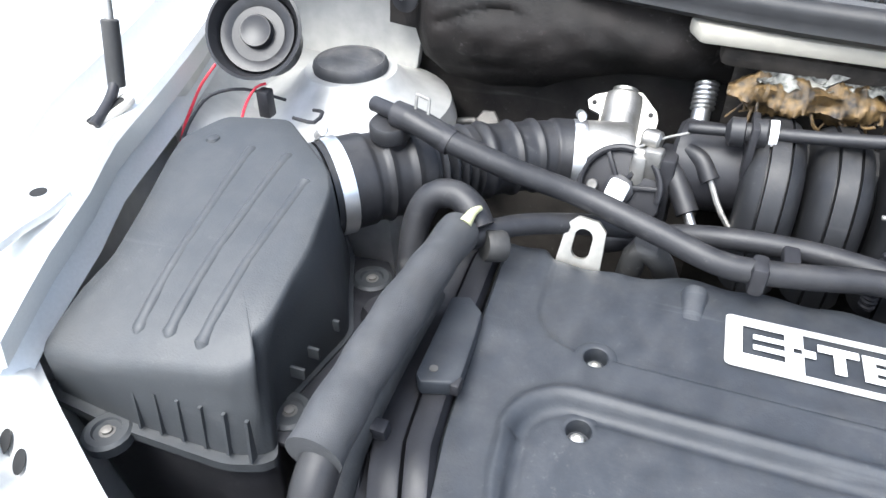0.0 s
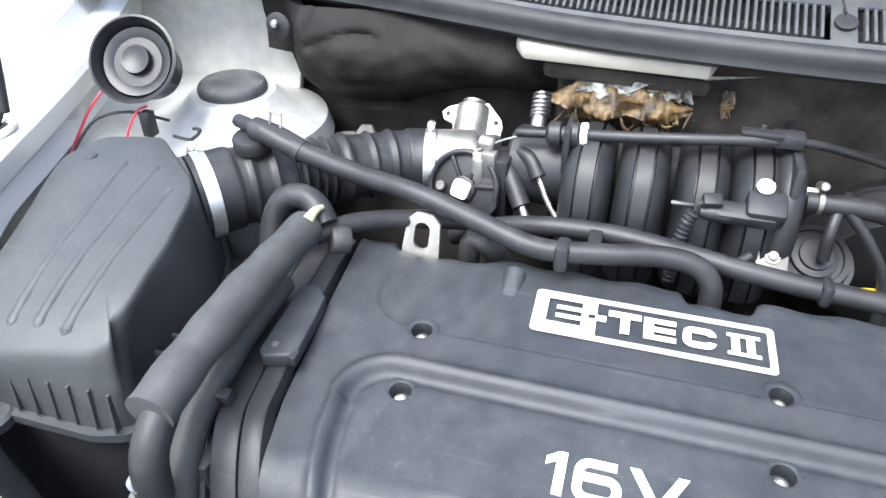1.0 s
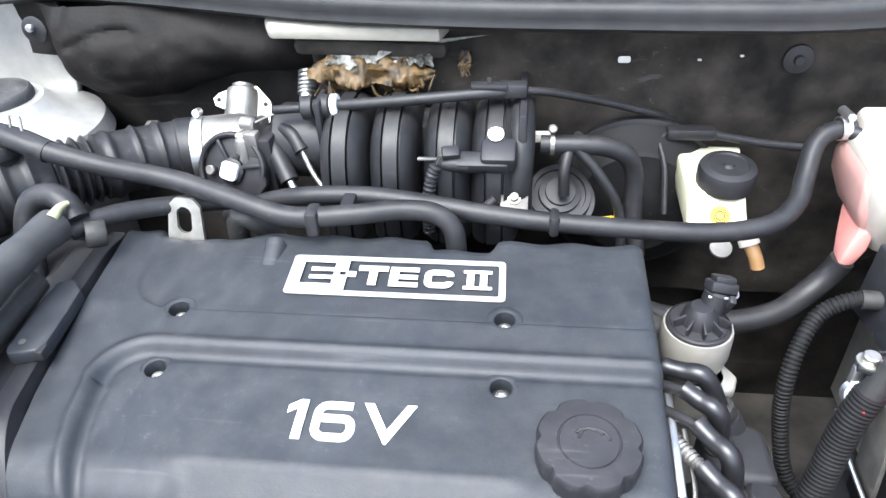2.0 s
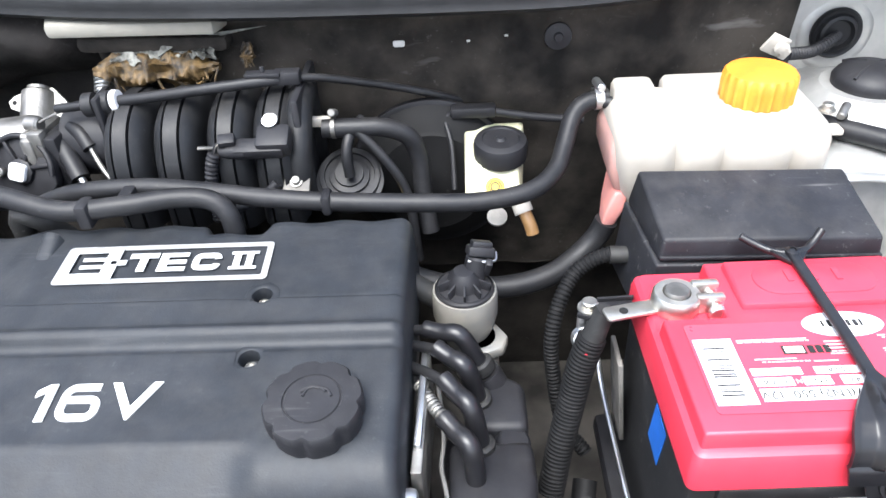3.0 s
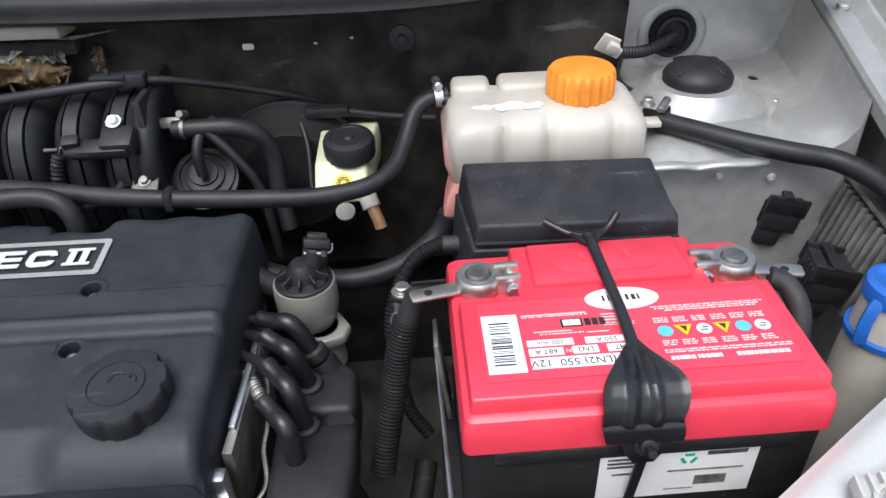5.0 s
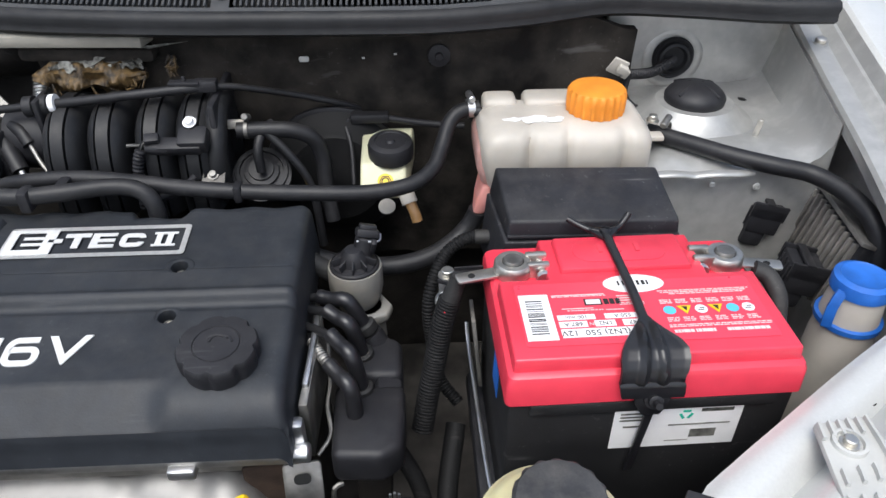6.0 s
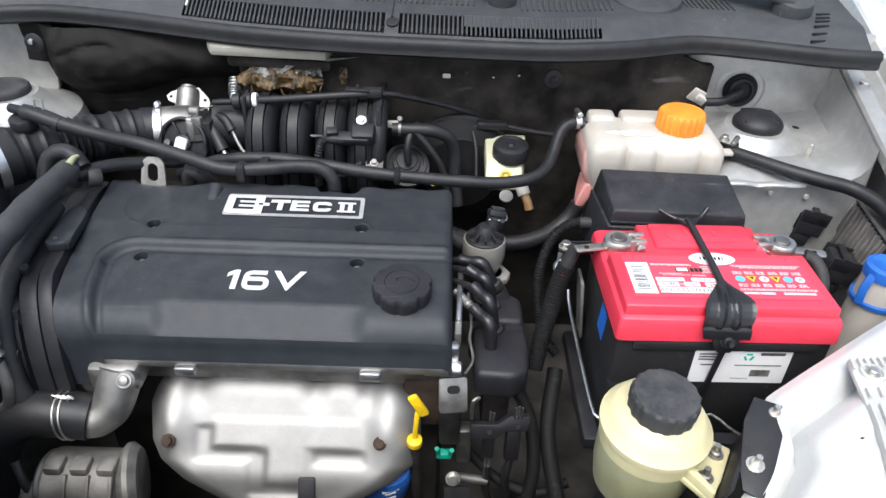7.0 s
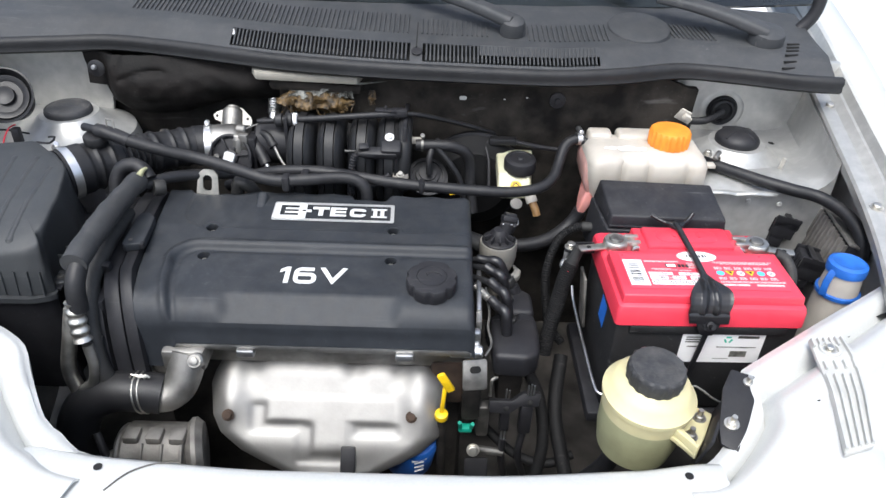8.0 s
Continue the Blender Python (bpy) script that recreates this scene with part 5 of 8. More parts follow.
part("boss", prism(rounded(0.0175, 0.0175, 0.004), 0.0, 0.006, 0.0015, m=SM @ Matrix.Translation((0.0, -0.002, 0.001)) @ Matrix.Rotation(radians(-12), 4, "Z")), LABEL, thr, "white square boss")
part("pivot", lathe([(0.0050, -0.002), (0.0050, 0.003), (0.004, 0.004)], (0, 0, 0), (0, 0, 1), 16), STEEL, thr).data.transform(SM @ Matrix.Translation((-0.0225, -0.003, 0.0)))
part("sensor", box((0.016, 0.262, 0.018), (0.016, 0.034, 0.080), 0.003, (0, 0, -4)), BLACK, thr, "black plastic sensor plate")
part("stop_lever", join(box((0.004, 0.250, 0.050), (0.015, 0.012, 0.030), 0.002, (0, 0, -8)), box((-0.006, 0.256, 0.042), (0.016, 0.010, 0.008), 0.002), rod((-0.012, 0.252, 0.058), (0.003, 0.250, 0.058), 0.0045, 12, 0.001), rod((-0.008, 0.262, 0.068), (0.008, 0.258, 0.068), 0.008, 14, 0.002)), ALU, thr, "cast stop lever and screw")

# spring-loaded valve fitting on the manifold
valve = thing("vacuum_fitting", (0.034, 0.338, 0.0), "bright metal vacuum fitting wrapped in a coil spring", "fitting")
VA = Vector((0.0, 0.62, 0.78))
VB = Vector((0.0345, 0.338, 0.050))
part("stem", lathe([(0.006, -0.03), (0.006, 0), (0.0085, 0.001), (0.0085, 0.014), (0.0065, 0.016), (0.006, 0.04)], VB, VA, 16), BRIGHT, valve)
VM = axis_m(VB + VA * 0.014, VA)
part("spring", tube([VM @ Vector((0.0092 * math.cos(a), 0.0092 * math.sin(a), 0.0044 * a / 6.283)) for a in [0.5 * k for k in range(72)]], 0.0018, 8, 0.004), BRIGHT, valve, "coil spring")

# throttle cable
cable = thing("throttle_cable", (0.2, 0.27, 0.09), "black throttle cable clipped over the intake manifold", "cable")
part("inner_wire", tube([(-0.014, 0.252, 0.060), (0.01, 0.258, 0.072), (0.04, 0.262, 0.083)], 0.0012, 8), STEEL, cable, "bare steel wire")
part("grommet", lathe([(0.0035, -0.022), (0.0045, -0.020), (0.0045, 0.006), (0.009, 0.008), (0.0118, 0.010), (0.0118, 0.020), (0.008, 0.021), (0.008, 0.026), (0.0118, 0.027), (0.0118, 0.036), (0.007, 0.038)], (0.048, 0.262, 0.084), (1, 0, 0.08), 20), RUBBER, cable, "rubber cable grommet")
part("ferrule", lathe([(0.0105, 0), (0.0105, 0.006)], (0.086, 0.262, 0.088), (1, 0, 0.08), 16), LABEL, cable, "white plastic ring")
part("sheath", tube([(0.090, 0.262, 0.088), (0.13, 0.258, 0.093), (0.18, 0.256, 0.099), (0.235, 0.262, 0.102), (0.265, 0.27, 0.101)], 0.0054, 12), RUBBER, cable)
part("sheath_thin", tube([(0.26, 0.269, 0.101), (0.290, 0.281, 0.095), (0.35, 0.310, 0.071), (0.395, 0.326, 0.053), (0.425, 0.345, 0.035)], 0.0040, 10), RUBBER, cable)
part("clip", join(box((0.258, 0.268, 0.1035), (0.026, 0.015, 0.013), 0.0025), box((0.236, 0.264, 0.1085), (0.034, 0.012, 0.004), 0.001), box((0.236, 0.264, 0.1125), (0.004, 0.003, 0.007), 0.0008)), BLACK, cable, "black plastic cable clip")
part("bracket", box((0.075, 0.262, 0.075), (0.006, 0.034, 0.045), 0.002), BLACK, cable)

# intake manifold with four curved runners
man = thing("intake_manifold", (0.17, 0.29, -0.05), "black plastic intake manifold with four curved runners", "intake manifold")


def runner_bm(x, w):
    line = spline([(x, 0.220, -0.03), (x, 0.221, 0.008), (x, 0.228, 0.042), (x, 0.245, 0.065), (x, 0.276, 0.075), (x, 0.310, 0.067), (x, 0.332, 0.044), (x, 0.340, 0.0)], 0.006)
    rows = []
    sec = [(-w / 2, -0.022), (-w / 2 + 0.0005, -0.008), (-w / 2 + 0.003, 0.001), (-w / 2 + 0.0075, 0.0075), (-0.0108, 0.0092), (-0.0103, 0.0050), (-0.0052, 0.0050), (-0.0048, 0.0115), (0.0048, 0.0115), (0.0052, 0.0050), (0.0103, 0.0050), (0.0108, 0.0092), (w / 2 - 0.0075, 0.0075), (w / 2 - 0.003, 0.001), (w / 2 - 0.0005, -0.008), (w / 2, -0.022)]
    for i, p in enumerate(line):
        t = (line[min(i + 1, len(line) - 1)] - line[max(i - 1, 0)]).normalized()
        nrm = Vector((1, 0, 0)).cross(t)
        rows.append([p + Vector((a, 0, 0)) + nrm * b for a, b in sec])
    return sheet(rows, -0.002)


for x in (0.097, 0.146, 0.198, 0.243):
    part("runner", runner_bm(x, 0.0425), MANIPL, man, sharp=60)
part("plenum", box((0.175, 0.300, 0.014), (0.205, 0.056, 0.100), 0.02), MANIPL, man)
part("inlet", lathe([(0.034, 0), (0.038, 0.004), (0.038, 0.04), (0.034, 0.06)], (0.02, 0.292, 0.035), (1, -0.1, 0.02), 28), BLACK, man)
part("end_rib", box((0.268, 0.28, 0.035), (0.008, 0.10, 0.12), 0.003), BLACK, man)
for y, z in ((0.246, 0.0775),):
    part("bolt", hexbolt((0.244, y - 0.018, z), (0, -0.5, 0.87), 0.0050, 0.006), BRIGHT, man, "bright steel bolt")
part("pin", box((0.182, 0.221, 0.055), (0.020, 0.004, 0.003), 0.001), STEEL, man)
part("stay", prism(rounded(0.026, 0.034, 0.004), -0.002, 0.002, 0.001, m=axis_m((0.262, 0.214, 0.018), (0, -0.55, 0.83))), GENALU, man, "steel stay with a bolt")
part("stay_bolt", hexbolt((0.262, 0.2125, 0.020), (0, -0.55, 0.83), 0.0042, 0.005), STEEL, man)
part("end_tube", tube([(0.267, 0.285, 0.080), (0.267, 0.258, 0.077), (0.267, 0.238, 0.058), (0.266, 0.226, 0.030), (0.266, 0.222, -0.01)], 0.0125, 20, 0.006), MANIPL, man)

# pressure sensor on the manifold with its plug and wire
sens = thing("pressure_sensor", (0.235, 0.235, 0.05), "black plastic pressure sensor plugged into a ribbed wire", "sensor")
part("body", box((0.232, 0.215, 0.056), (0.050, 0.018, 0.014), 0.004, (25, 0, 0)), BLACK, sens)
part("block", box((0.247, 0.220, 0.061), (0.032, 0.026, 0.020), 0.004, (25, 0, 0)), BLACK, sens)
part("plug", lathe([(0.0, -0.012), (0.0045, -0.012), (0.0068, -0.004), (0.0068, 0.012), (0.0, 0.012)], (0.208, 0.212, 0.055), (1, 0, 0), 16), BLACK, sens)
part("latch", box((0.204, 0.214, 0.066), (0.016, 0.012, 0.008), 0.002, (25, 0, 10)), BLACK, sens)
for k in range(3):
    part("lead", tube([(0.199, 0.212 + 0.002 * k, 0.066 - 0.002 * k), (0.193, 0.210 + 0.002 * k, 0.063 - 0.002 * k), (0.189, 0.208, 0.052)], 0.0009, 6, 0.003), (BLACK, WASHER, BLACK)[k], sens)
part("wire", tube([(0.191, 0.209, 0.055), (0.187, 0.207, 0.045), (0.183, 0.203, 0.022), (0.182, 0.202, -0.015)], 0.0055, 12, rib=(0.0045, 0.0007)), BLACK, sens, "ribbed black conduit")
part("nozzle", tube([(0.245, 0.208, 0.022), (0.228, 0.202, 0.008), (0.205, 0.198, 0.002)], 0.0050, 10), BLACK, sens)

# spark or vacuum boots beside the throttle
plug = thing("vacuum_boot", (0.03, 0.24, 0.02), "black rubber boots on steel vacuum pipes", "vacuum boot")
part("boot", tube([(0.018, 0.262, 0.046), (0.028, 0.250, 0.034), (0.040, 0.236, 0.018)], 0.0095, 14, 0.004), RUBBER, plug)
part("pipe", tube([(0.040, 0.236, 0.018), (0.050, 0.226, 0.002)], 0.0042, 10), BRIGHT, plug, "bright steel pipe")
part("boot", tube([(0.030, 0.270, 0.058), (0.042, 0.262, 0.055), (0.052, 0.252, 0.043)], 0.008, 14, 0.004), RUBBER, plug)
part("pipe", tube([(0.052, 0.252, 0.043), (0.066, 0.238, 0.022), (0.090, 0.222, 0.0)], 0.0026, 8), STEEL, plug, "thin steel pipe")

# purge valve
purge = thing("purge_valve", (0.306, 0.258, -0.02), "round black plastic purge valve with a vertical nozzle", "valve")
part("drum", lathe([(0.026, -0.03), (0.033, -0.026), (0.034, -0.006), (0.031, -0.003), (0.031, -0.001), (0.026, -0.001), (0.0255, -0.004), (0.021, -0.004), (0.0205, 0.0), (0.015, 0.001), (0.0145, 0.004), (0.0, 0.005)], (0.306, 0.256, 0.0), (0.08, -0.55, 0.83), 40), BLACK, purge)
part("rim", lathe([(0.030, 0), (0.0345, 0), (0.0345, 0.003), (0.030, 0.003), (0.030, 0)], (0.306, 0.256, -0.008), (0.08, -0.55, 0.83), 40), BLACK, purge, "crimped dark rim")
part("nozzle", tube([(0.309, 0.243, 0.006), (0.308, 0.246, 0.03), (0.312, 0.258, 0.045), (0.322, 0.28, 0.05)], 0.0055, 12, 0.004), RUBBER, purge)
heater = thing("brake_vacuum_hose", (0.33, 0.27, 0.04), "black rubber vacuum hose curving behind the purge valve", "hose")
part("hose", tube([(0.285, 0.262, 0.050), (0.32, 0.262, 0.050), (0.345, 0.264, 0.048), (0.368, 0.268, 0.036), (0.378, 0.270, 0.010), (0.380, 0.262, -0.03), (0.386, 0.25, -0.07)], 0.0095, 16), RUBBER, heater)
part("clamp", clampring((0.296, 0.262, 0.0505), (1, 0, 0), 0.0095, 0.004, (0, 0.5, 1)), STEEL, heater, "steel clip")
part("connector", box((0.283, 0.268, 0.055), (0.024, 0.008, 0.010), 0.002), WASHER, heater, "pale nozzle")
solid("vacuum_line", tube([(0.318, 0.258, 0.05), (0.345, 0.25, 0.02), (0.365, 0.245, -0.02), (0.372, 0.24, -0.10)], 0.005, 10), RUBBER, "thin black vacuum line beside the valve", "hose")
solid("yellow_tag", box((0.353, 0.246, -0.027), (0.018, 0.004, 0.012), 0.001, (-30, 0, 10)), YELLOW, "small yellow paper tag below the purge valve", "tag")
servo = thing("brake_servo", (0.388, 0.303, -0.045), "large dark round brake servo on the bulkhead", "brake servo")
part("shell", lathe([(0.02, -0.004), (0.030, 0.0), (0.060, 0.002), (0.064, 0.006), (0.078, 0.010), (0.086, 0.020), (0.090, 0.022), (0.090, 0.028), (0.086, 0.030), (0.086, 0.06)], (0.388, 0.303, -0.045), (0, 1, 0.0), 48), SHADEBLK, servo)
part("rim", lathe([(0.0888, 0.0205), (0.0918, 0.0215), (0.0925, 0.0250), (0.0918, 0.0285), (0.0888, 0.0295)], (0.388, 0.303, -0.045), (0, 1, 0.0), 64), BLACK, servo, "crimped black steel rim")

# torn lagging and foam above the manifold
noise.seed_set(11)
bm = bmesh.new()
rows = []
for i in range(110):
    f = i / 109
    x = 0.050 + 0.130 * f
    ring = []
    for k in range(20):
        a = 2 * math.pi * k / 20
        fuzz = 1 + 0.22 * noise.noise(Vector((x * 260, math.cos(a) * 5, math.sin(a) * 5)))
        r = fuzz * (0.013 + 0.004 * math.sin(math.pi * f)) * (0.85 + 0.6 * noise.noise(Vector((x * 55, math.cos(a) * 1.6, math.sin(a) * 1.6)))) * (0.35 + 0.65 * min(1, 6 * f, 6 * (1 - f)))
        ring.append(bm.verts.new((x, 0.314 + 1.2 * r * math.cos(a), 0.0985 + 1.0 * r * math.sin(a))))
    rows.append(ring)
for a, b in zip(rows, rows[1:]):
    for k in range(20):
        bm.faces.new((a[k], a[(k + 1) % 20], b[(k + 1) % 20], b[k]))
bm.faces.new(rows[0][::-1])
bm.faces.new(rows[-1])
lag = thing("torn_lagging", (0.11, 0.32, 0.08), "torn golden fibre lagging hanging from the bulkhead", "lagging")
part("wool", bm, WOOL, lag, sharp=70)
rnd = random.Random(4)
for k in range(26):
    x = 0.05 + 0.13 * rnd.random()
    y, z = 0.305 + 0.02 * rnd.random(), 0.095 + 0.012 * rnd.random()
    part("strand", tube([(x, y, z), (x + rnd.uniform(-0.008, 0.008), y - 0.006, z - rnd.uniform(0.004, 0.016)), (x + rnd.uniform(-0.014, 0.014), y - rnd.uniform(0, 0.012), z - rnd.uniform(0.008, 0.026))], 0.0008 + 0.0008 * rnd.random(), 6, 0.003), WOOL, lag)
rows = []
for i in range(70):
    x = 0.072 + 0.105 * i / 69
    rows.append([(x + 0.004 * noise.noise(Vector((x * 90, k * 0.8, 2))), 0.325 - 0.018 * k / 8 + 0.006 * noise.noise(Vector((x * 90, k * 0.7, 0))), 0.1215 - 0.0016 * k + 0.008 * noise.noise(Vector((x * 85, k * 0.55, 5))) + 0.004 * noise.noise(Vector((x * 190, k * 1.1, 7)))) for k in range(9)])
part("foil", sheet(rows, 0.0008), FOIL, lag, "torn grey foil", 20)
part("felt", box((0.115, 0.334, 0.122), (0.155, 0.04, 0.018), 0.008, (0, 1.5, 0)), FELT, lag)
solid("foam_wedge", prism([(0.020, 0.304), (0.188, 0.296), (0.195, 0.325), (0.03, 0.345), (0.008, 0.33)], 0.136, 0.150, 0.004), BEIGE, "beige sealing foam strip under the cowl", "foam strip")
bm = join(*[tube([(0.203 + rnd.uniform(0, 0.011), 0.322, 0.117 + rnd.uniform(-0.003, 0.003)), (0.209 + rnd.uniform(-0.006, 0.006), 0.317 + rnd.uniform(-0.003, 0.002), 0.110 + rnd.uniform(-0.004, 0.004)), (0.209 + rnd.uniform(-0.007, 0.007), 0.316 + rnd.uniform(-0.004, 0.004), rnd.uniform(0.095, 0.108))], rnd.uniform(0.0006, 0.002), 6, 0.003) for k in range(16)])
solid("fibre_tuft", bm, WOOL, "small brown tuft of torn fibre hanging from the insulation", "fibre tuft")

# alarm siren above the strut tower
siren = thing("alarm_siren", (-0.36, 0.24, 0.08), "black plastic horn siren on the inner wing", "siren")
SW = (0.18, -0.80, 0.58)
part("bell", lathe([(0.020, -0.05), (0.040, -0.045), (0.043, -0.02), (0.047, -0.004), (0.056, 0.010), (0.0575, 0.016), (0.054, 0.017), (0.049, 0.008), (0.047, 0.001), (0.046, -0.016), (0.0, -0.016)], (-0.362, 0.238, 0.122), SW, 48), HORN, siren)
part("cone", lathe([(0.0455, 0.0), (0.0445, 0.003), (0.033, 0.001), (0.031, -0.001), (0.030, -0.014), (0.0, -0.014)], (-0.362, 0.238, 0.122), SW, 48), HORN, siren, "glossy inner ring")
part("throat", lathe([(0.0292, -0.014), (0.0285, -0.009), (0.0245, -0.003), (0.0230, -0.003), (0.0222, -0.014), (0.0, -0.015)], (-0.362, 0.238, 0.124), SW, 40), HORN, siren)
part("dome", lathe([(0.0195, -0.014), (0.0195, 0.006), (0.0182, 0.0085), (0.0168, 0.0085), (0.0152, 0.0075), (0.0, 0.0086)], (-0.362, 0.238, 0.124), SW, 32), HORN, siren, "round centre plug")
for ob in siren.children:
    ob.data.transform(Matrix.Translation((-0.350, 0.229, 0.124)) @ Matrix.Scale(0.76, 4) @ Matrix.Translation((0.362, -0.238, -0.122)))
part("connector", box((-0.337, 0.206, 0.070), (0.012, 0.012, 0.026), 0.002), BLACK, siren)
part("red_wire", tube([(-0.338, 0.212, 0.086), (-0.346, 0.206, 0.083), (-0.353, 0.198, 0.070), (-0.356, 0.192, 0.058)], 0.0012, 8), REDWIRE, siren, "red and white wire")
wires = thing("siren_wires", (-0.38, 0.16, 0.05), "thin black and red wires by the air filter", "wire")
part("black_wire", tube([(-0.335, 0.235, 0.060), (-0.365, 0.215, 0.075), (-0.388, 0.195, 0.074), (-0.394, 0.172, 0.062), (-0.392, 0.15, 0.05)], 0.0016, 8), BLACK, wires)
part("black_wire", tube([(-0.30, 0.225, 0.060), (-0.285, 0.215, 0.065), (-0.286, 0.20, 0.062), (-0.31, 0.205, 0.06)], 0.0018, 8), BLACK, wires)
part("red_wire", tube([(-0.400, 0.225, 0.090), (-0.404, 0.205, 0.078), (-0.404, 0.188, 0.066), (-0.402, 0.170, 0.055), (-0.398, 0.155, 0.045)], 0.0014, 8), REDWIRE, wires, "red wire")

# bonnet stay rod in its socket on the wing
stay = thing("bonnet_stay", (-0.385, 0.05, 0.12), "dark steel bonnet stay with a grey rubber grip", "bonnet stay")
part("foot", tube([(-0.392, 0.064, 0.106), (-0.393, 0.073, 0.109), (-0.396, 0.088, 0.114), (-0.3985, 0.098, 0.119), (-0.400, 0.105, 0.126)], 0.0042, 12, 0.004), BLACK, stay)
part("grip", rod((-0.400, 0.104, 0.119), (-0.4015, 0.117, 0.168), 0.0068, 16, 0.001), OLDRUB, stay, "grey rubber grip")
part("rod", rod((-0.4013, 0.116, 0.165), (-0.430, 0.21, 0.46), 0.0034, 12), STEEL, stay)
SK2 = Matrix.Translation((-0.396, 0.080, 0.1035)) @ Euler((radians(12), 0, radians(-14))).to_matrix().to_4x4()
part("socket", prism([(-0.007, 0.026), (0.007, 0.026), (0.0085, 0.018), (0.008, -0.018), (0.003, -0.034), (-0.006, -0.030), (-0.008, -0.01)], 0, 0.006, 0.002, m=SK2), WASHER, stay, "pale plastic socket")
part("socket_slot", prism(rounded(0.0075, 0.034, 0.003), 0.0061, 0.0066, 0, m=SK2 @ Matrix.Translation((0.001, 0.003, 0))), DARK, stay, "dark slot in the socket")
part("socket_ear", prism([(-0.016, 0.008), (-0.007, 0.016), (-0.006, 0.004)], 0.001, 0.005, 0.001, m=SK2), WASHER, stay)

# the pressed bracket at the rail's front end
wb = thing("wing_bracket", (-0.39, 0.0, 0.07), "white painted steel bracket with a hole on the wing rail", "bracket")
part("plate", prism([(-0.355, -0.004), (-0.366, 0.005), (-0.387, -0.006), (-0.382, -0.027), (-0.372, -0.055), (-0.366, -0.076), (-0.352, -0.070), (-0.354, -0.046), (-0.352, -0.024)], 0.090, 0.0965, 0.001), PAINT, wb)
part("hole", lathe([(0.0, 0.0), (0.0055, 0.0), (0.0058, 0.0006), (0.0, 0.001)], (-0.374, -0.012, 0.0963), (0, 0, 1), 18), DARK, wb, "dark round hole")

# ---- battery, tanks and the things on the other side ----

batt = thing("car_battery", (0.672, -0.025, -0.165), "car battery with a bright red lid and black case", "battery")
part("case", join(box((0.672, -0.0245, -0.089), (0.234, 0.167, 0.152), 0.004), box((0.672, -0.109, -0.022), (0.20, 0.006, 0.012), 0.001)), CASE, batt, "black plastic case")


def lid_loop(x0, x1, y0, y1, z, r=0.006):
    return [(x + (x0 + x1) / 2, y + (y0 + y1) / 2, z) for x, y in rounded(x1 - x0, y1 - y0, r, 4)]


part("lid", loft([lid_loop(0.552, 0.792, -0.1125, 0.063, -0.014), lid_loop(0.5525, 0.7915, -0.1115, 0.063, 0.008), lid_loop(0.554, 0.790, -0.1095, 0.062, 0.0135), lid_loop(0.557, 0.787, -0.1060, 0.060, 0.0160), lid_loop(0.560, 0.784, -0.102, 0.058, 0.0165)], 0.0), RED, batt, "bright red lid", 28)
# upper block with cut rear corners, then the raised middle
UP = [(0.5575, -0.1045), (0.7865, -0.1045), (0.7865, -0.004), (0.745, -0.004), (0.745, 0.057), (0.602, 0.057), (0.602, -0.004), (0.5575, -0.004)]
part("lid_block", prism(UP, 0.0140, 0.0285, 0.0020, 3, 0.988), RED, batt)
part("vent_cover", prism([(0.614, 0.002), (0.733, 0.002), (0.733, 0.052), (0.614, 0.052)], 0.026, 0.0335, 0.002, 2, 0.97), RED, batt)
part("vent_cover_cap", prism([(0.622 + x, y) for x, y in [(0.05 + px * 1.0, 0.028 + py) for px, py in rounded(0.085, 0.034, 0.016)]], 0.032, 0.0345, 0.0008), RED, batt)
for k in range(3):
    part("vent_bar", box((0.655 + 0.017 * k, 0.030, 0.0348), (0.004, 0.012, 0.0012)), RED, batt)


def lug(x, way, y=0.022):
    """A battery terminal: lead post, clamp jaws with a bolt, and the flat cable strap."""
    t = thing("battery_terminal", (x, y, 0.012), "cast metal battery clamp with a flat cable strap", "battery terminal", "battery terminals")
    part("post", lathe([(0.0105, 0), (0.009, 0.0195), (0.008, 0.0212), (0.0, 0.0215)], (x, y, 0.012), (0, 0, 1), 28), STEEL, t, "grey lead post")
    part("ring", lathe([(0.0095, 0), (0.0165, 0), (0.0175, 0.002), (0.0170, 0.012), (0.0155, 0.014), (0.0100, 0.014), (0.0095, 0.0)], (x, y, 0.0165), (0, 0, 1), 30), ZINC, t)
    part("jaw", box((x + way * 0.022, y + 0.009, 0.024), (0.020, 0.007, 0.016), 0.002), ZINC, t)
    part("jaw", box((x + way * 0.022, y - 0.006, 0.024), (0.020, 0.007, 0.016), 0.002), ZINC, t)
    part("clamp_bolt", join(rod((x + way * 0.026, y - 0.014, 0.022), (x + way * 0.026, y + 0.016, 0.022), 0.004, 12), lathe([(0.006, 0), (0.007, 0.003), (0.006, 0.006), (0.0, 0.0065)], (x + way * 0.026, y - 0.012, 0.022), (0, -1, 0), 14)), BRIGHT, t)
    sx = x - way * 0.032
    bm = prism(rounded(0.040, 0.014, 0.003), -0.0012, 0.0012, 0.0004)
    bm.transform(Matrix.Translation((sx, y - 0.006, 0.0195)) @ Euler((0, 0, radians(12 * way))).to_matrix().to_4x4())
    part("strap", bm, ZINC, t, "flat bright metal strap")
    part("strap_hole", lathe([(0.0, 0), (0.0032, 0), (0.0032, 0.0008), (0.0, 0.0008)], (sx - way * 0.006, y - 0.0075, 0.0205), (0, 0, 1), 14), DARK, t)
    return t


lug(0.575, 1)
lug(0.770, -1)

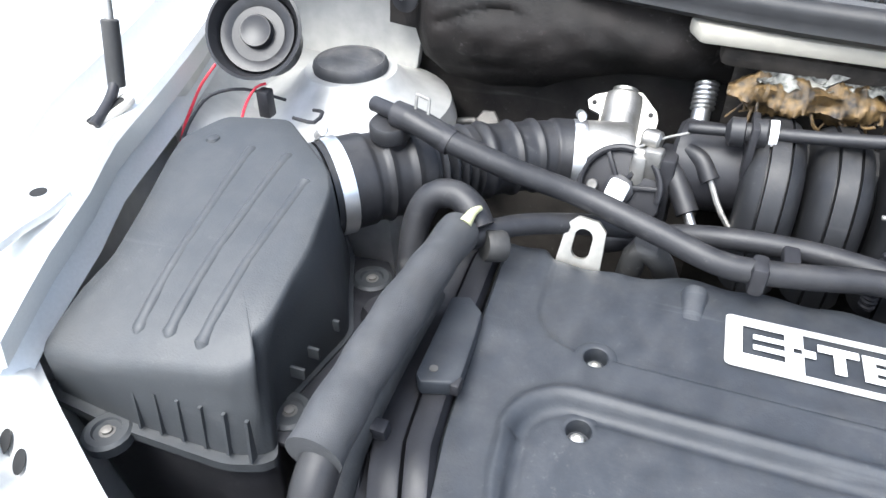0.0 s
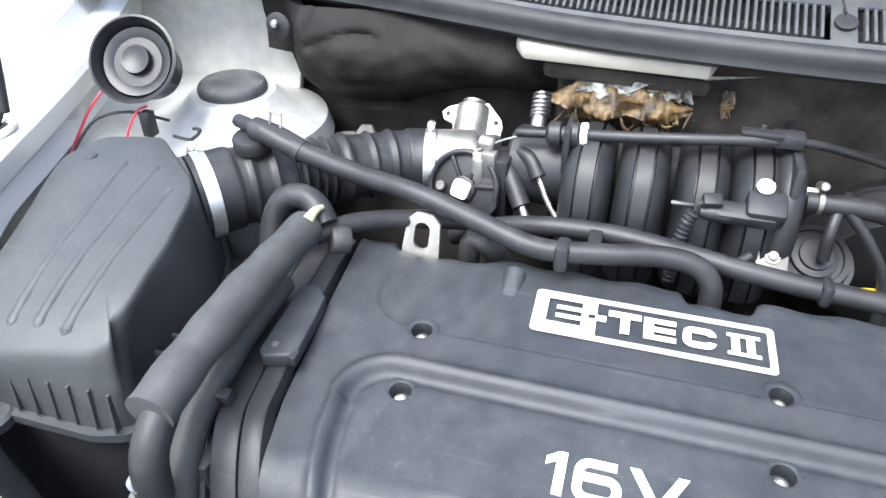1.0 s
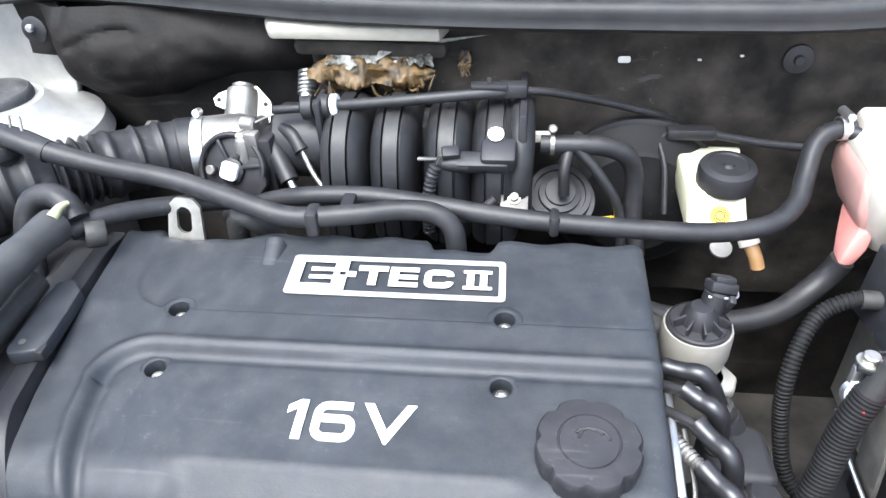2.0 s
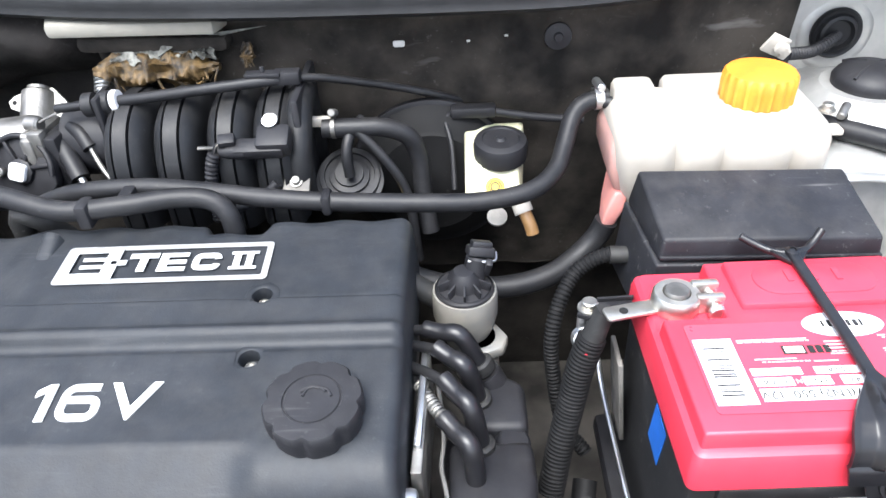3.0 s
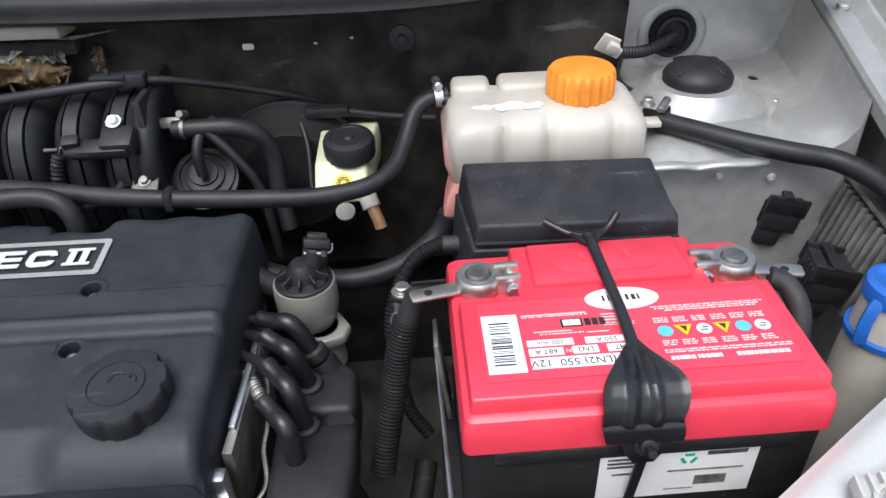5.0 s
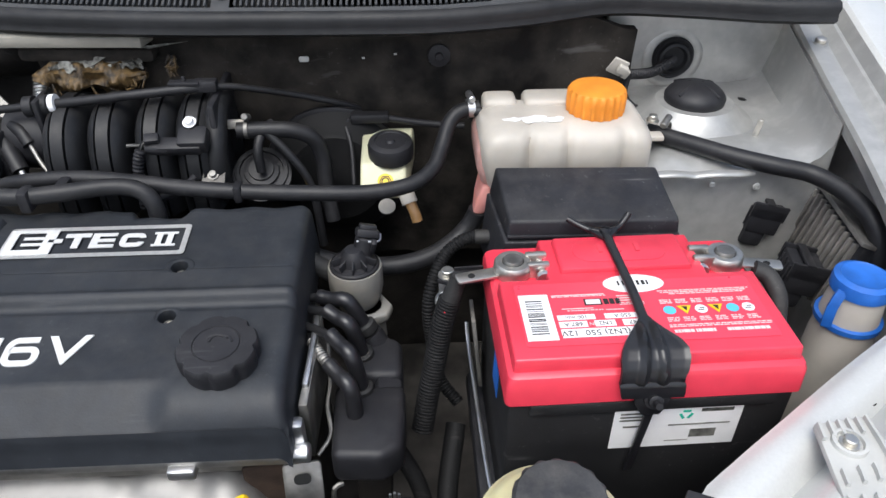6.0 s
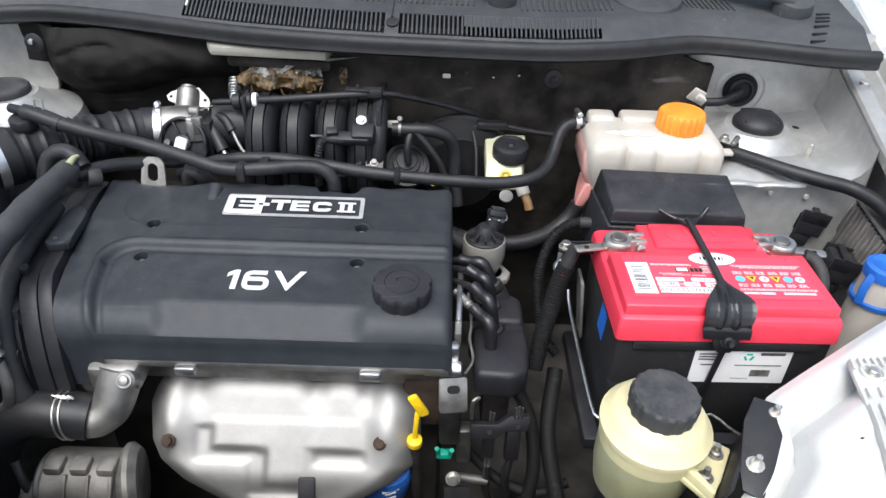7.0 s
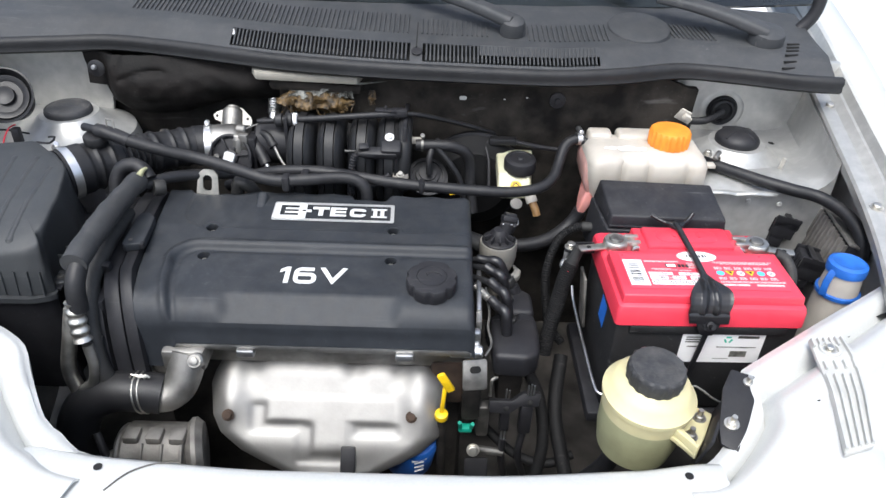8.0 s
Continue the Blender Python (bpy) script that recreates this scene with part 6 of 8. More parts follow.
# labels on the lid
top = 0.0290
lab = thing("battery_label", (0.67, -0.05, top), "printed red film label with white boxes on the battery", "label")
part("film", prism([(0.566 + px + 0.106, -0.051 + py) for px, py in rounded(0.204, 0.078, 0.003)], top - 0.0002, top + 0.0002), REDLABEL, lab)
Z = top + 0.0004


def patch(x0, x1, y0, y1, z=Z, t=0.0003):
    return box(((x0 + x1) / 2, (y0 + y1) / 2, z), (x1 - x0, y1 - y0, t))


part("barcode_ground", patch(0.5720, 0.5968, -0.0835, -0.0268), LABEL, lab, "white barcode field")
rnd = random.Random(9)
y = -0.0765
while y < -0.036:
    w = rnd.choice((0.0004, 0.0006, 0.0009, 0.0012))
    part("barcode_bar", patch(0.5765, 0.5905, y, y + w, Z + 0.0003), INK, lab)
    y += w + rnd.choice((0.0008, 0.0012, 0.0020))
FL = Euler((0, 0, radians(180))).to_matrix().to_4x4()
for x0, x1, y0, y1, words, size in ((0.600, 0.664, -0.0815, -0.0715, "47(LN2) 550  12V", 0.0088), (0.600, 0.623, -0.0695, -0.0625, "687 A", 0.0062), (0.629, 0.646, -0.0695, -0.0625, "LN2", 0.0062), (0.652, 0.668, -0.0695, -0.0625, "47", 0.0062),
                                 (0.600, 0.631, -0.0605, -0.0545, "100 min", 0.0056), (0.639, 0.668, -0.0605, -0.0545, "550 A", 0.0058)):
    part("text_field", patch(x0, x1, y0, y1), LABEL, lab, "white text field")
    part("print", text(words, size, ((x0 + x1) / 2, (y0 + y1) / 2, Z + 0.0003), FL, 0.0, 0.0, 0.0001), INK, lab)
part("print", text("EN", 0.005, (0.6275, -0.066, Z), FL, 0, 0, 0.0002), WHITEINK, lab)
# maker's mark as plain shapes
part("mark", join(patch(0.626, 0.641, -0.043, -0.035), patch(0.6425, 0.6465, -0.0425, -0.0355), patch(0.6475, 0.6515, -0.0425, -0.0355), patch(0.6525, 0.6565, -0.0425, -0.0355)), INK, lab, "dark maker mark of plain bars")
part("mark_field", patch(0.6275, 0.6395, -0.0418, -0.0362, Z + 0.0003), LABEL, lab)
for x0, x1, y0, y1 in ((0.600, 0.645, -0.0295, -0.0285), (0.655, 0.672, -0.036, -0.0350), (0.655, 0.672, -0.039, -0.0380), (0.655, 0.672, -0.033, -0.0320), (0.606, 0.632, -0.047, -0.0462), (0.642, 0.657, -0.050, -0.0492)):
    part("print_line", patch(x0, x1, y0, y1), WHITEINK, lab)


def text_row(x0, x1, y, h, seed, gap=0.0010):
    """A line of print too small to read: short bars of uneven length."""
    r = random.Random(seed)
    out, x = [], x0
    while x < x1 - 0.001:
        w = min(x1 - x, r.uniform(0.0012, 0.0055))
        out.append(patch(x, x + w, y, y + h))
        x += w + r.uniform(0.5, 1.2) * gap
    return join(*out)


for k, (x0, x1, y, h) in enumerate(((0.691, 0.770, -0.0290, 0.0010), (0.693, 0.768, -0.0312, 0.0010), (0.700, 0.764, -0.0334, 0.0010), (0.688, 0.772, -0.0728, 0.0009), (0.688, 0.772, -0.0748, 0.0009), (0.600, 0.646, -0.0312, 0.0008), (0.655, 0.676, -0.0420, 0.0008), (0.655, 0.676, -0.0440, 0.0008), (0.610, 0.640, -0.0495, 0.0008))):
    part("small_print", text_row(x0, x1, y, h, k), WHITEINK, lab)
for x0, x1 in ((0.690, 0.706), (0.7075, 0.7235), (0.733, 0.768)):
    part("print_bar", text_row(x0, x1, -0.0815, 0.0034, int(x0 * 1000), 0.0006), WHITEINK, lab)
for k in range(6):
    x = 0.694 + 0.01326 * k
    disc = lathe([(0.0052, 0), (0.0052, 0.0003)], (x, -0.0541, Z), (0, 0, 1), 24)
    if k in (1, 3):
        disc.free()
        part("sign_triangle", prism([(x - 0.0062, -0.0491), (x + 0.0062, -0.0491), (x, -0.0596)], Z, Z + 0.0003), YELLOW, lab, "yellow warning triangle")
        part("sign_mark", prism([(x - 0.0026, -0.0503), (x + 0.0022, -0.0508), (x + 0.0006, -0.0562)], Z + 0.0003, Z + 0.0006), INK, lab)
    else:
        part("sign_disc", disc, CYAN if k in (0, 4) else LABEL, lab, "round printed sign")
        if k in (2, 5):
            part("sign_mark", join(patch(x - 0.003, x + 0.002, -0.0560, -0.0548, Z + 0.0004), patch(x - 0.001, x + 0.003, -0.0535, -0.0523, Z + 0.0004)), GENALU, lab)
    for j, yy in enumerate((-0.0452, -0.0432, -0.0412, -0.0640, -0.0660, -0.0680)):
        part("small_print", text_row(x - 0.0050, x + 0.0050, yy, 0.0009, 20 + 7 * k + j), WHITEINK, lab)
oval = thing("oval_sticker", (0.674, -0.013, 0.029), "white oval sticker with a short barcode on the battery", "sticker")
part("paper", lathe([(0.0265, 0), (0.0265, 0.0004)], (0, 0, 0), (0, 0, 1), 40), LABEL, oval).data.transform(Matrix.Translation((0.674, -0.0165, top + 0.0002)) @ Matrix.Diagonal((1, 0.46, 1, 1)))
for k in range(7):
    part("barcode_bar", patch(0.660 + 0.0042 * k, 0.6615 + 0.0042 * k + 0.0006 * (k % 3), -0.019, -0.013, top + 0.0008), INK, oval)

# paper label on the battery's front
front = thing("front_label", (0.695, -0.109, -0.055), "creased white paper label on the black battery front", "label")
part("paper", box((0.6965, -0.1085, -0.0495), (0.107, 0.0006, 0.058)), LABEL, front)
for x0, x1, z0, z1 in ((0.648, 0.672, -0.036, -0.034), (0.648, 0.670, -0.040, -0.038), (0.648, 0.672, -0.044, -0.042), (0.652, 0.668, -0.052, -0.050), (0.690, 0.742, -0.052, -0.0505), (0.710, 0.732, -0.068, -0.058), (0.715, 0.742, -0.036, -0.032), (0.690, 0.71, -0.072, -0.071)):
    part("print_bar", box(((x0 + x1) / 2, -0.1091, (z0 + z1) / 2), (x1 - x0, 0.0003, z1 - z0)), FOIL, front, "grey print")
for k in range(3):
    a = radians(90 + 120 * k)
    part("recycling_arrow", box((0.703 + 0.0040 * math.cos(a), -0.1092, -0.0385 + 0.0040 * math.sin(a)), (0.0065, 0.0004, 0.0024), 0, (0, -math.degrees(a) + 90, 0)), GREEN, front, "green recycling arrow")
solid("blue_sticker", box((0.5543, -0.045, -0.045), (0.0006, 0.026, 0.040), 0, (8, 0, 0)), BLUE, "blue printed sticker on the side of the battery", "sticker")

# hold-down bracket over the battery
hold = thing("battery_hold_down", (0.668, -0.12, -0.01), "black painted steel battery hold-down bracket", "battery bracket")
part("rod", sweep([(0.6665, 0.052, 0.041), (0.668, 0.03, 0.0395), (0.670, 0.0, 0.0375), (0.672, -0.035, 0.036), (0.672, -0.066, 0.0355), (0.672, -0.080, 0.0355)], rounded(0.0085, 0.0045, 0.0018, 3), (0, 0, 1), 0.01), GLOSSBLK, hold)
part("fork", join(tube([(0.667, 0.050, 0.040), (0.655, 0.056, 0.038), (0.645, 0.062, 0.040), (0.634, 0.068, 0.044)], 0.0030, 10, 0.005), tube([(0.667, 0.050, 0.040), (0.680, 0.056, 0.039), (0.688, 0.062, 0.044), (0.693, 0.066, 0.050)], 0.0030, 10, 0.005), prism([(0.650, 0.058), (0.684, 0.058), (0.677, 0.048), (0.671, 0.040), (0.663, 0.040), (0.657, 0.048)], 0.0365, 0.0405, 0.0012)), GLOSSBLK, hold)
part("fork_boss", lathe([(0.0052, 0), (0.0052, 0.003), (0.0028, 0.004), (0.0026, 0.001), (0.0, 0.001)], (0.667, 0.050, 0.040), (0, 0, 1), 16), GLOSSBLK, hold)
# a pressed plate that widens from the bar, bends over the lid's edge and ends in a flat foot: rows of (y, z, left, right)
SPAN = [(-0.066, 0.0362, 0.6695, 0.6745), (-0.076, 0.0360, 0.6640, 0.6790), (-0.086, 0.0355, 0.6560, 0.6870), (-0.096, 0.0348, 0.6495, 0.6950), (-0.104, 0.0335, 0.6450, 0.6985), (-0.110, 0.0300, 0.6430, 0.6985), (-0.1145, 0.0240, 0.6430, 0.6970), (-0.1165, 0.0170, 0.6425, 0.6945),
        (-0.1172, 0.0125, 0.6425, 0.6945), (-0.1190, 0.0100, 0.6430, 0.6955), (-0.1200, 0.0030, 0.6445, 0.6960), (-0.1202, -0.0010, 0.6455, 0.6955)]
rows = []
for i in range(45):
    f = i / 44 * (len(SPAN) - 1)
    cy, cz, xl, xr2 = [float(np.interp(f, range(len(SPAN)), [r[k] for r in SPAN])) for k in range(4)]
    s_ = i / 44
    mid = 0.672 - 0.004 * s_
    row = []
    for k in range(33):
        u = k / 32
        x = xl + (xr2 - xl) * u
        ridge = 0.0040 * (math.exp(-((x - mid + 0.0050 + 0.006 * s_) / 0.0024) ** 2) + math.exp(-((x - mid - 0.0045 - 0.005 * s_) / 0.0024) ** 2)) * step01(0.06, 0.2, s_) * step01(0.76, 0.70, s_)
        lip = 0.0014 * (math.exp(-(u / 0.05) ** 2) + math.exp(-((1 - u) / 0.05) ** 2)) * step01(0.1, 0.25, s_) * step01(0.74, 0.66, s_)
        lean = step01(0.35, 0.62, s_)
        row.append((x, cy - (ridge + lip) * lean, cz + (ridge + lip) * (1 - 0.75 * lean)))
    rows.append(row)
part("plate", sheet(rows, 0.0022), GLOSSBLK, hold, sharp=60)
part("foot_tab", prism([(-0.016, 0.006), (0.016, 0.006), (0.012, -0.006), (0.007, -0.013), (-0.007, -0.013), (-0.012, -0.006)], -0.0012, 0.0012, 0.0008, m=Matrix.Translation((0.671, -0.1205, -0.006)) @ Euler((radians(78), 0, 0)).to_matrix().to_4x4()), GLOSSBLK, hold)
part("bolt", join(hexbolt((0.672, -0.1215, -0.003), (0, -0.9, 0.35), 0.0056, 0.006), rod((0.672, -0.125, -0.002), (0.672, -0.134, 0.002), 0.003, 10)), BLACK, hold, "dark nut and stud")
part("tail", box((0.670, -0.1165, -0.056), (0.007, 0.003, 0.085), 0.001, (0, 6, 0)), GLOSSBLK, hold)

hold.matrix_basis = Matrix.Translation((0, 0.003, -0.0015)) @ hold.matrix_basis

# the battery stands slightly askew in its tray
ASKEW = Matrix.Translation((0.5545, -0.1125, 0)) @ Matrix.Rotation(radians(1.0), 4, "Z") @ Matrix.Diagonal((1.025, 1, 1, 1)) @ Matrix.Translation((-0.552, 0.1125, 0))
for ob in list(scene.objects):
    if ob.parent is None and ob.name.split(".")[0] in ("car_battery", "battery_terminal", "battery_label", "oval_sticker", "front_label", "blue_sticker"):
        ob.matrix_basis = ASKEW @ ob.matrix_basis

# battery tray
tray = thing("battery_tray", (0.66, 0.0, -0.19), "black battery tray with a bright steel edge rod", "battery tray")
part("tray", box((0.67, -0.02, -0.178), (0.26, 0.20, 0.02), 0.006), BLACK, tray)
part("edge_rod", tube([(0.540, 0.085, -0.10), (0.541, 0.06, -0.115), (0.545, -0.04, -0.128), (0.548, -0.10, -0.133), (0.553, -0.115, -0.134), (0.575, -0.122, -0.134)], 0.0022, 8, 0.006), BRIGHT, tray, "bent bright steel rod")
part("side_plate", box((0.545, 0.030, -0.080), (0.004, 0.035, 0.090), 0.001, (0, -6, 0)), GENALU, tray, "dull steel side plate")

# fuse box
fuse = thing("fuse_box", (0.665, 0.12, -0.03), "black plastic fuse box with a sloping lid", "fuse box")
part("lid", loft([[(0.578, 0.080, 0.012), (0.751, 0.076, 0.012), (0.750, 0.155, 0.018), (0.568, 0.162, 0.018)], [(0.580, 0.082, 0.033), (0.749, 0.078, 0.033), (0.742, 0.150, 0.053), (0.573, 0.157, 0.053)]], 0.003), FUSEPL, fuse)
part("lip", box((0.6645, 0.0782, 0.0165), (0.172, 0.004, 0.0028), 0.0006, (0, 0, -1.3)), FUSEPL, fuse)
part("base", loft([[(0.568, 0.084, -0.05), (0.748, 0.080, -0.05), (0.748, 0.152, -0.05), (0.560, 0.160, -0.05)], [(0.576, 0.0775, 0.011), (0.753, 0.0735, 0.011), (0.752, 0.157, 0.017), (0.566, 0.164, 0.017)]], 0.002), FUSEPL, fuse)
part("latch", box((0.755, 0.115, 0.012), (0.008, 0.022, 0.014), 0.002), BLACK, fuse)

# expansion tank
tank = thing("expansion_tank", (0.65, 0.22, -0.04), "milky plastic coolant expansion tank with an orange cap", "coolant tank")


def tank_loop(z, x0, x1, y0, y1, g):
    """One level of the tank; g: how deep its upright grooves are."""
    pts = []
    n = 44
    for i in range(n + 1):
        x = x0 + (x1 - x0) * i / n
        dent = sum(g * math.exp(-((x - c) / 0.0045) ** 2) for c in (0.614, 0.657, 0.719))
        corner = 0.016 * (1 - math.sqrt(max(0, 1 - max(0, 1 - (x - x0) / 0.016) ** 2))) + 0.016 * (1 - math.sqrt(max(0, 1 - max(0, 1 - (x1 - x) / 0.016) ** 2)))
        pts.append((x, y0 + dent + corner, z))
    for i in range(n + 1):
        x = x1 + (x0 - x1) * i / n
        corner = 0.016 * (1 - math.sqrt(max(0, 1 - max(0, 1 - (x - x0) / 0.016) ** 2))) + 0.016 * (1 - math.sqrt(max(0, 1 - max(0, 1 - (x1 - x) / 0.016) ** 2)))
        dent = sum(g * math.exp(-((x - c) / 0.0045) ** 2) for c in (0.613, 0.672))
        pts.append((x, y1 - corner - dent, z))
    return pts


levels = [(-0.02, 0.580, 0.750, 0.200, 0.272, 0.008), (0.004, 0.569, 0.752, 0.192, 0.280, 0.008), (0.03, 0.564, 0.753, 0.184, 0.284, 0.008), (0.058, 0.561, 0.752, 0.183, 0.286, 0.008), (0.068, 0.566, 0.748, 0.187, 0.284, 0.008), (0.0745, 0.574, 0.742, 0.197, 0.278, 0.007), (0.0775, 0.584, 0.735, 0.210, 0.270, 0.004)]
part("tank", loft([tank_loop(*l) for l in levels]), MILK, tank, "milky translucent tank", 60)
part("side_chamber", loft([[(0.566, 0.204, 0.001), (0.578, 0.202, 0.001), (0.578, 0.262, 0.001), (0.566, 0.262, 0.001)], [(0.5585, 0.200, 0.024), (0.575, 0.196, 0.024), (0.575, 0.280, 0.024), (0.5585, 0.280, 0.024)], [(0.5575, 0.202, 0.048), (0.575, 0.198, 0.048), (0.575, 0.281, 0.048), (0.5575, 0.281, 0.048)], [(0.563, 0.210, 0.060), (0.575, 0.206, 0.060), (0.575, 0.274, 0.060), (0.563, 0.274, 0.060)]], 0.005), PALEPINK, tank, "faintly pink stained side wall")
part("bottom_neck", loft([[(0.5545, 0.194, -0.032), (0.5675, 0.194, -0.032), (0.5675, 0.210, -0.032), (0.5545, 0.210, -0.032)], [(0.558, 0.194, -0.014), (0.575, 0.194, -0.014), (0.575, 0.226, -0.014), (0.558, 0.226, -0.014)], [(0.566, 0.200, 0.003), (0.580, 0.200, 0.003), (0.580, 0.250, 0.003), (0.566, 0.250, 0.003)]], 0.003), PINK, tank, "coolant stained pink neck")
part("top_ridge", loft([lid_loop(0.569, 0.6085, 0.254, 0.287, 0.060, 0.008), lid_loop(0.569, 0.6085, 0.254, 0.287, 0.077, 0.008), lid_loop(0.571, 0.6065, 0.257, 0.285, 0.0815, 0.007), lid_loop(0.576, 0.602, 0.262, 0.281, 0.083, 0.005)]), MILK, tank, sharp=60)
part("top_ridge", loft([lid_loop(0.616, 0.690, 0.250, 0.287, 0.060, 0.008), lid_loop(0.616, 0.690, 0.250, 0.287, 0.078, 0.008), lid_loop(0.618, 0.688, 0.253, 0.285, 0.0825, 0.007), lid_loop(0.623, 0.683, 0.258, 0.281, 0.084, 0.005)]), MILK, tank, sharp=60)
part("collar", lathe([(0.048, -0.012), (0.044, 0.0), (0.037, 0.004), (0.024, 0.005)], (0.695, 0.238, 0.072), (0, 0, 1), 40), MILK, tank)
part("filler_neck", lathe([(0.024, 0), (0.024, 0.02)], (0.695, 0.238, 0.072), (0, 0, 1), 30), MILK, tank)


def knurl(a, i):
    return 1 + (0.030 * max(-1, min(1, 2.5 * math.cos(20 * a))) if 1 <= i <= 3 else 0)


part("cap", lathe([(0.0300, 0), (0.0318, 0.002), (0.0322, 0.018), (0.0316, 0.0250), (0.0300, 0.0278), (0.0250, 0.0292), (0.0, 0.0298)], (0.694, 0.238, 0.076), (0, 0, 1), 160, knurl), ORANGE, tank, "ribbed orange screw cap")
part("nozzle", rod((0.752, 0.245, 0.044), (0.775, 0.250, 0.042), 0.009, 16), MILK, tank)
part("vent_nozzle", rod((0.552, 0.270, 0.066), (0.575, 0.262, 0.064), 0.0065, 14), BLACK, tank)
rnd = random.Random(3)
for k in range(9):
    cx, cy = 0.588 + 0.045 * rnd.random() + (0.02 if k > 6 else 0), 0.210 + 0.012 * rnd.random()
    pts = [(cx + rnd.uniform(0.005, 0.013) * math.cos(a), cy + rnd.uniform(0.002, 0.006) * math.sin(a)) for a in [6.283 * j / 9 for j in range(9)]]
    part("label_remnant", prism(pts, 0.0774 + 0.0001 * k, 0.0781 + 0.0001 * k), LABEL, tank, "torn white paper remnant")
part("mount_lug", box((0.762, 0.222, 0.050), (0.02, 0.016, 0.006), 0.002), MILK, tank)
part("mount_bolt", hexbolt((0.762, 0.236, 0.062), (0, 0, 1), 0.005, 0.008), ZINC, tank, "zinc bolt")
ret = thing("return_hose", (0.88, 0.2, 0.0), "thick black rubber return hose from tank to wing", "hose")
part("hose", tube([(0.763, 0.248, 0.043), (0.790, 0.224, 0.044), (0.836, 0.188, 0.043), (0.880, 0.166, 0.040), (0.918, 0.152, 0.036), (0.941, 0.120, 0.031), (0.952, 0.082, 0.020), (0.957, 0.062, -0.006), (0.955, 0.05, -0.07)], 0.0099, 20, 0.007), RUBBER, ret)
part("spring_clip", clampring((0.782, 0.242, 0.044), (0.8, -0.6, 0), 0.0120, 0.006, (0, -0.3, 1)), STEEL, ret, "steel spring clip")

# brake fluid reservoir
brk = thing("brake_fluid_reservoir", (0.455, 0.27, -0.03), "cream brake fluid reservoir with a round black cap", "brake reservoir")
part("tank", loft([[(0.426, 0.216, -0.030), (0.474, 0.218, -0.030), (0.486, 0.31, -0.030), (0.424, 0.31, -0.030)], [(0.421, 0.213, -0.024), (0.477, 0.215, -0.024), (0.488, 0.325, -0.010), (0.421, 0.325, -0.010)], [(0.422, 0.240, 0.006), (0.474, 0.242, 0.006), (0.486, 0.325, 0.010), (0.422, 0.325, 0.010)]], 0.004), BRKMILK, brk)
part("cap", lathe([(0.024, 0), (0.0265, 0.002), (0.027, 0.018), (0.0255, 0.022), (0.019, 0.024), (0.018, 0.0225), (0.006, 0.0225), (0.004, 0.025), (0.0, 0.0255)], (0.458, 0.258, 0.004), (0, -0.1, 1), 48, lambda a, i: 1 + (0.012 * math.cos(24 * a) if 1 <= i <= 2 else 0)), BLACK, brk, "ridged black screw cap")
part("sticker", lathe([(0.0095, 0), (0.0095, 0.0005)], (0.451, 0.2255, -0.0105), (0, -0.72, 0.69), 28), YELLOW, brk, "round yellow symbol sticker")
part("symbol", join(lathe([(0.0034, 0), (0.0048, 0), (0.0048, 0.0004), (0.0034, 0.0004), (0.0034, 0)], (0.451, 0.2251, -0.0101), (0, -0.72, 0.69), 24), lathe([(0.0062, 0), (0.0074, 0), (0.0074, 0.0004), (0.0062, 0.0004), (0.0062, 0)], (0.451, 0.2251, -0.0101), (0, -0.72, 0.69), 6)), INK, brk)
part("level_plug", box((0.432, 0.314, 0.030), (0.048, 0.016, 0.012), 0.003), BLACK, brk, "black level switch plug")
part("plug_wire", tube([(0.412, 0.314, 0.030), (0.402, 0.312, 0.022), (0.408, 0.295, 0.0), (0.41, 0.27, -0.04)], 0.003, 8), BLACK, brk)
part("plug_wire", tube([(0.450, 0.316, 0.028), (0.50, 0.318, 0.018), (0.55, 0.32, 0.012)], 0.0045, 10), BLACK, brk)
part("bracket", lathe([(0.010, 0), (0.010, 0.003)], (0.452, 0.206, -0.034), (0, -0.5, 0.86), 20), GENALU, brk, "round grey plate")
part("tail_pipe", tube([(0.476, 0.214, -0.026), (0.484, 0.203, -0.040), (0.487, 0.199, -0.050)], 0.0065, 14, 0.005), AMBER, brk, "amber plastic pipe")
part("clear_collar", rod((0.472, 0.222, -0.016), (0.479, 0.210, -0.032), 0.0095, 14), WASHER, brk)

brk.matrix_basis = Matrix.Translation((0.003, 0.004, 0.006)) @ brk.matrix_basis

# EGR valve
egr = thing("recirculation_valve", (0.425, 0.115, -0.11), "cast metal exhaust recirculation valve with a black top", "valve")
part("can", lathe([(0.020, -0.062), (0.024, -0.050), (0.0275, -0.040), (0.0285, -0.034), (0.0295, -0.030), (0.0295, -0.008), (0.0285, -0.004), (0.0265, -0.004)], (0.424, 0.115, -0.035), (0, 0, 1), 36), EGRCAN, egr, "cast metal can")
part("top", lathe([(0.0268, -0.004), (0.0268, 0.0015), (0.0255, 0.003), (0.0250, 0.0015), (0.0240, 0.0015), (0.0232, 0.003), (0.016, 0.004), (0.014, 0.014), (0.009, 0.020), (0.0, 0.021)], (0.424, 0.115, -0.038), (0, 0, 1), 32), BLACK, egr, "black plastic top")
for k in range(5):
    a = radians(200 + 35 * k)
    part("fin", box((0.424 + 0.013 * math.cos(a), 0.115 + 0.013 * math.sin(a), -0.030), (0.022, 0.0020, 0.012), 0.0006, (0, 14, math.degrees(a))), BLACK, egr)
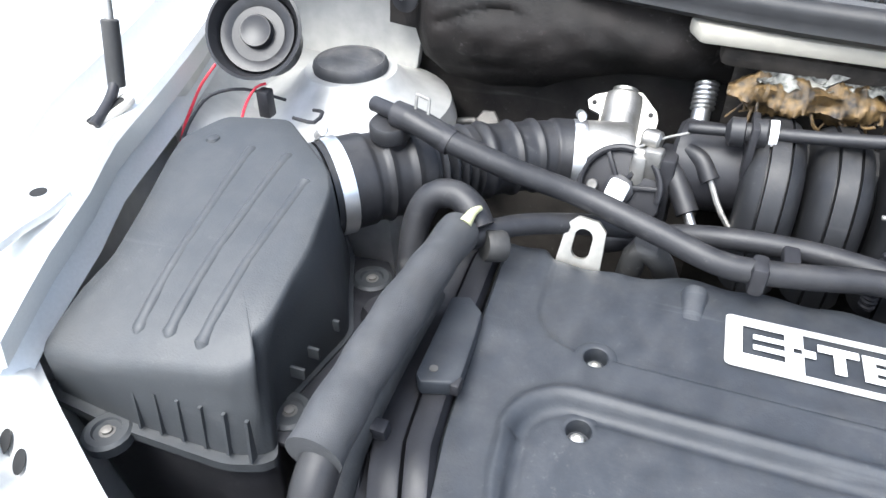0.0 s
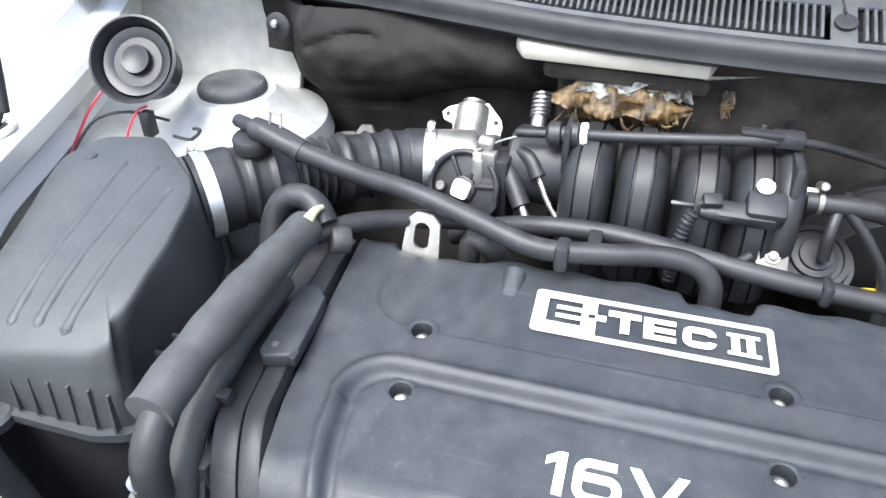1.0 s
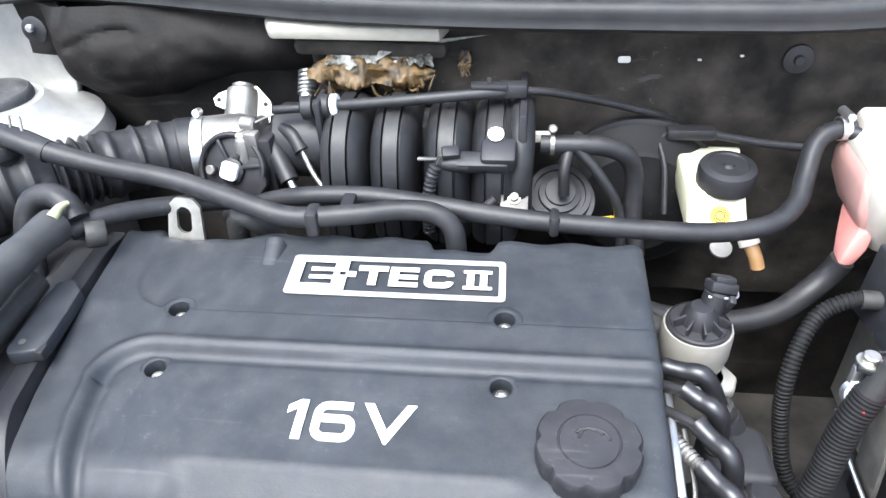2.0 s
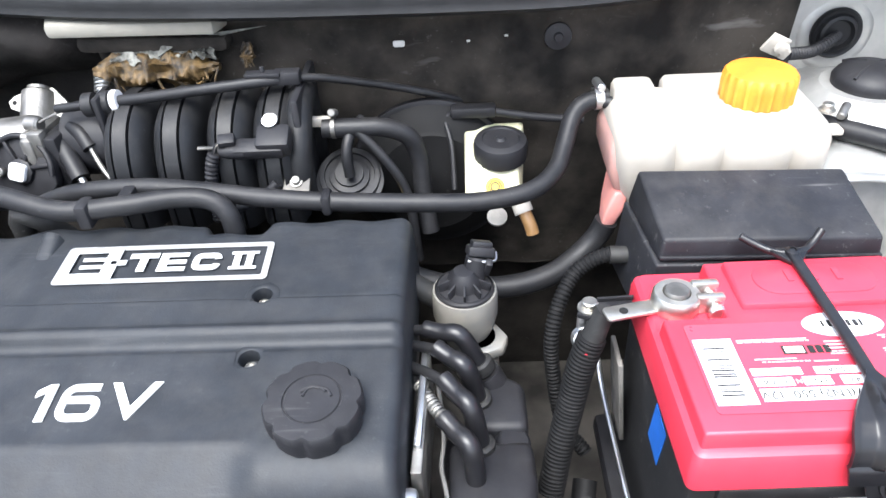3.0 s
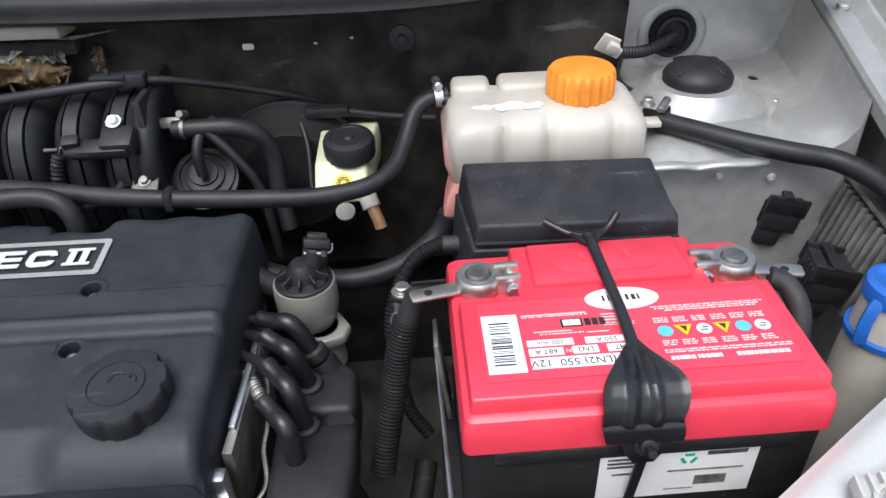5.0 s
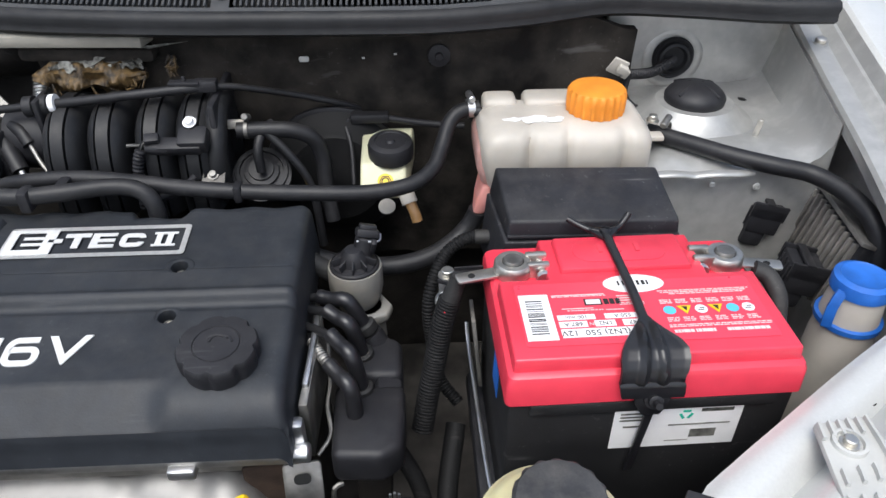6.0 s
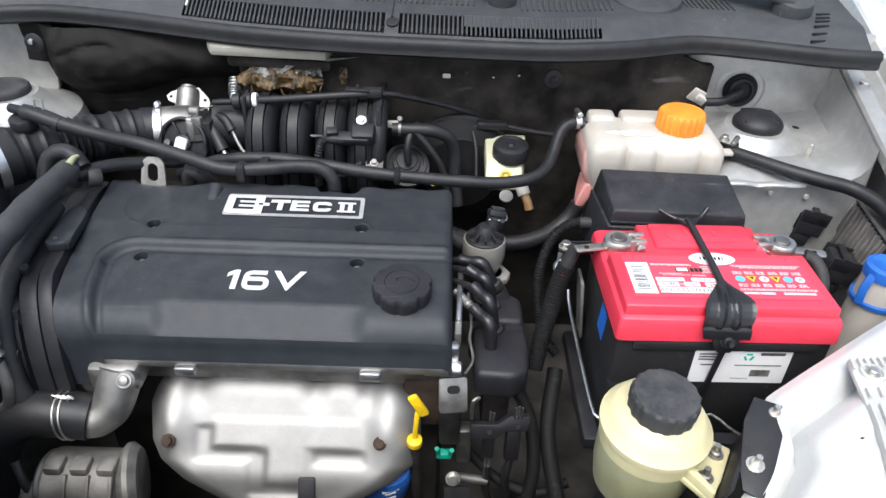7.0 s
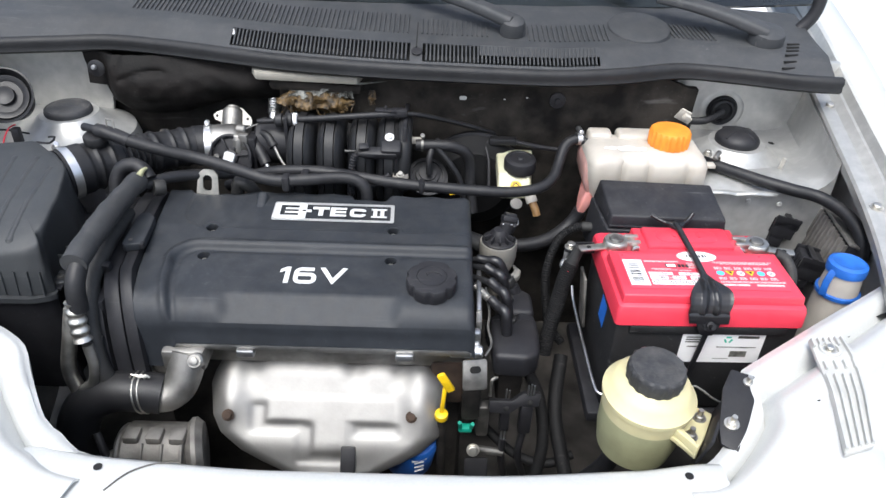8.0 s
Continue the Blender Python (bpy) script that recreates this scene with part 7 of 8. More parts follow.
part("plug", join(rod((0.432, 0.120, -0.030), (0.437, 0.126, -0.010), 0.0105, 18, 0.002), box((0.439, 0.127, -0.006), (0.024, 0.016, 0.009), 0.002, (-24, 14, 8)), box((0.440, 0.129, 0.000), (0.018, 0.012, 0.006), 0.0015, (-24, 14, 8)), box((0.445, 0.118, -0.018), (0.006, 0.008, 0.020), 0.002, (20, 12, 0))), BLACK, egr, "black plug")
part("plug_clip", tube([(0.428, 0.1185, -0.0105), (0.440, 0.117, -0.0105), (0.4515, 0.121, -0.0125), (0.4525, 0.130, -0.010)], 0.0012, 8, 0.002), BRIGHT, egr, "bright wire clip")
part("foot", prism([(0.418, 0.088), (0.440, 0.080), (0.458, 0.088), (0.463, 0.103), (0.450, 0.124), (0.424, 0.128)], -0.098, -0.086, 0.003), EGRCAN, egr, "pale cast mounting flange")
part("foot_neck", lathe([(0.021, -0.045), (0.019, -0.012), (0.017, 0)], (0.434, 0.104, -0.086), (0, 0, 1), 24), EGRCAN, egr, "cast foot")
egr.matrix_basis = Matrix.Translation((-0.003, 0, 0)) @ egr.matrix_basis

# ignition coil and leads
coil = thing("ignition_coil", (0.438, 0.0, -0.16), "black plastic ignition coil pack at the engine's end", "ignition coil")
part("lower_block", prism([(0.406, -0.095), (0.452, -0.098), (0.470, -0.085), (0.473, -0.05), (0.472, -0.012), (0.405, -0.012)], -0.128, -0.088, 0.008, 3), BLACK, coil)
part("carrier", box((0.438, -0.03, -0.175), (0.035, 0.05, 0.10), 0.004), GRIME, coil, "oily steel carrier")
part("upper_block", prism([(0.418, -0.004), (0.470, -0.004), (0.470, 0.045), (0.455, 0.055), (0.418, 0.052)], -0.140, -0.085, 0.008, 3), BLACK, coil)
part("core", rod((0.43, -0.016, -0.125), (0.43, 0.006, -0.125), 0.03, 20), BLACK, coil)
part("ring", lathe([(0.012, 0), (0.0165, 0.001), (0.0135, 0.012), (0.011, 0.014), (0, 0.014)], (0.455, -0.010, -0.104), (0.2, 0, 1), 24), BLACK, coil)
TOWERS = [((0.352, 0.080, -0.058), (0.386, 0.068, -0.042), (0.417, 0.057, -0.041), (0.433, 0.052, -0.072)),
          ((0.354, 0.066, -0.058), (0.396, 0.040, -0.036), (0.421, 0.023, -0.044), (0.430, 0.026, -0.086)),
          ((0.356, 0.048, -0.058), (0.402, 0.010, -0.040), (0.424, -0.014, -0.049), (0.431, -0.018, -0.090)),
          ((0.376, 0.040, -0.064), (0.402, -0.020, -0.050), (0.423, -0.044, -0.058), (0.427, -0.050, -0.100))]
for pts in TOWERS:
    lead = thing("ignition_lead", pts[0], "glossy black rubber ignition lead boot on the coil", "ignition lead", "ignition leads")
    a, b, c, d = [Vector(p) for p in pts]
    part("cable", tube([a + Vector((-0.012, 0.004, -0.008)), a, b.lerp(a, 0.35), b.lerp(c, 0.2)], 0.0046, 12, 0.005), RUBBER, lead)
    part("boot", tube([b, b.lerp(c, 0.5), c, d], lambda f: 0.0068 + 0.0010 * step01(0.0, 0.4, f) + 0.0008 * math.exp(-((f - 0.04) / 0.04) ** 2), 18, 0.003), GLOSSBLK, lead)
    part("collar", lathe([(0.0098, -0.006), (0.0118, -0.004), (0.0118, 0.004), (0.0105, 0.006)], d, (d - c), 20), OLDRUB, lead)
    part("tower", lathe([(0.0125, -0.03), (0.0135, 0.0), (0.0128, 0.004)], d + (d - c).normalized() * 0.012, (c - d) * 1.0, 20), BLACK, lead)

shielded = thing("shielded_cable", (0.40, 0.0, -0.06), "grey braided steel cable beside the ignition leads", "cable")
part("braid", tube([(0.378, 0.030, -0.062), (0.388, 0.008, -0.056), (0.398, -0.012, -0.053), (0.404, -0.022, -0.052)], 0.0052, 14, rib=(0.0040, 0.0006)), STEEL, shielded)
part("cuff", tube([(0.380, 0.028, -0.061), (0.384, 0.018, -0.058)], 0.0062, 12, 0.004), RUBBER, shielded, "black rubber cuff")

# brackets and pipes on the engine's end
stayb = thing("engine_end_bracket", (0.385, -0.06, -0.2), "grey steel brackets and plates at the engine's end", "bracket")
part("plate", prism([(0.385, 0.045), (0.392, 0.045), (0.388, -0.07), (0.380, -0.07)], -0.12, -0.050, 0.001), STEEL, stayb)
part("bright_strip", box((0.386, 0.0, -0.055), (0.006, 0.10, 0.02), 0.002, (0, 0, -2)), BRIGHT, stayb)
part("lifting_tab", prism(rounded(0.034, 0.044, 0.004), -0.002, 0.002, 0.0006, m=axis_m((0.381, -0.102, -0.118), (0.1, -0.9, 0.4))), STEEL, stayb)
part("tab_hole", prism(rounded(0.015, 0.010, 0.0045), 0.0021, 0.0027, 0, m=axis_m((0.381, -0.102, -0.108), (0.1, -0.9, 0.4))), DARK, stayb)
part("mount_arm", box((0.379, -0.095, -0.17), (0.026, 0.02, 0.07), 0.004), GRIME, stayb)
part("mount_arm", box((0.398, -0.09, -0.215), (0.018, 0.02, 0.06), 0.004), STEEL, stayb)
part("tube_line", tube([(0.398, 0.02, -0.060), (0.402, -0.02, -0.075), (0.400, -0.04, -0.085), (0.404, -0.065, -0.095), (0.394, -0.085, -0.10)], 0.002, 8, 0.004), STEEL, stayb, "thin bent steel pipe")
part("green_clip", join(box((0.373, -0.104, -0.222), (0.02, 0.012, 0.010), 0.003), rod((0.366, -0.108, -0.217), (0.364, -0.112, -0.203), 0.003, 8), rod((0.381, -0.108, -0.217), (0.383, -0.112, -0.205), 0.003, 8)), GREEN, stayb, "green plastic clip")
part("bolt_rod", rod((0.385, -0.11, -0.258), (0.43, -0.105, -0.272), 0.0058, 12), STEEL, stayb)
part("bolt", hexbolt((0.386, -0.115, -0.256), (0, -0.8, 0.5), 0.0065, 0.008), ZINC, stayb, "large zinc bolt")
part("lower_tab", prism(rounded(0.034, 0.036, 0.003), -0.002, 0.002, 0.0006, m=axis_m((0.392, -0.12, -0.292), (0, -0.9, 0.4))), BLACK, stayb)
solid("pressed_gasket", box((0.345, -0.07, -0.155), (0.05, 0.03, 0.08), 0.008), RUST, "rusty brown casting below the engine cover corner", "casting")

# connectors hanging on their bracket
conb = thing("connector_bracket", (0.44, -0.1, -0.18), "black plastic bracket holding two wire connectors", "bracket")
part("bar", prism([(0.404, -0.012), (0.432, -0.014), (0.448, -0.002), (0.474, -0.002), (0.476, 0.018), (0.452, 0.018), (0.436, 0.006), (0.404, 0.006)], -0.006, 0.006, 0.0015, m=Matrix.Translation((0, -0.104, -0.170)) @ Euler((radians(68), 0, 0)).to_matrix().to_4x4()), BLACK, conb)
part("hook", tube([(0.414, -0.092, -0.132), (0.406, -0.096, -0.134), (0.405, -0.10, -0.16)], 0.0026, 8, 0.004), STEEL, conb)
for x, z in ((0.428, -0.172), (0.461, -0.160)):
    part("rivet", lathe([(0.004, 0), (0.004, 0.002), (0.002, 0.003)], (x, -0.111, z), (0, -0.92, 0.38), 10), DARK, conb)
part("connector", box((0.428, -0.104, -0.198), (0.014, 0.014, 0.045), 0.003), BLACK, conb)
part("connector", box((0.458, -0.102, -0.198), (0.018, 0.016, 0.055), 0.003), BLACK, conb)
for x, z0, z1 in ((0.426, -0.225, -0.245), (0.431, -0.222, -0.243), (0.427, -0.140, -0.156), (0.431, -0.142, -0.158), (0.457, -0.132, -0.150), (0.461, -0.130, -0.150), (0.465, -0.132, -0.150)):
    part("prong", rod((x, -0.106, z0), (x, -0.106, z1), 0.0013, 8), BRIGHT, conb, "bright metal prong")
part("wire", tube([(0.429, -0.104, -0.24), (0.430, -0.10, -0.29), (0.44, -0.08, -0.35)], 0.0055, 10), BLACK, conb)
part("wire", tube([(0.458, -0.102, -0.225), (0.455, -0.10, -0.28), (0.47, -0.08, -0.35)], 0.0055, 10), BLACK, conb)

loom = thing("wiring_loom", (0.5, -0.08, -0.3), "dark taped wiring loom low beside the battery tray", "wiring loom")
part("branch", tube([(0.455, -0.02, -0.16), (0.485, -0.05, -0.21), (0.492, -0.09, -0.27), (0.478, -0.12, -0.34)], 0.009, 14), SHADEBLK, loom)
part("branch", tube([(0.525, 0.02, -0.19), (0.512, -0.05, -0.235), (0.522, -0.11, -0.285), (0.540, -0.16, -0.34)], 0.011, 14), SHADEBLK, loom)
part("branch", tube([(0.40, -0.06, -0.26), (0.45, -0.09, -0.29), (0.50, -0.10, -0.30), (0.54, -0.09, -0.29)], 0.007, 14), SHADEBLK, loom)
part("plug", lathe([(0.020, 0), (0.022, 0.004), (0.022, 0.020), (0.016, 0.024), (0.0, 0.024)], (0.497, -0.145, -0.315), (-0.2, -0.5, 0.8), 24), BLACK, loom)

# dipstick and oil filter
dip = thing("dipstick", (0.338, -0.13, -0.2), "yellow plastic dipstick handle in a dark tube", "dipstick")
part("handle", join(box((0.341, -0.132, -0.105), (0.012, 0.007, 0.034), 0.003, (0, -28, 0)), box((0.3385, -0.130, -0.140), (0.006, 0.006, 0.045), 0.002, (0, 4, 0)), lathe([(0.009, 0), (0.0095, 0.003), (0.009, 0.009), (0.006, 0.011)], (0.337, -0.129, -0.174), (0, -0.15, 1), 20)), YELLOW, dip)
part("tube", tube([(0.337, -0.129, -0.178), (0.338, -0.12, -0.24), (0.342, -0.10, -0.34)], 0.0065, 12), GRIME, dip)
ofil = thing("oil_filter", (0.292, -0.105, -0.34), "blue painted oil filter canister behind the heat shield", "oil filter")
part("can", lathe([(0.034, -0.06), (0.038, -0.055), (0.038, 0.028), (0.034, 0.034), (0.0, 0.035)], (0.296, -0.098, -0.262), (0.1, -0.35, 0.93), 36), BLUE, ofil)
for k in range(4):
    part("print_bar", box((0.308, -0.1395, -0.250 - 0.008 * k), (0.022 if k == 0 else 0.014, 0.0008, 0.006 if k == 0 else 0.002), 0, (-20, 0, 20)), WHITEINK, ofil, "white print bar")

# power steering reservoir
ps = thing("power_steering_reservoir", (0.578, -0.225, -0.15), "cream plastic power steering reservoir with black cap", "fluid reservoir")
AX = (0.02, -0.06, 1)
part("tank", lathe([(0.036, -0.125), (0.045, -0.118), (0.0495, -0.090), (0.0510, -0.052)], (0.577, -0.218, 0.0), AX, 48), OLIVE, ps, "fluid filled olive lower tank")
part("upper_tank", lathe([(0.0510, -0.052), (0.0515, -0.034), (0.0545, -0.032), (0.0548, -0.026), (0.052, -0.024), (0.047, -0.014), (0.041, -0.008), (0.034, -0.006), (0.030, -0.002)], (0.577, -0.218, 0.0), AX, 48), CREAM, ps, "cream upper tank")


def pcap(a, i):
    return 1 + (0.022 * max(-1, min(1, 2 * math.cos(16 * a))) if 1 <= i <= 3 else 0)


part("cap", lathe([(0.031, -0.006), (0.0322, -0.003), (0.0327, 0.010), (0.0322, 0.0155), (0.0300, 0.0180), (0.0, 0.0192)], (0.577, -0.219, 0.0), AX, 128, pcap), CAPRUB, ps, "scuffed ribbed black cap")
part("bracket_arm", prism([(0.592, -0.258), (0.616, -0.288), (0.634, -0.262), (0.654, -0.226), (0.640, -0.216), (0.612, -0.205)], -0.058, -0.051, 0.002), CREAM, ps, "cream plastic bracket arm")
part("web", prism([(0.596, -0.258), (0.616, -0.288), (0.620, -0.284), (0.602, -0.250)], -0.060, -0.040, 0.002), CREAM, ps)
for x, y in ((0.618, -0.261), (0.636, -0.233)):
    part("nut", join(hexbolt((x, y, -0.052), (0, 0, 1), 0.0055, 0.006), rod((x, y, -0.050), (x, y, -0.038), 0.0032, 10)), STEEL, ps, "zinc nut on a stud")
part("hose", tube([(0.56, -0.21, -0.125), (0.55, -0.2, -0.18), (0.53, -0.17, -0.26)], 0.012, 14), RUBBER, ps)
psb = thing("reservoir_bracket", (0.655, -0.265, -0.03), "black steel bracket bolted to the headlamp shelf", "bracket")
part("plate", prism([(0.632, -0.302), (0.648, -0.312), (0.664, -0.288), (0.688, -0.240), (0.690, -0.222), (0.666, -0.212), (0.650, -0.236), (0.634, -0.285)], -0.004, 0.000, 0.001, m=Matrix.Translation((0.004, 0.008, -0.014)) @ Matrix.Translation((0.655, -0.265, 0)) @ Euler((radians(18), radians(-4), 0)).to_matrix().to_4x4() @ Matrix.Translation((-0.655, 0.265, 0))), BLACK, psb)
for x, y, z in ((0.684, -0.222, -0.006), (0.653, -0.271, -0.019)):
    part("nut", join(hexbolt((x, y, z), (-0.1, -0.2, 1), 0.0056, 0.007), rod((x, y, z + 0.004), (x, y - 0.002, z + 0.014), 0.0030, 10)), ZINC, psb, "bright nut on a stud")
part("lip", box((0.642, -0.254, -0.050), (0.004, 0.09, 0.06), 0.001, (0, 12, -30)), BLACK, psb)
solid("thin_wire", tube([(0.625, -0.19, -0.05), (0.645, -0.185, -0.047), (0.66, -0.20, -0.05), (0.668, -0.215, -0.045)], 0.0014, 8), FOIL, "thin grey wire behind the reservoir", "wire")

# washer bottle filler
wash = thing("washer_bottle", (0.862, -0.045, -0.1), "translucent washer bottle neck with a blue cap", "washer bottle")
part("neck", lathe([(0.030, -0.20), (0.029, -0.06), (0.0255, -0.02), (0.0235, 0.0)], (0.862, -0.045, 0.042), (0, 0, 1), 32), WASHER, wash)
part("cap", lathe([(0.0262, -0.008), (0.0266, 0.0), (0.0258, 0.005), (0.0205, 0.0075), (0.019, 0.0065), (0.0, 0.0075)], (0.862, -0.045, 0.048), (0, 0, 1), 40), BLUE, wash, "blue flip cap")
part("tether", join(sweep([(0.838, -0.056, 0.047), (0.832, -0.059, 0.030), (0.833, -0.059, 0.008)], [(-0.0045, -0.0015), (0.0045, -0.0015), (0.0045, 0.0015), (-0.0045, 0.0015)], (0.4, 0.9, 0.1)), lathe([(0.0282, 0), (0.0300, 0.001), (0.0300, 0.006), (0.0282, 0.007)], (0.862, -0.045, 0.003), (0.0, 0.0, 1), 32)), BLUE, wash, "blue strap of the cap")

wash.matrix_basis = Matrix.Translation((0.031, 0.036, -0.030)) @ wash.matrix_basis

# control unit and connectors on the inner wing
ecu = thing("engine_control_unit", (0.94, 0.14, -0.06), "dark finned control unit on the inner wing", "control unit")
part("box", box((0.952, 0.126, -0.045), (0.034, 0.130, 0.092), 0.003, (0, 12, -6)), BLACK, ecu)
part("rim", box((0.950, 0.126, 0.004), (0.020, 0.134, 0.005), 0.001, (0, 20, -6)), GENALU, ecu, "dusty grey rim")
for k in range(11):
    part("fin", box((0.929 + 0.0011 * k, 0.072 + 0.0106 * k, -0.042), (0.012, 0.0036, 0.086), 0.001, (0, 12, -6)), GENALU, ecu, "dull grey cooling fin")
for at in ((0.894, 0.186, -0.034), (0.906, 0.100, -0.056)):
    cn = thing("control_unit_plug", at, "large black plastic multi-pin plug on the inner wing", "connector", "control unit plugs")
    CM = Matrix.Translation(at) @ Euler((0, radians(10), radians(-10))).to_matrix().to_4x4()
    part("shell", moved(box((0, 0, 0), (0.036, 0.042, 0.034), 0.002), CM), BLACK, cn)
    part("lever", moved(join(box((0, 0.019, 0.012), (0.040, 0.004, 0.020), 0.001), box((0, -0.019, 0.012), (0.040, 0.004, 0.020), 0.001), box((-0.002, 0, 0.0215), (0.010, 0.042, 0.004), 0.001)), CM), GLOSSBLK, cn)
    for k in range(4):
        part("rib", moved(box((-0.0185, -0.012 + 0.008 * k, 0), (0.003, 0.003, 0.026), 0.0006), CM), BLACK, cn)
    part("boot", moved(box((-0.004, -0.004, -0.026), (0.026, 0.030, 0.024), 0.005), CM), BLACK, cn)
negc = thing("battery_cable", (0.82, 0.0, -0.02), "black taped battery cable dropping beside the battery", "cable")
part("sleeve", tube([(0.800, 0.012, 0.020), (0.812, 0.006, 0.016), (0.818, -0.012, 0.0), (0.815, -0.026, -0.04), (0.81, -0.03, -0.12)], 0.0085, 14, 0.005), OLDRUB, negc)

# positive cable in ribbed conduit
posc = thing("battery_cable", (0.52, 0.0, -0.1), "black ribbed conduit dropping from the battery terminal", "cable")
part("conduit", tube([(0.518, 0.022, -0.012), (0.510, 0.018, -0.042), (0.504, 0.011, -0.075), (0.496, -0.001, -0.112), (0.488, -0.018, -0.152)], 0.0108, 18, rib=(0.0036, 0.0006)), SHADEBLK, posc)
part("tape", tube([(0.527, 0.024, 0.013), (0.523, 0.024, 0.002), (0.517, 0.022, -0.018)], lambda f: 0.0078 + 0.002 * f, 14, 0.004), OLDRUB, posc)
part("red_mark", tube([(0.5115, 0.012, -0.020), (0.514, 0.011, -0.022)], 0.0013, 8), REDWIRE, posc, "scrap of red tape")
part("lug_plate", prism([(0.506, 0.028), (0.512, 0.044), (0.550, 0.046), (0.550, 0.026), (0.520, 0.022)], 0.002, 0.007, 0.0012), BLACK, posc, "black plastic bracket plate")
for y0, y1 in ((0.028, 0.030), (0.041, 0.043)):
    part("plate_rib", box((0.537, (y0 + y1) / 2, 0.0085), (0.028, 0.0022, 0.004), 0.0006, (0, 0, 3)), BLACK, posc)
part("lug_bolt", hexbolt((0.516, 0.034, 0.006), (0, 0, 1), 0.006, 0.008), ZINC, posc, "zinc bolt")
part("lug_tail", join(box((0.516, 0.036, -0.012), (0.016, 0.006, 0.026), 0.002), lathe([(0.010, -0.004), (0.011, 0.0), (0.008, 0.004), (0.0, 0.005)], (0.514, 0.030, -0.022), (-0.3, -0.8, 0.4), 18)), BRIGHT, posc, "bright steel bracket under the plate")
lc = thing("loom_conduit", (0.51, 0.09, -0.12), "black ribbed wiring conduit beside the battery", "conduit")
part("conduit", tube([(0.575, 0.135, -0.022), (0.548, 0.136, -0.022), (0.524, 0.133, -0.036), (0.508, 0.117, -0.055), (0.499, 0.100, -0.085), (0.501, 0.090, -0.125), (0.51, 0.07, -0.17), (0.53, 0.05, -0.19)], 0.0068, 16, rib=(0.0038, 0.0005)), SHADEBLK, lc)
part("tape", tube([(0.575, 0.135, -0.022), (0.562, 0.1355, -0.0216), (0.552, 0.136, -0.0217)], 0.0082, 14, 0.004), OLDRUB, lc, "black cloth tape")
solid("coolant_pipe", tube([(0.345, 0.17, -0.055), (0.40, 0.165, -0.075), (0.46, 0.165, -0.080), (0.505, 0.176, -0.076), (0.535, 0.194, -0.066), (0.554, 0.202, -0.048), (0.561, 0.202, -0.030)], 0.0112, 16), RUBBER, "dusty black coolant hose below the tank", "hose")
solid("heater_hose", tube([(0.345, 0.15, -0.035), (0.375, 0.135, -0.05), (0.40, 0.13, -0.065)], 0.011, 16), OLDRUB, "black hose at the engine corner", "hose")

# bulkhead end: grommet, ribbed cable, loose clip
grm = thing("bulkhead_grommet", (0.835, 0.39, 0.08), "black rubber cable grommet in the silver bulkhead", "grommet")
part("ring", lathe([(0.014, -0.002), (0.0270, -0.002), (0.0275, 0.002), (0.0255, 0.005), (0.022, 0.004), (0.020, 0.008), (0.0165, 0.009), (0.014, 0.004), (0.0, 0.003)], (0.832, 0.392, 0.076), (0, -1, 0.05), 40), RUBBER, grm)
part("pressed_collar", lathe([(0.050, -0.010), (0.044, -0.004), (0.040, 0.0), (0.034, 0.002), (0.0275, 0.001), (0.027, -0.004), (0.0, -0.004)], (0.832, 0.3935, 0.076), (0, -1, 0.05), 48), INNER, grm, "pressed painted collar")
part("conduit", tube([(0.832, 0.388, 0.074), (0.818, 0.372, 0.074), (0.792, 0.355, 0.071), (0.758, 0.334, 0.078)], 0.0060, 14, rib=(0.0045, 0.0007)), BLACK, grm)
part("tail", tube([(0.758, 0.334, 0.078), (0.756, 0.334, 0.052), (0.770, 0.335, 0.035), (0.79, 0.34, 0.025)], 0.004, 10), BLACK, grm)
part("clip", join(box((0.740, 0.325, 0.092), (0.020, 0.004, 0.022), 0.001, (20, 25, 0)), box((0.745, 0.320, 0.090), (0.012, 0.008, 0.010), 0.001, (20, 25, 0)), box((0.751, 0.326, 0.082), (0.008, 0.005, 0.012), 0.001, (20, 25, 0))), WASHER, grm, "loose pale metal clip")
for x, z, r in ((0.362, 0.110, 0.006), (0.432, 0.110, 0.0018), (0.470, 0.114, 0.0018)):
    structure("trim_insulation_spot", prism(rounded(r * 2, r * 1.1, r * 0.4), -0.0005, 0.0008, 0.0002, m=axis_m((x, 0.3235, z), (0, -1, 0.05))), BRKT, "small pale torn spot on the insulation", "spot")
structure("trim_insulation_fixing", lathe([(0.014, 0), (0.0135, 0.002), (0.005, 0.003), (0.004, 0.006), (0.0, 0.006)], (0.522, 0.3265, 0.110), (0, -1, 0.05), 24), BLACK, "round black plastic fixing in the insulation", "fixing")
structure("trim_apron_ridge", sweep([(0.742, 0.168, 0.030), (0.775, 0.166, 0.032), (0.795, 0.170, 0.027), (0.815, 0.165, 0.032), (0.845, 0.167, 0.030), (0.862, 0.176, 0.026)], rounded(0.012, 0.006, 0.0028, 3), (0, 0, 1), 0.006), INNER, "pressed ridge along the front of the tower plate", "ridge", 60)
for x, z in ((0.820, 0.014), (0.871, 0.010)):
    structure("trim_apron_dimple", lathe([(0.0045, -0.001), (0.0040, 0.0006), (0.0022, 0.0012), (0.0, 0.0004)], (x, 0.1715, z), (0, -1, 0.1), 18), INNER, "small pressed dimple in the apron side", "dimple")
structure("trim_tower_stud", rod((0.894, 0.249, 0.030), (0.897, 0.248, 0.055), 0.0034, 12, 0.0008), ZINC, "bright stud on the tower plate", "stud")

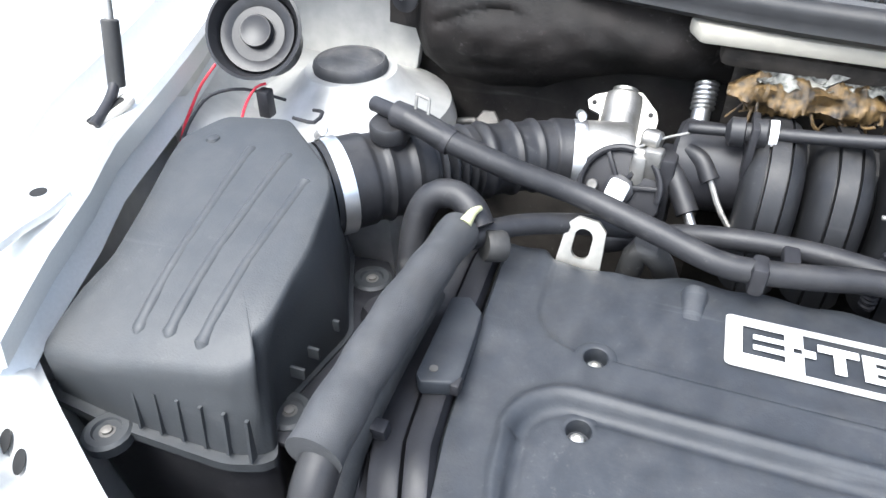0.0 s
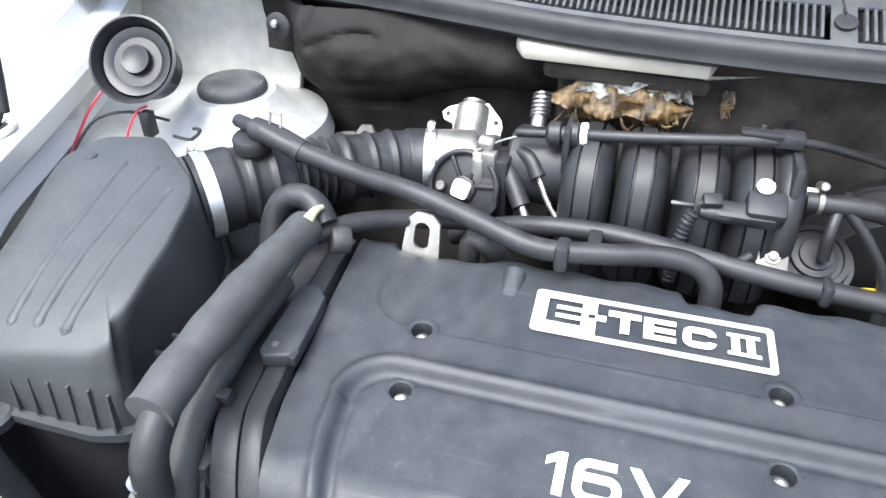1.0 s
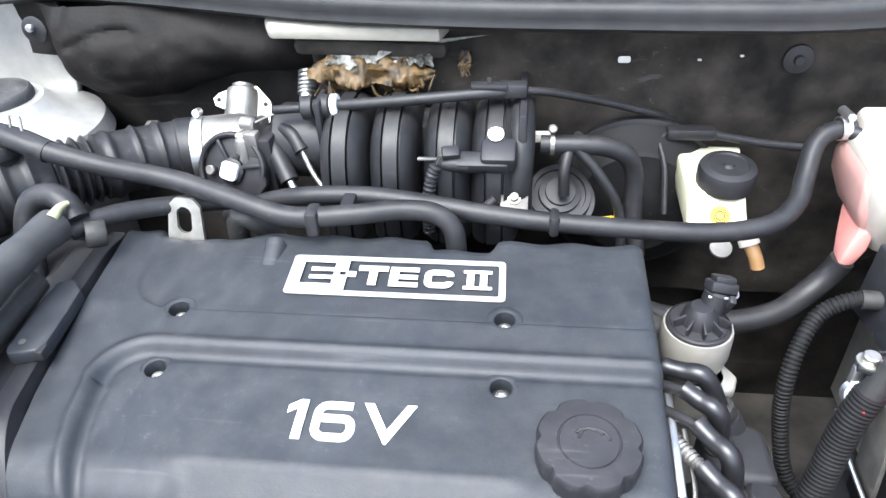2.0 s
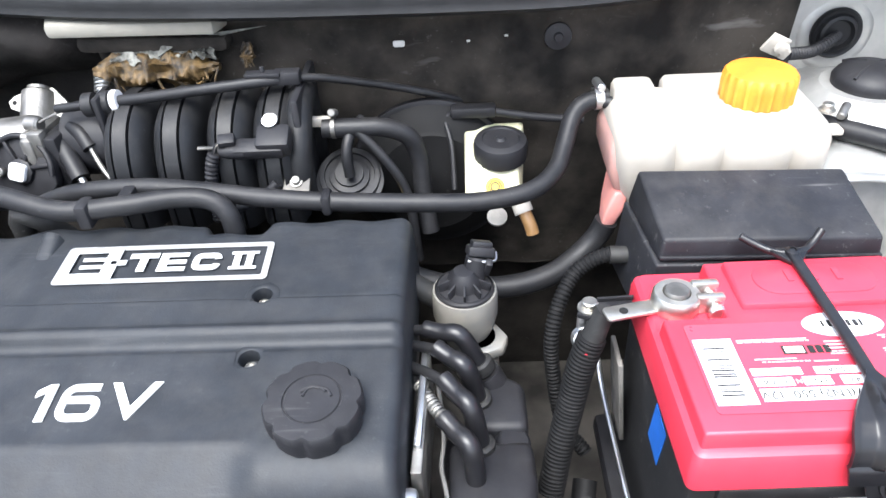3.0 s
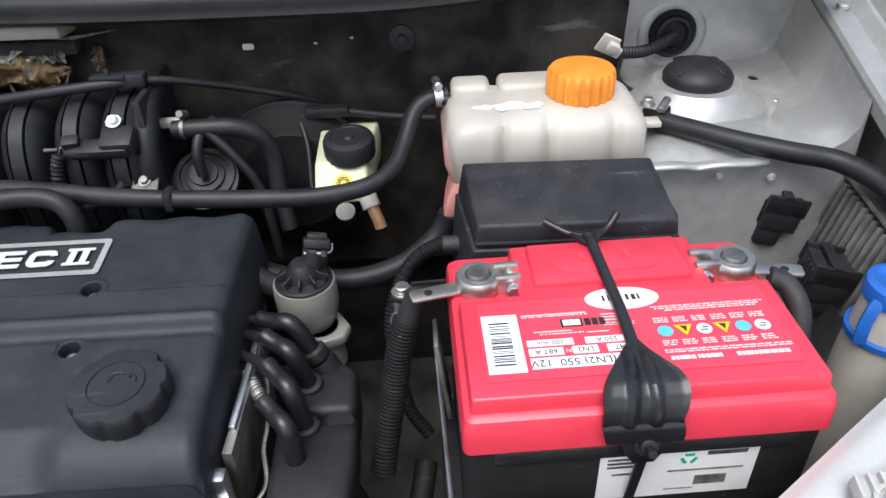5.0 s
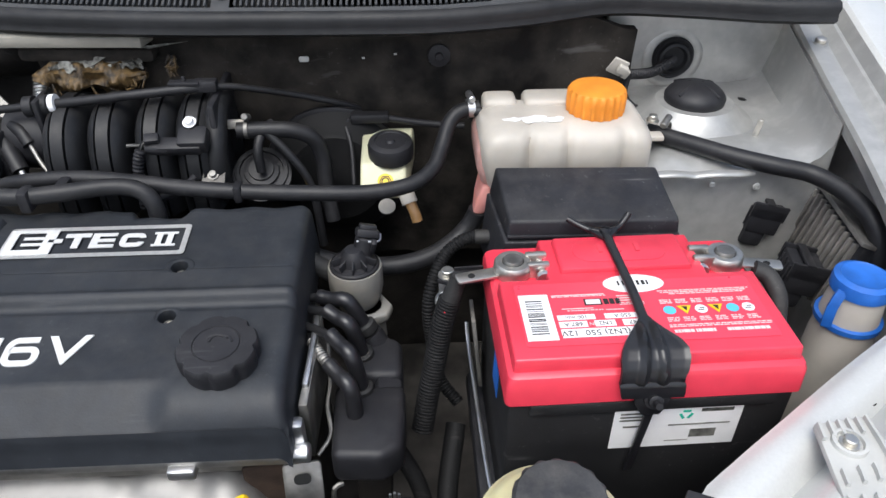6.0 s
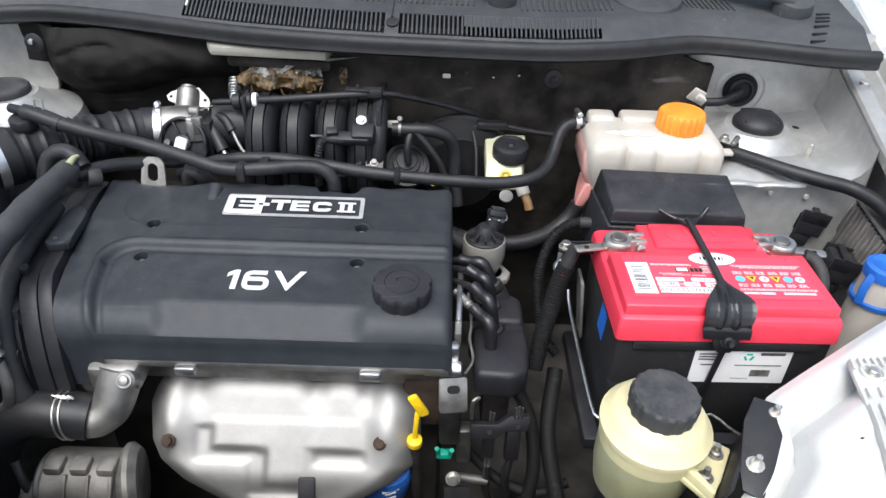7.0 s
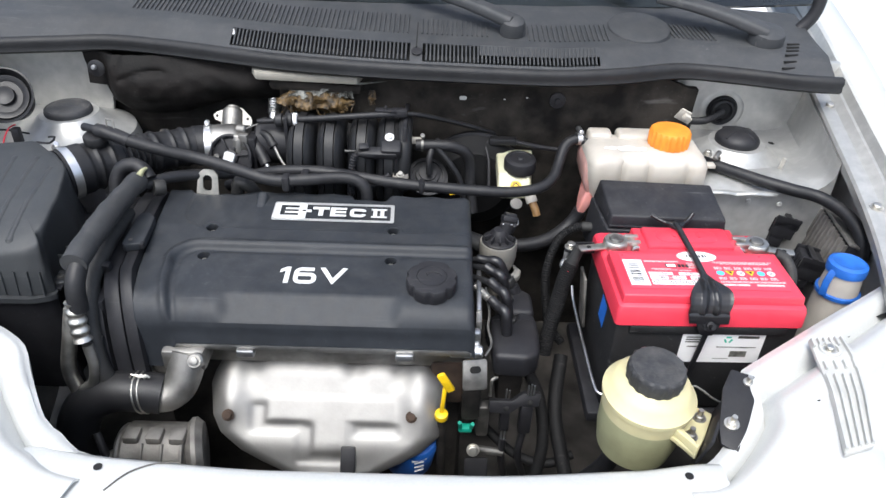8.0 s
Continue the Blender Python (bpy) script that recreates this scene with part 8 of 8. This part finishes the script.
# ---- front of the engine: thermostat elbow, radiator hose, generator ----
thm = thing("thermostat_elbow", (0.0, -0.1, -0.15), "dull cast aluminium thermostat elbow with a bolt", "thermostat housing")
part("flange", box((-0.006, -0.102, -0.090), (0.058, 0.042, 0.034), 0.007), ALU, thm)
part("boss", rod((0.014, -0.118, -0.089), (0.014, -0.134, -0.077), 0.0105, 18, 0.002), ALU, thm)
part("elbow", tube([(-0.002, -0.105, -0.084), (-0.007, -0.118, -0.108), (-0.016, -0.129, -0.129), (-0.032, -0.135, -0.139), (-0.050, -0.137, -0.140)], lambda f: 0.0245 - 0.003 * f + 0.0012 * math.exp(-((f - 0.78) / 0.03) ** 2), 24, 0.004), ALU, thm)
part("bolt", hexbolt((0.014, -0.134, -0.077), (0, -0.8, 0.6), 0.0058, 0.006), STEEL, thm, "bright flange bolt")
part("rear_body", box((-0.026, -0.085, -0.107), (0.066, 0.05, 0.05), 0.012), GENALU, thm)
rad = thing("radiator_hose", (-0.13, -0.17, -0.25), "thick black rubber radiator hose bending downwards", "radiator hose")
part("hose", tube([(-0.036, -0.136, -0.136), (-0.064, -0.138, -0.131), (-0.102, -0.139, -0.132), (-0.138, -0.145, -0.153), (-0.158, -0.152, -0.198), (-0.166, -0.162, -0.26), (-0.168, -0.175, -0.33)], 0.0270, 28, 0.006), RUBBER, rad)
for k in (-1, 1):
    part("clamp_wire", lathe([(0.0279 + 0.0012 * math.cos(a), 0.0012 * math.sin(a)) for a in [6.2832 * j / 8 for j in range(8)] + [0.0]], (-0.060 + 0.0035 * k, -0.138, -0.1315), (1, 0.03, 0.15), 40), ZINC, rad, "bright steel clamp wire")
part("clamp_ears", join(*[tube([(-0.072 + 0.006 * k, -0.140, -0.106), (-0.069 + 0.006 * k, -0.140, -0.098), (-0.058 + 0.004 * k, -0.141, -0.102)], 0.0014, 8, 0.004) for k in range(4)]), ZINC, rad)
gen = thing("generator", (-0.04, -0.15, -0.25), "grey cast aluminium generator below the thermostat elbow", "generator")
part("body", rod((-0.088, -0.168, -0.213), (0.002, -0.168, -0.213), 0.040, 28, 0.006), GENALU, gen)
part("end_bell", rod((-0.004, -0.168, -0.213), (0.017, -0.163, -0.213), 0.046, 28, 0.008), GENALU, gen)
part("rear_ring", rod((-0.094, -0.168, -0.213), (-0.086, -0.168, -0.213), 0.037, 28, 0.004), ALU, gen)
for k in range(3):
    part("lug", box((-0.070 + 0.030 * k, -0.176, -0.1735), (0.021, 0.022, 0.014), 0.004), GENALU, gen)
    part("rib", box((-0.055 + 0.026 * k, -0.196, -0.190), (0.005, 0.012, 0.034), 0.0015, (-38, 0, 0)), GENALU, gen)
part("terminal", join(rod((-0.115, -0.182, -0.222), (-0.092, -0.176, -0.212), 0.012, 18, 0.002), rod((-0.121, -0.180, -0.229), (-0.111, -0.184, -0.221), 0.006, 10)), ZINC, gen)
part("cable", tube([(-0.106, -0.184, -0.217), (-0.112, -0.180, -0.200), (-0.122, -0.168, -0.180)], 0.0055, 14, 0.005), RUBBER, gen)
for k in range(3):
    part("print_bar", box((-0.030, -0.2085, -0.204 - 0.007 * k), (0.018, 0.001, 0.0025)), FOIL, gen)

# headlamp bracket on the shelf, ribbed
hb = thing("headlamp_bracket", (0.765, -0.25, 0.015), "ribbed grey plastic headlamp bracket with a screw on the shelf", "bracket")
HB_EDGE = (((0.771, -0.168), (0.764, -0.215), (0.757, -0.257), (0.734, -0.341)), ((0.811, -0.163), (0.809, -0.208), (0.793, -0.262), (0.768, -0.330)))


def hb_at(u, v):
    """A place on the bracket: u across, v along, 0..1 each."""
    a, b = [[float(np.interp(v, (0, 0.27, 0.52, 1), [p[k] for p in e])) for k in (0, 1)] for e in HB_EDGE]
    return (a[0] + (b[0] - a[0]) * u, a[1] + (b[1] - a[1]) * u)


outline = [hb_at(0, v / 12) for v in range(13)] + [hb_at(1, v / 12) for v in range(12, -1, -1)]
part("plate", prism(outline, 0.0135, 0.0190, 0.0008), BRKT, hb)
for u in (0.04, 0.28, 0.52, 0.75, 0.97):
    part("rib", sweep([(*hb_at(u, v), 0.0200) for v in (0.36, 0.45, 0.52, 0.6, 0.8, 0.98)], [(-0.0016, -0.002), (0.0016, -0.002), (0.0011, 0.0032), (-0.0011, 0.0032)], (0, 0, 1), 0.01), BRKT, hb)
for u in (0.04, 0.24, 0.42, 0.60, 0.78, 0.97):
    part("rib", sweep([(*hb_at(u, v), 0.0200) for v in (0.01, 0.05, 0.09)], [(-0.0014, -0.002), (0.0014, -0.002), (0.0010, 0.003), (-0.0010, 0.003)]), BRKT, hb)
for u in (0.12, 0.40, 0.66, 0.92):
    part("rib", sweep([(*hb_at(u, v), 0.0200) for v in (0.24, 0.28, 0.31)], [(-0.0014, -0.002), (0.0014, -0.002), (0.0010, 0.003), (-0.0010, 0.003)]), BRKT, hb)
part("rib", sweep([(*hb_at(0.97, v), 0.0200) for v in (0.09, 0.2, 0.36)], [(-0.0016, -0.002), (0.0016, -0.002), (0.0011, 0.0032), (-0.0011, 0.0032)]), BRKT, hb)
part("boss", lathe([(0.0125, 0), (0.012, 0.0035), (0.0095, 0.0038), (0.009, 0.0005), (0.0, 0.0005)], (0.787, -0.187, 0.0188), (0, 0, 1), 28), BRKT, hb)
part("screw", hexbolt((0.787, -0.187, 0.0192), (0, 0, 1), 0.0048, 0.006), ZINC, hb)

# ---- cowl slats and wipers ----
bm = box((0, 0, 0), (0.0028, 0.036, 0.006), 0.0006, None, 1)
me = bpy.data.meshes.new("slat")
bm.to_mesh(me)
bm.free()
me.materials.append(COWLPL)
for a, b, n in ((-0.026, 0.272, 46), (0.292, 0.580, 45)):
    for k in range(1, n):
        x = a + (b - a) * k / n
        p, q = Vector(cowl_point(x, 0.008)), Vector(cowl_point(x, 0.043))
        c = (p + q) / 2
        ob = new("slat", me)
        ob.parent = cowl
        ob.matrix_basis = Matrix.Translation(c - Vector((0, 0, 0.001))) @ Euler((math.atan2(q.z - p.z, q.y - p.y), 0, 0)).to_matrix().to_4x4()
# a closed strip over the rear half of the second louvre band
part("louvre_strip", sheet([[tuple(Vector(cowl_point(0.384 + 0.196 * i / 14, d)) + Vector((0, 0, 0.0006))) for d in (0.0245, 0.034, 0.045)] for i in range(15)], 0.0012), COWLPL, cowl)


# raised ribs of the upper louvre rows
def rib_row(a, b, n, d0, d1, lean=0.0):
    long = (Vector(cowl_point(a, d1)) - Vector(cowl_point(a, d0))).length
    bm = box((0, 0, 0), (0.0026, long, 0.0030), 0.0007, None, 1)
    me = bpy.data.meshes.new("rib")
    bm.to_mesh(me)
    bm.free()
    me.materials.append(COWLPL)
    for k in range(n):
        x = a + (b - a) * k / (n - 1)
        p, q = Vector(cowl_point(x, d0)), Vector(cowl_point(x, d1))
        ob = new("rib", me)
        ob.parent = cowl
        ob.matrix_basis = Matrix.Translation((p + q) / 2 + Vector((0, 0, 0.0010))) @ Euler((math.atan2(q.z - p.z, q.y - p.y), 0, radians(lean))).to_matrix().to_4x4()


rib_row(-0.22, 0.266, 61, 0.078, 0.145)
rib_row(0.290, 0.398, 14, 0.078, 0.130)
rib_row(0.468, 0.602, 17, 0.068, 0.125)
rib_row(0.718, 0.786, 10, 0.062, 0.115, 8)
part("side_slat", join(*[box(tuple(Vector(cowl_point(0.889 + 0.0055 * k, 0.012 + 0.0135 * k)) + Vector((0, 0, 0.001))), (0.022, 0.004, 0.003), 0.0008, (0, 0, 10)) for k in range(6)]), DARK, cowl)
part("seam", box((0.282, seal_y(0.282) + 0.085, 0.2040), (0.002, 0.11, 0.0016), 0, (7.5, 0, 0)), DARK, cowl)
part("clip", lathe([(0.009, 0), (0.009, 0.002), (0.004, 0.003), (0.0, 0.002)], tuple(Vector(cowl_point(0.283, 0.025)) + Vector((0, 0, 0.001))), (0, -0.4, 0.9), 20), BLACK, cowl, "round plastic clip")
part("blister", lathe([(0.056, -0.002), (0.052, 0.006), (0.045, 0.009), (0.0, 0.010)], tuple(cowl_point(0.662, 0.102)), (0, -0.2, 1), 32), COWLPL, cowl)


def flat_bar(a, b, wide, high, n=10):
    """A tapering arm of rounded flat section between two places; wide and high: at its start and end."""
    a, b = Vector(a), Vector(b)
    loops = []
    for i in range(n + 1):
        f = i / n
        w, h = wide[0] + (wide[1] - wide[0]) * f, high[0] + (high[1] - high[0]) * f
        m = axis_m(a.lerp(b, f) + Vector((0, 0, 0.006 * math.sin(math.pi * f))), b - a)
        loops.append([tuple(m @ Vector((x, y, 0))) for x, y in rounded(w, h, min(w, h) * 0.35, 3)])
    return loft(loops)


def wiper(pivot, elbow, tip, wide):
    w = thing("wiper_arm", pivot, "matt black wiper arm resting on the windscreen", "wiper", "wipers")
    p, e, t = Vector(pivot), Vector(elbow), Vector(tip)
    part("hub", lathe([(0.6 * wide, -0.020), (0.62 * wide, 0.0), (0.55 * wide, 0.010), (0.35 * wide, 0.015), (0.0, 0.016)], p, (0, -0.3, 1), 28), COWLPL, w)
    part("arm", flat_bar(p + Vector((0, 0, 0.006)), e, (wide, 0.75 * wide), (0.020, 0.015)), COWLPL, w)
    part("rod", flat_bar(e, t, (0.016, 0.010), (0.008, 0.006)), BLACK, w)
    part("blade", sweep([tuple(e.lerp(t, 0.1) + Vector((0, 0.035, -0.008))), tuple(t + Vector((0, 0.03, -0.006))), tuple(t + (t - e) * 0.6 + Vector((0, 0.03, -0.006)))], [(-0.005, -0.006), (0.005, -0.006), (0.003, 0.006), (-0.003, 0.006)]), RUBBER, w)


wiper((0.440, 0.372, 0.220), (0.26, 0.468, 0.256), (0.02, 0.55, 0.29), 0.034)
wiper((0.872, 0.385, 0.214), (0.70, 0.462, 0.252), (0.42, 0.55, 0.29), 0.048)
hinge = thing("bonnet_hinge_bracket", (0.93, 0.45, 0.2), "grey bonnet hinge arm beside the windscreen corner", "hinge")
part("arm", tube([(0.930, 0.435, 0.192), (0.952, 0.448, 0.206), (0.972, 0.45, 0.232), (0.978, 0.452, 0.262), (0.982, 0.46, 0.33)], 0.011, 16), BLACK, hinge)
part("plate", box((0.955, 0.42, 0.165), (0.012, 0.10, 0.05), 0.003, (0, 0, -8)), STEEL, hinge)
for x, y, z in ((0.978, 0.315, 0.1205), (0.953, 0.068, 0.068)):
    structure("trim_wing_bolt", hexbolt((x, y, z), (0, -0.2, 1), 0.0065, 0.007), ZINC, "bolt on the wing rail", "bolt")
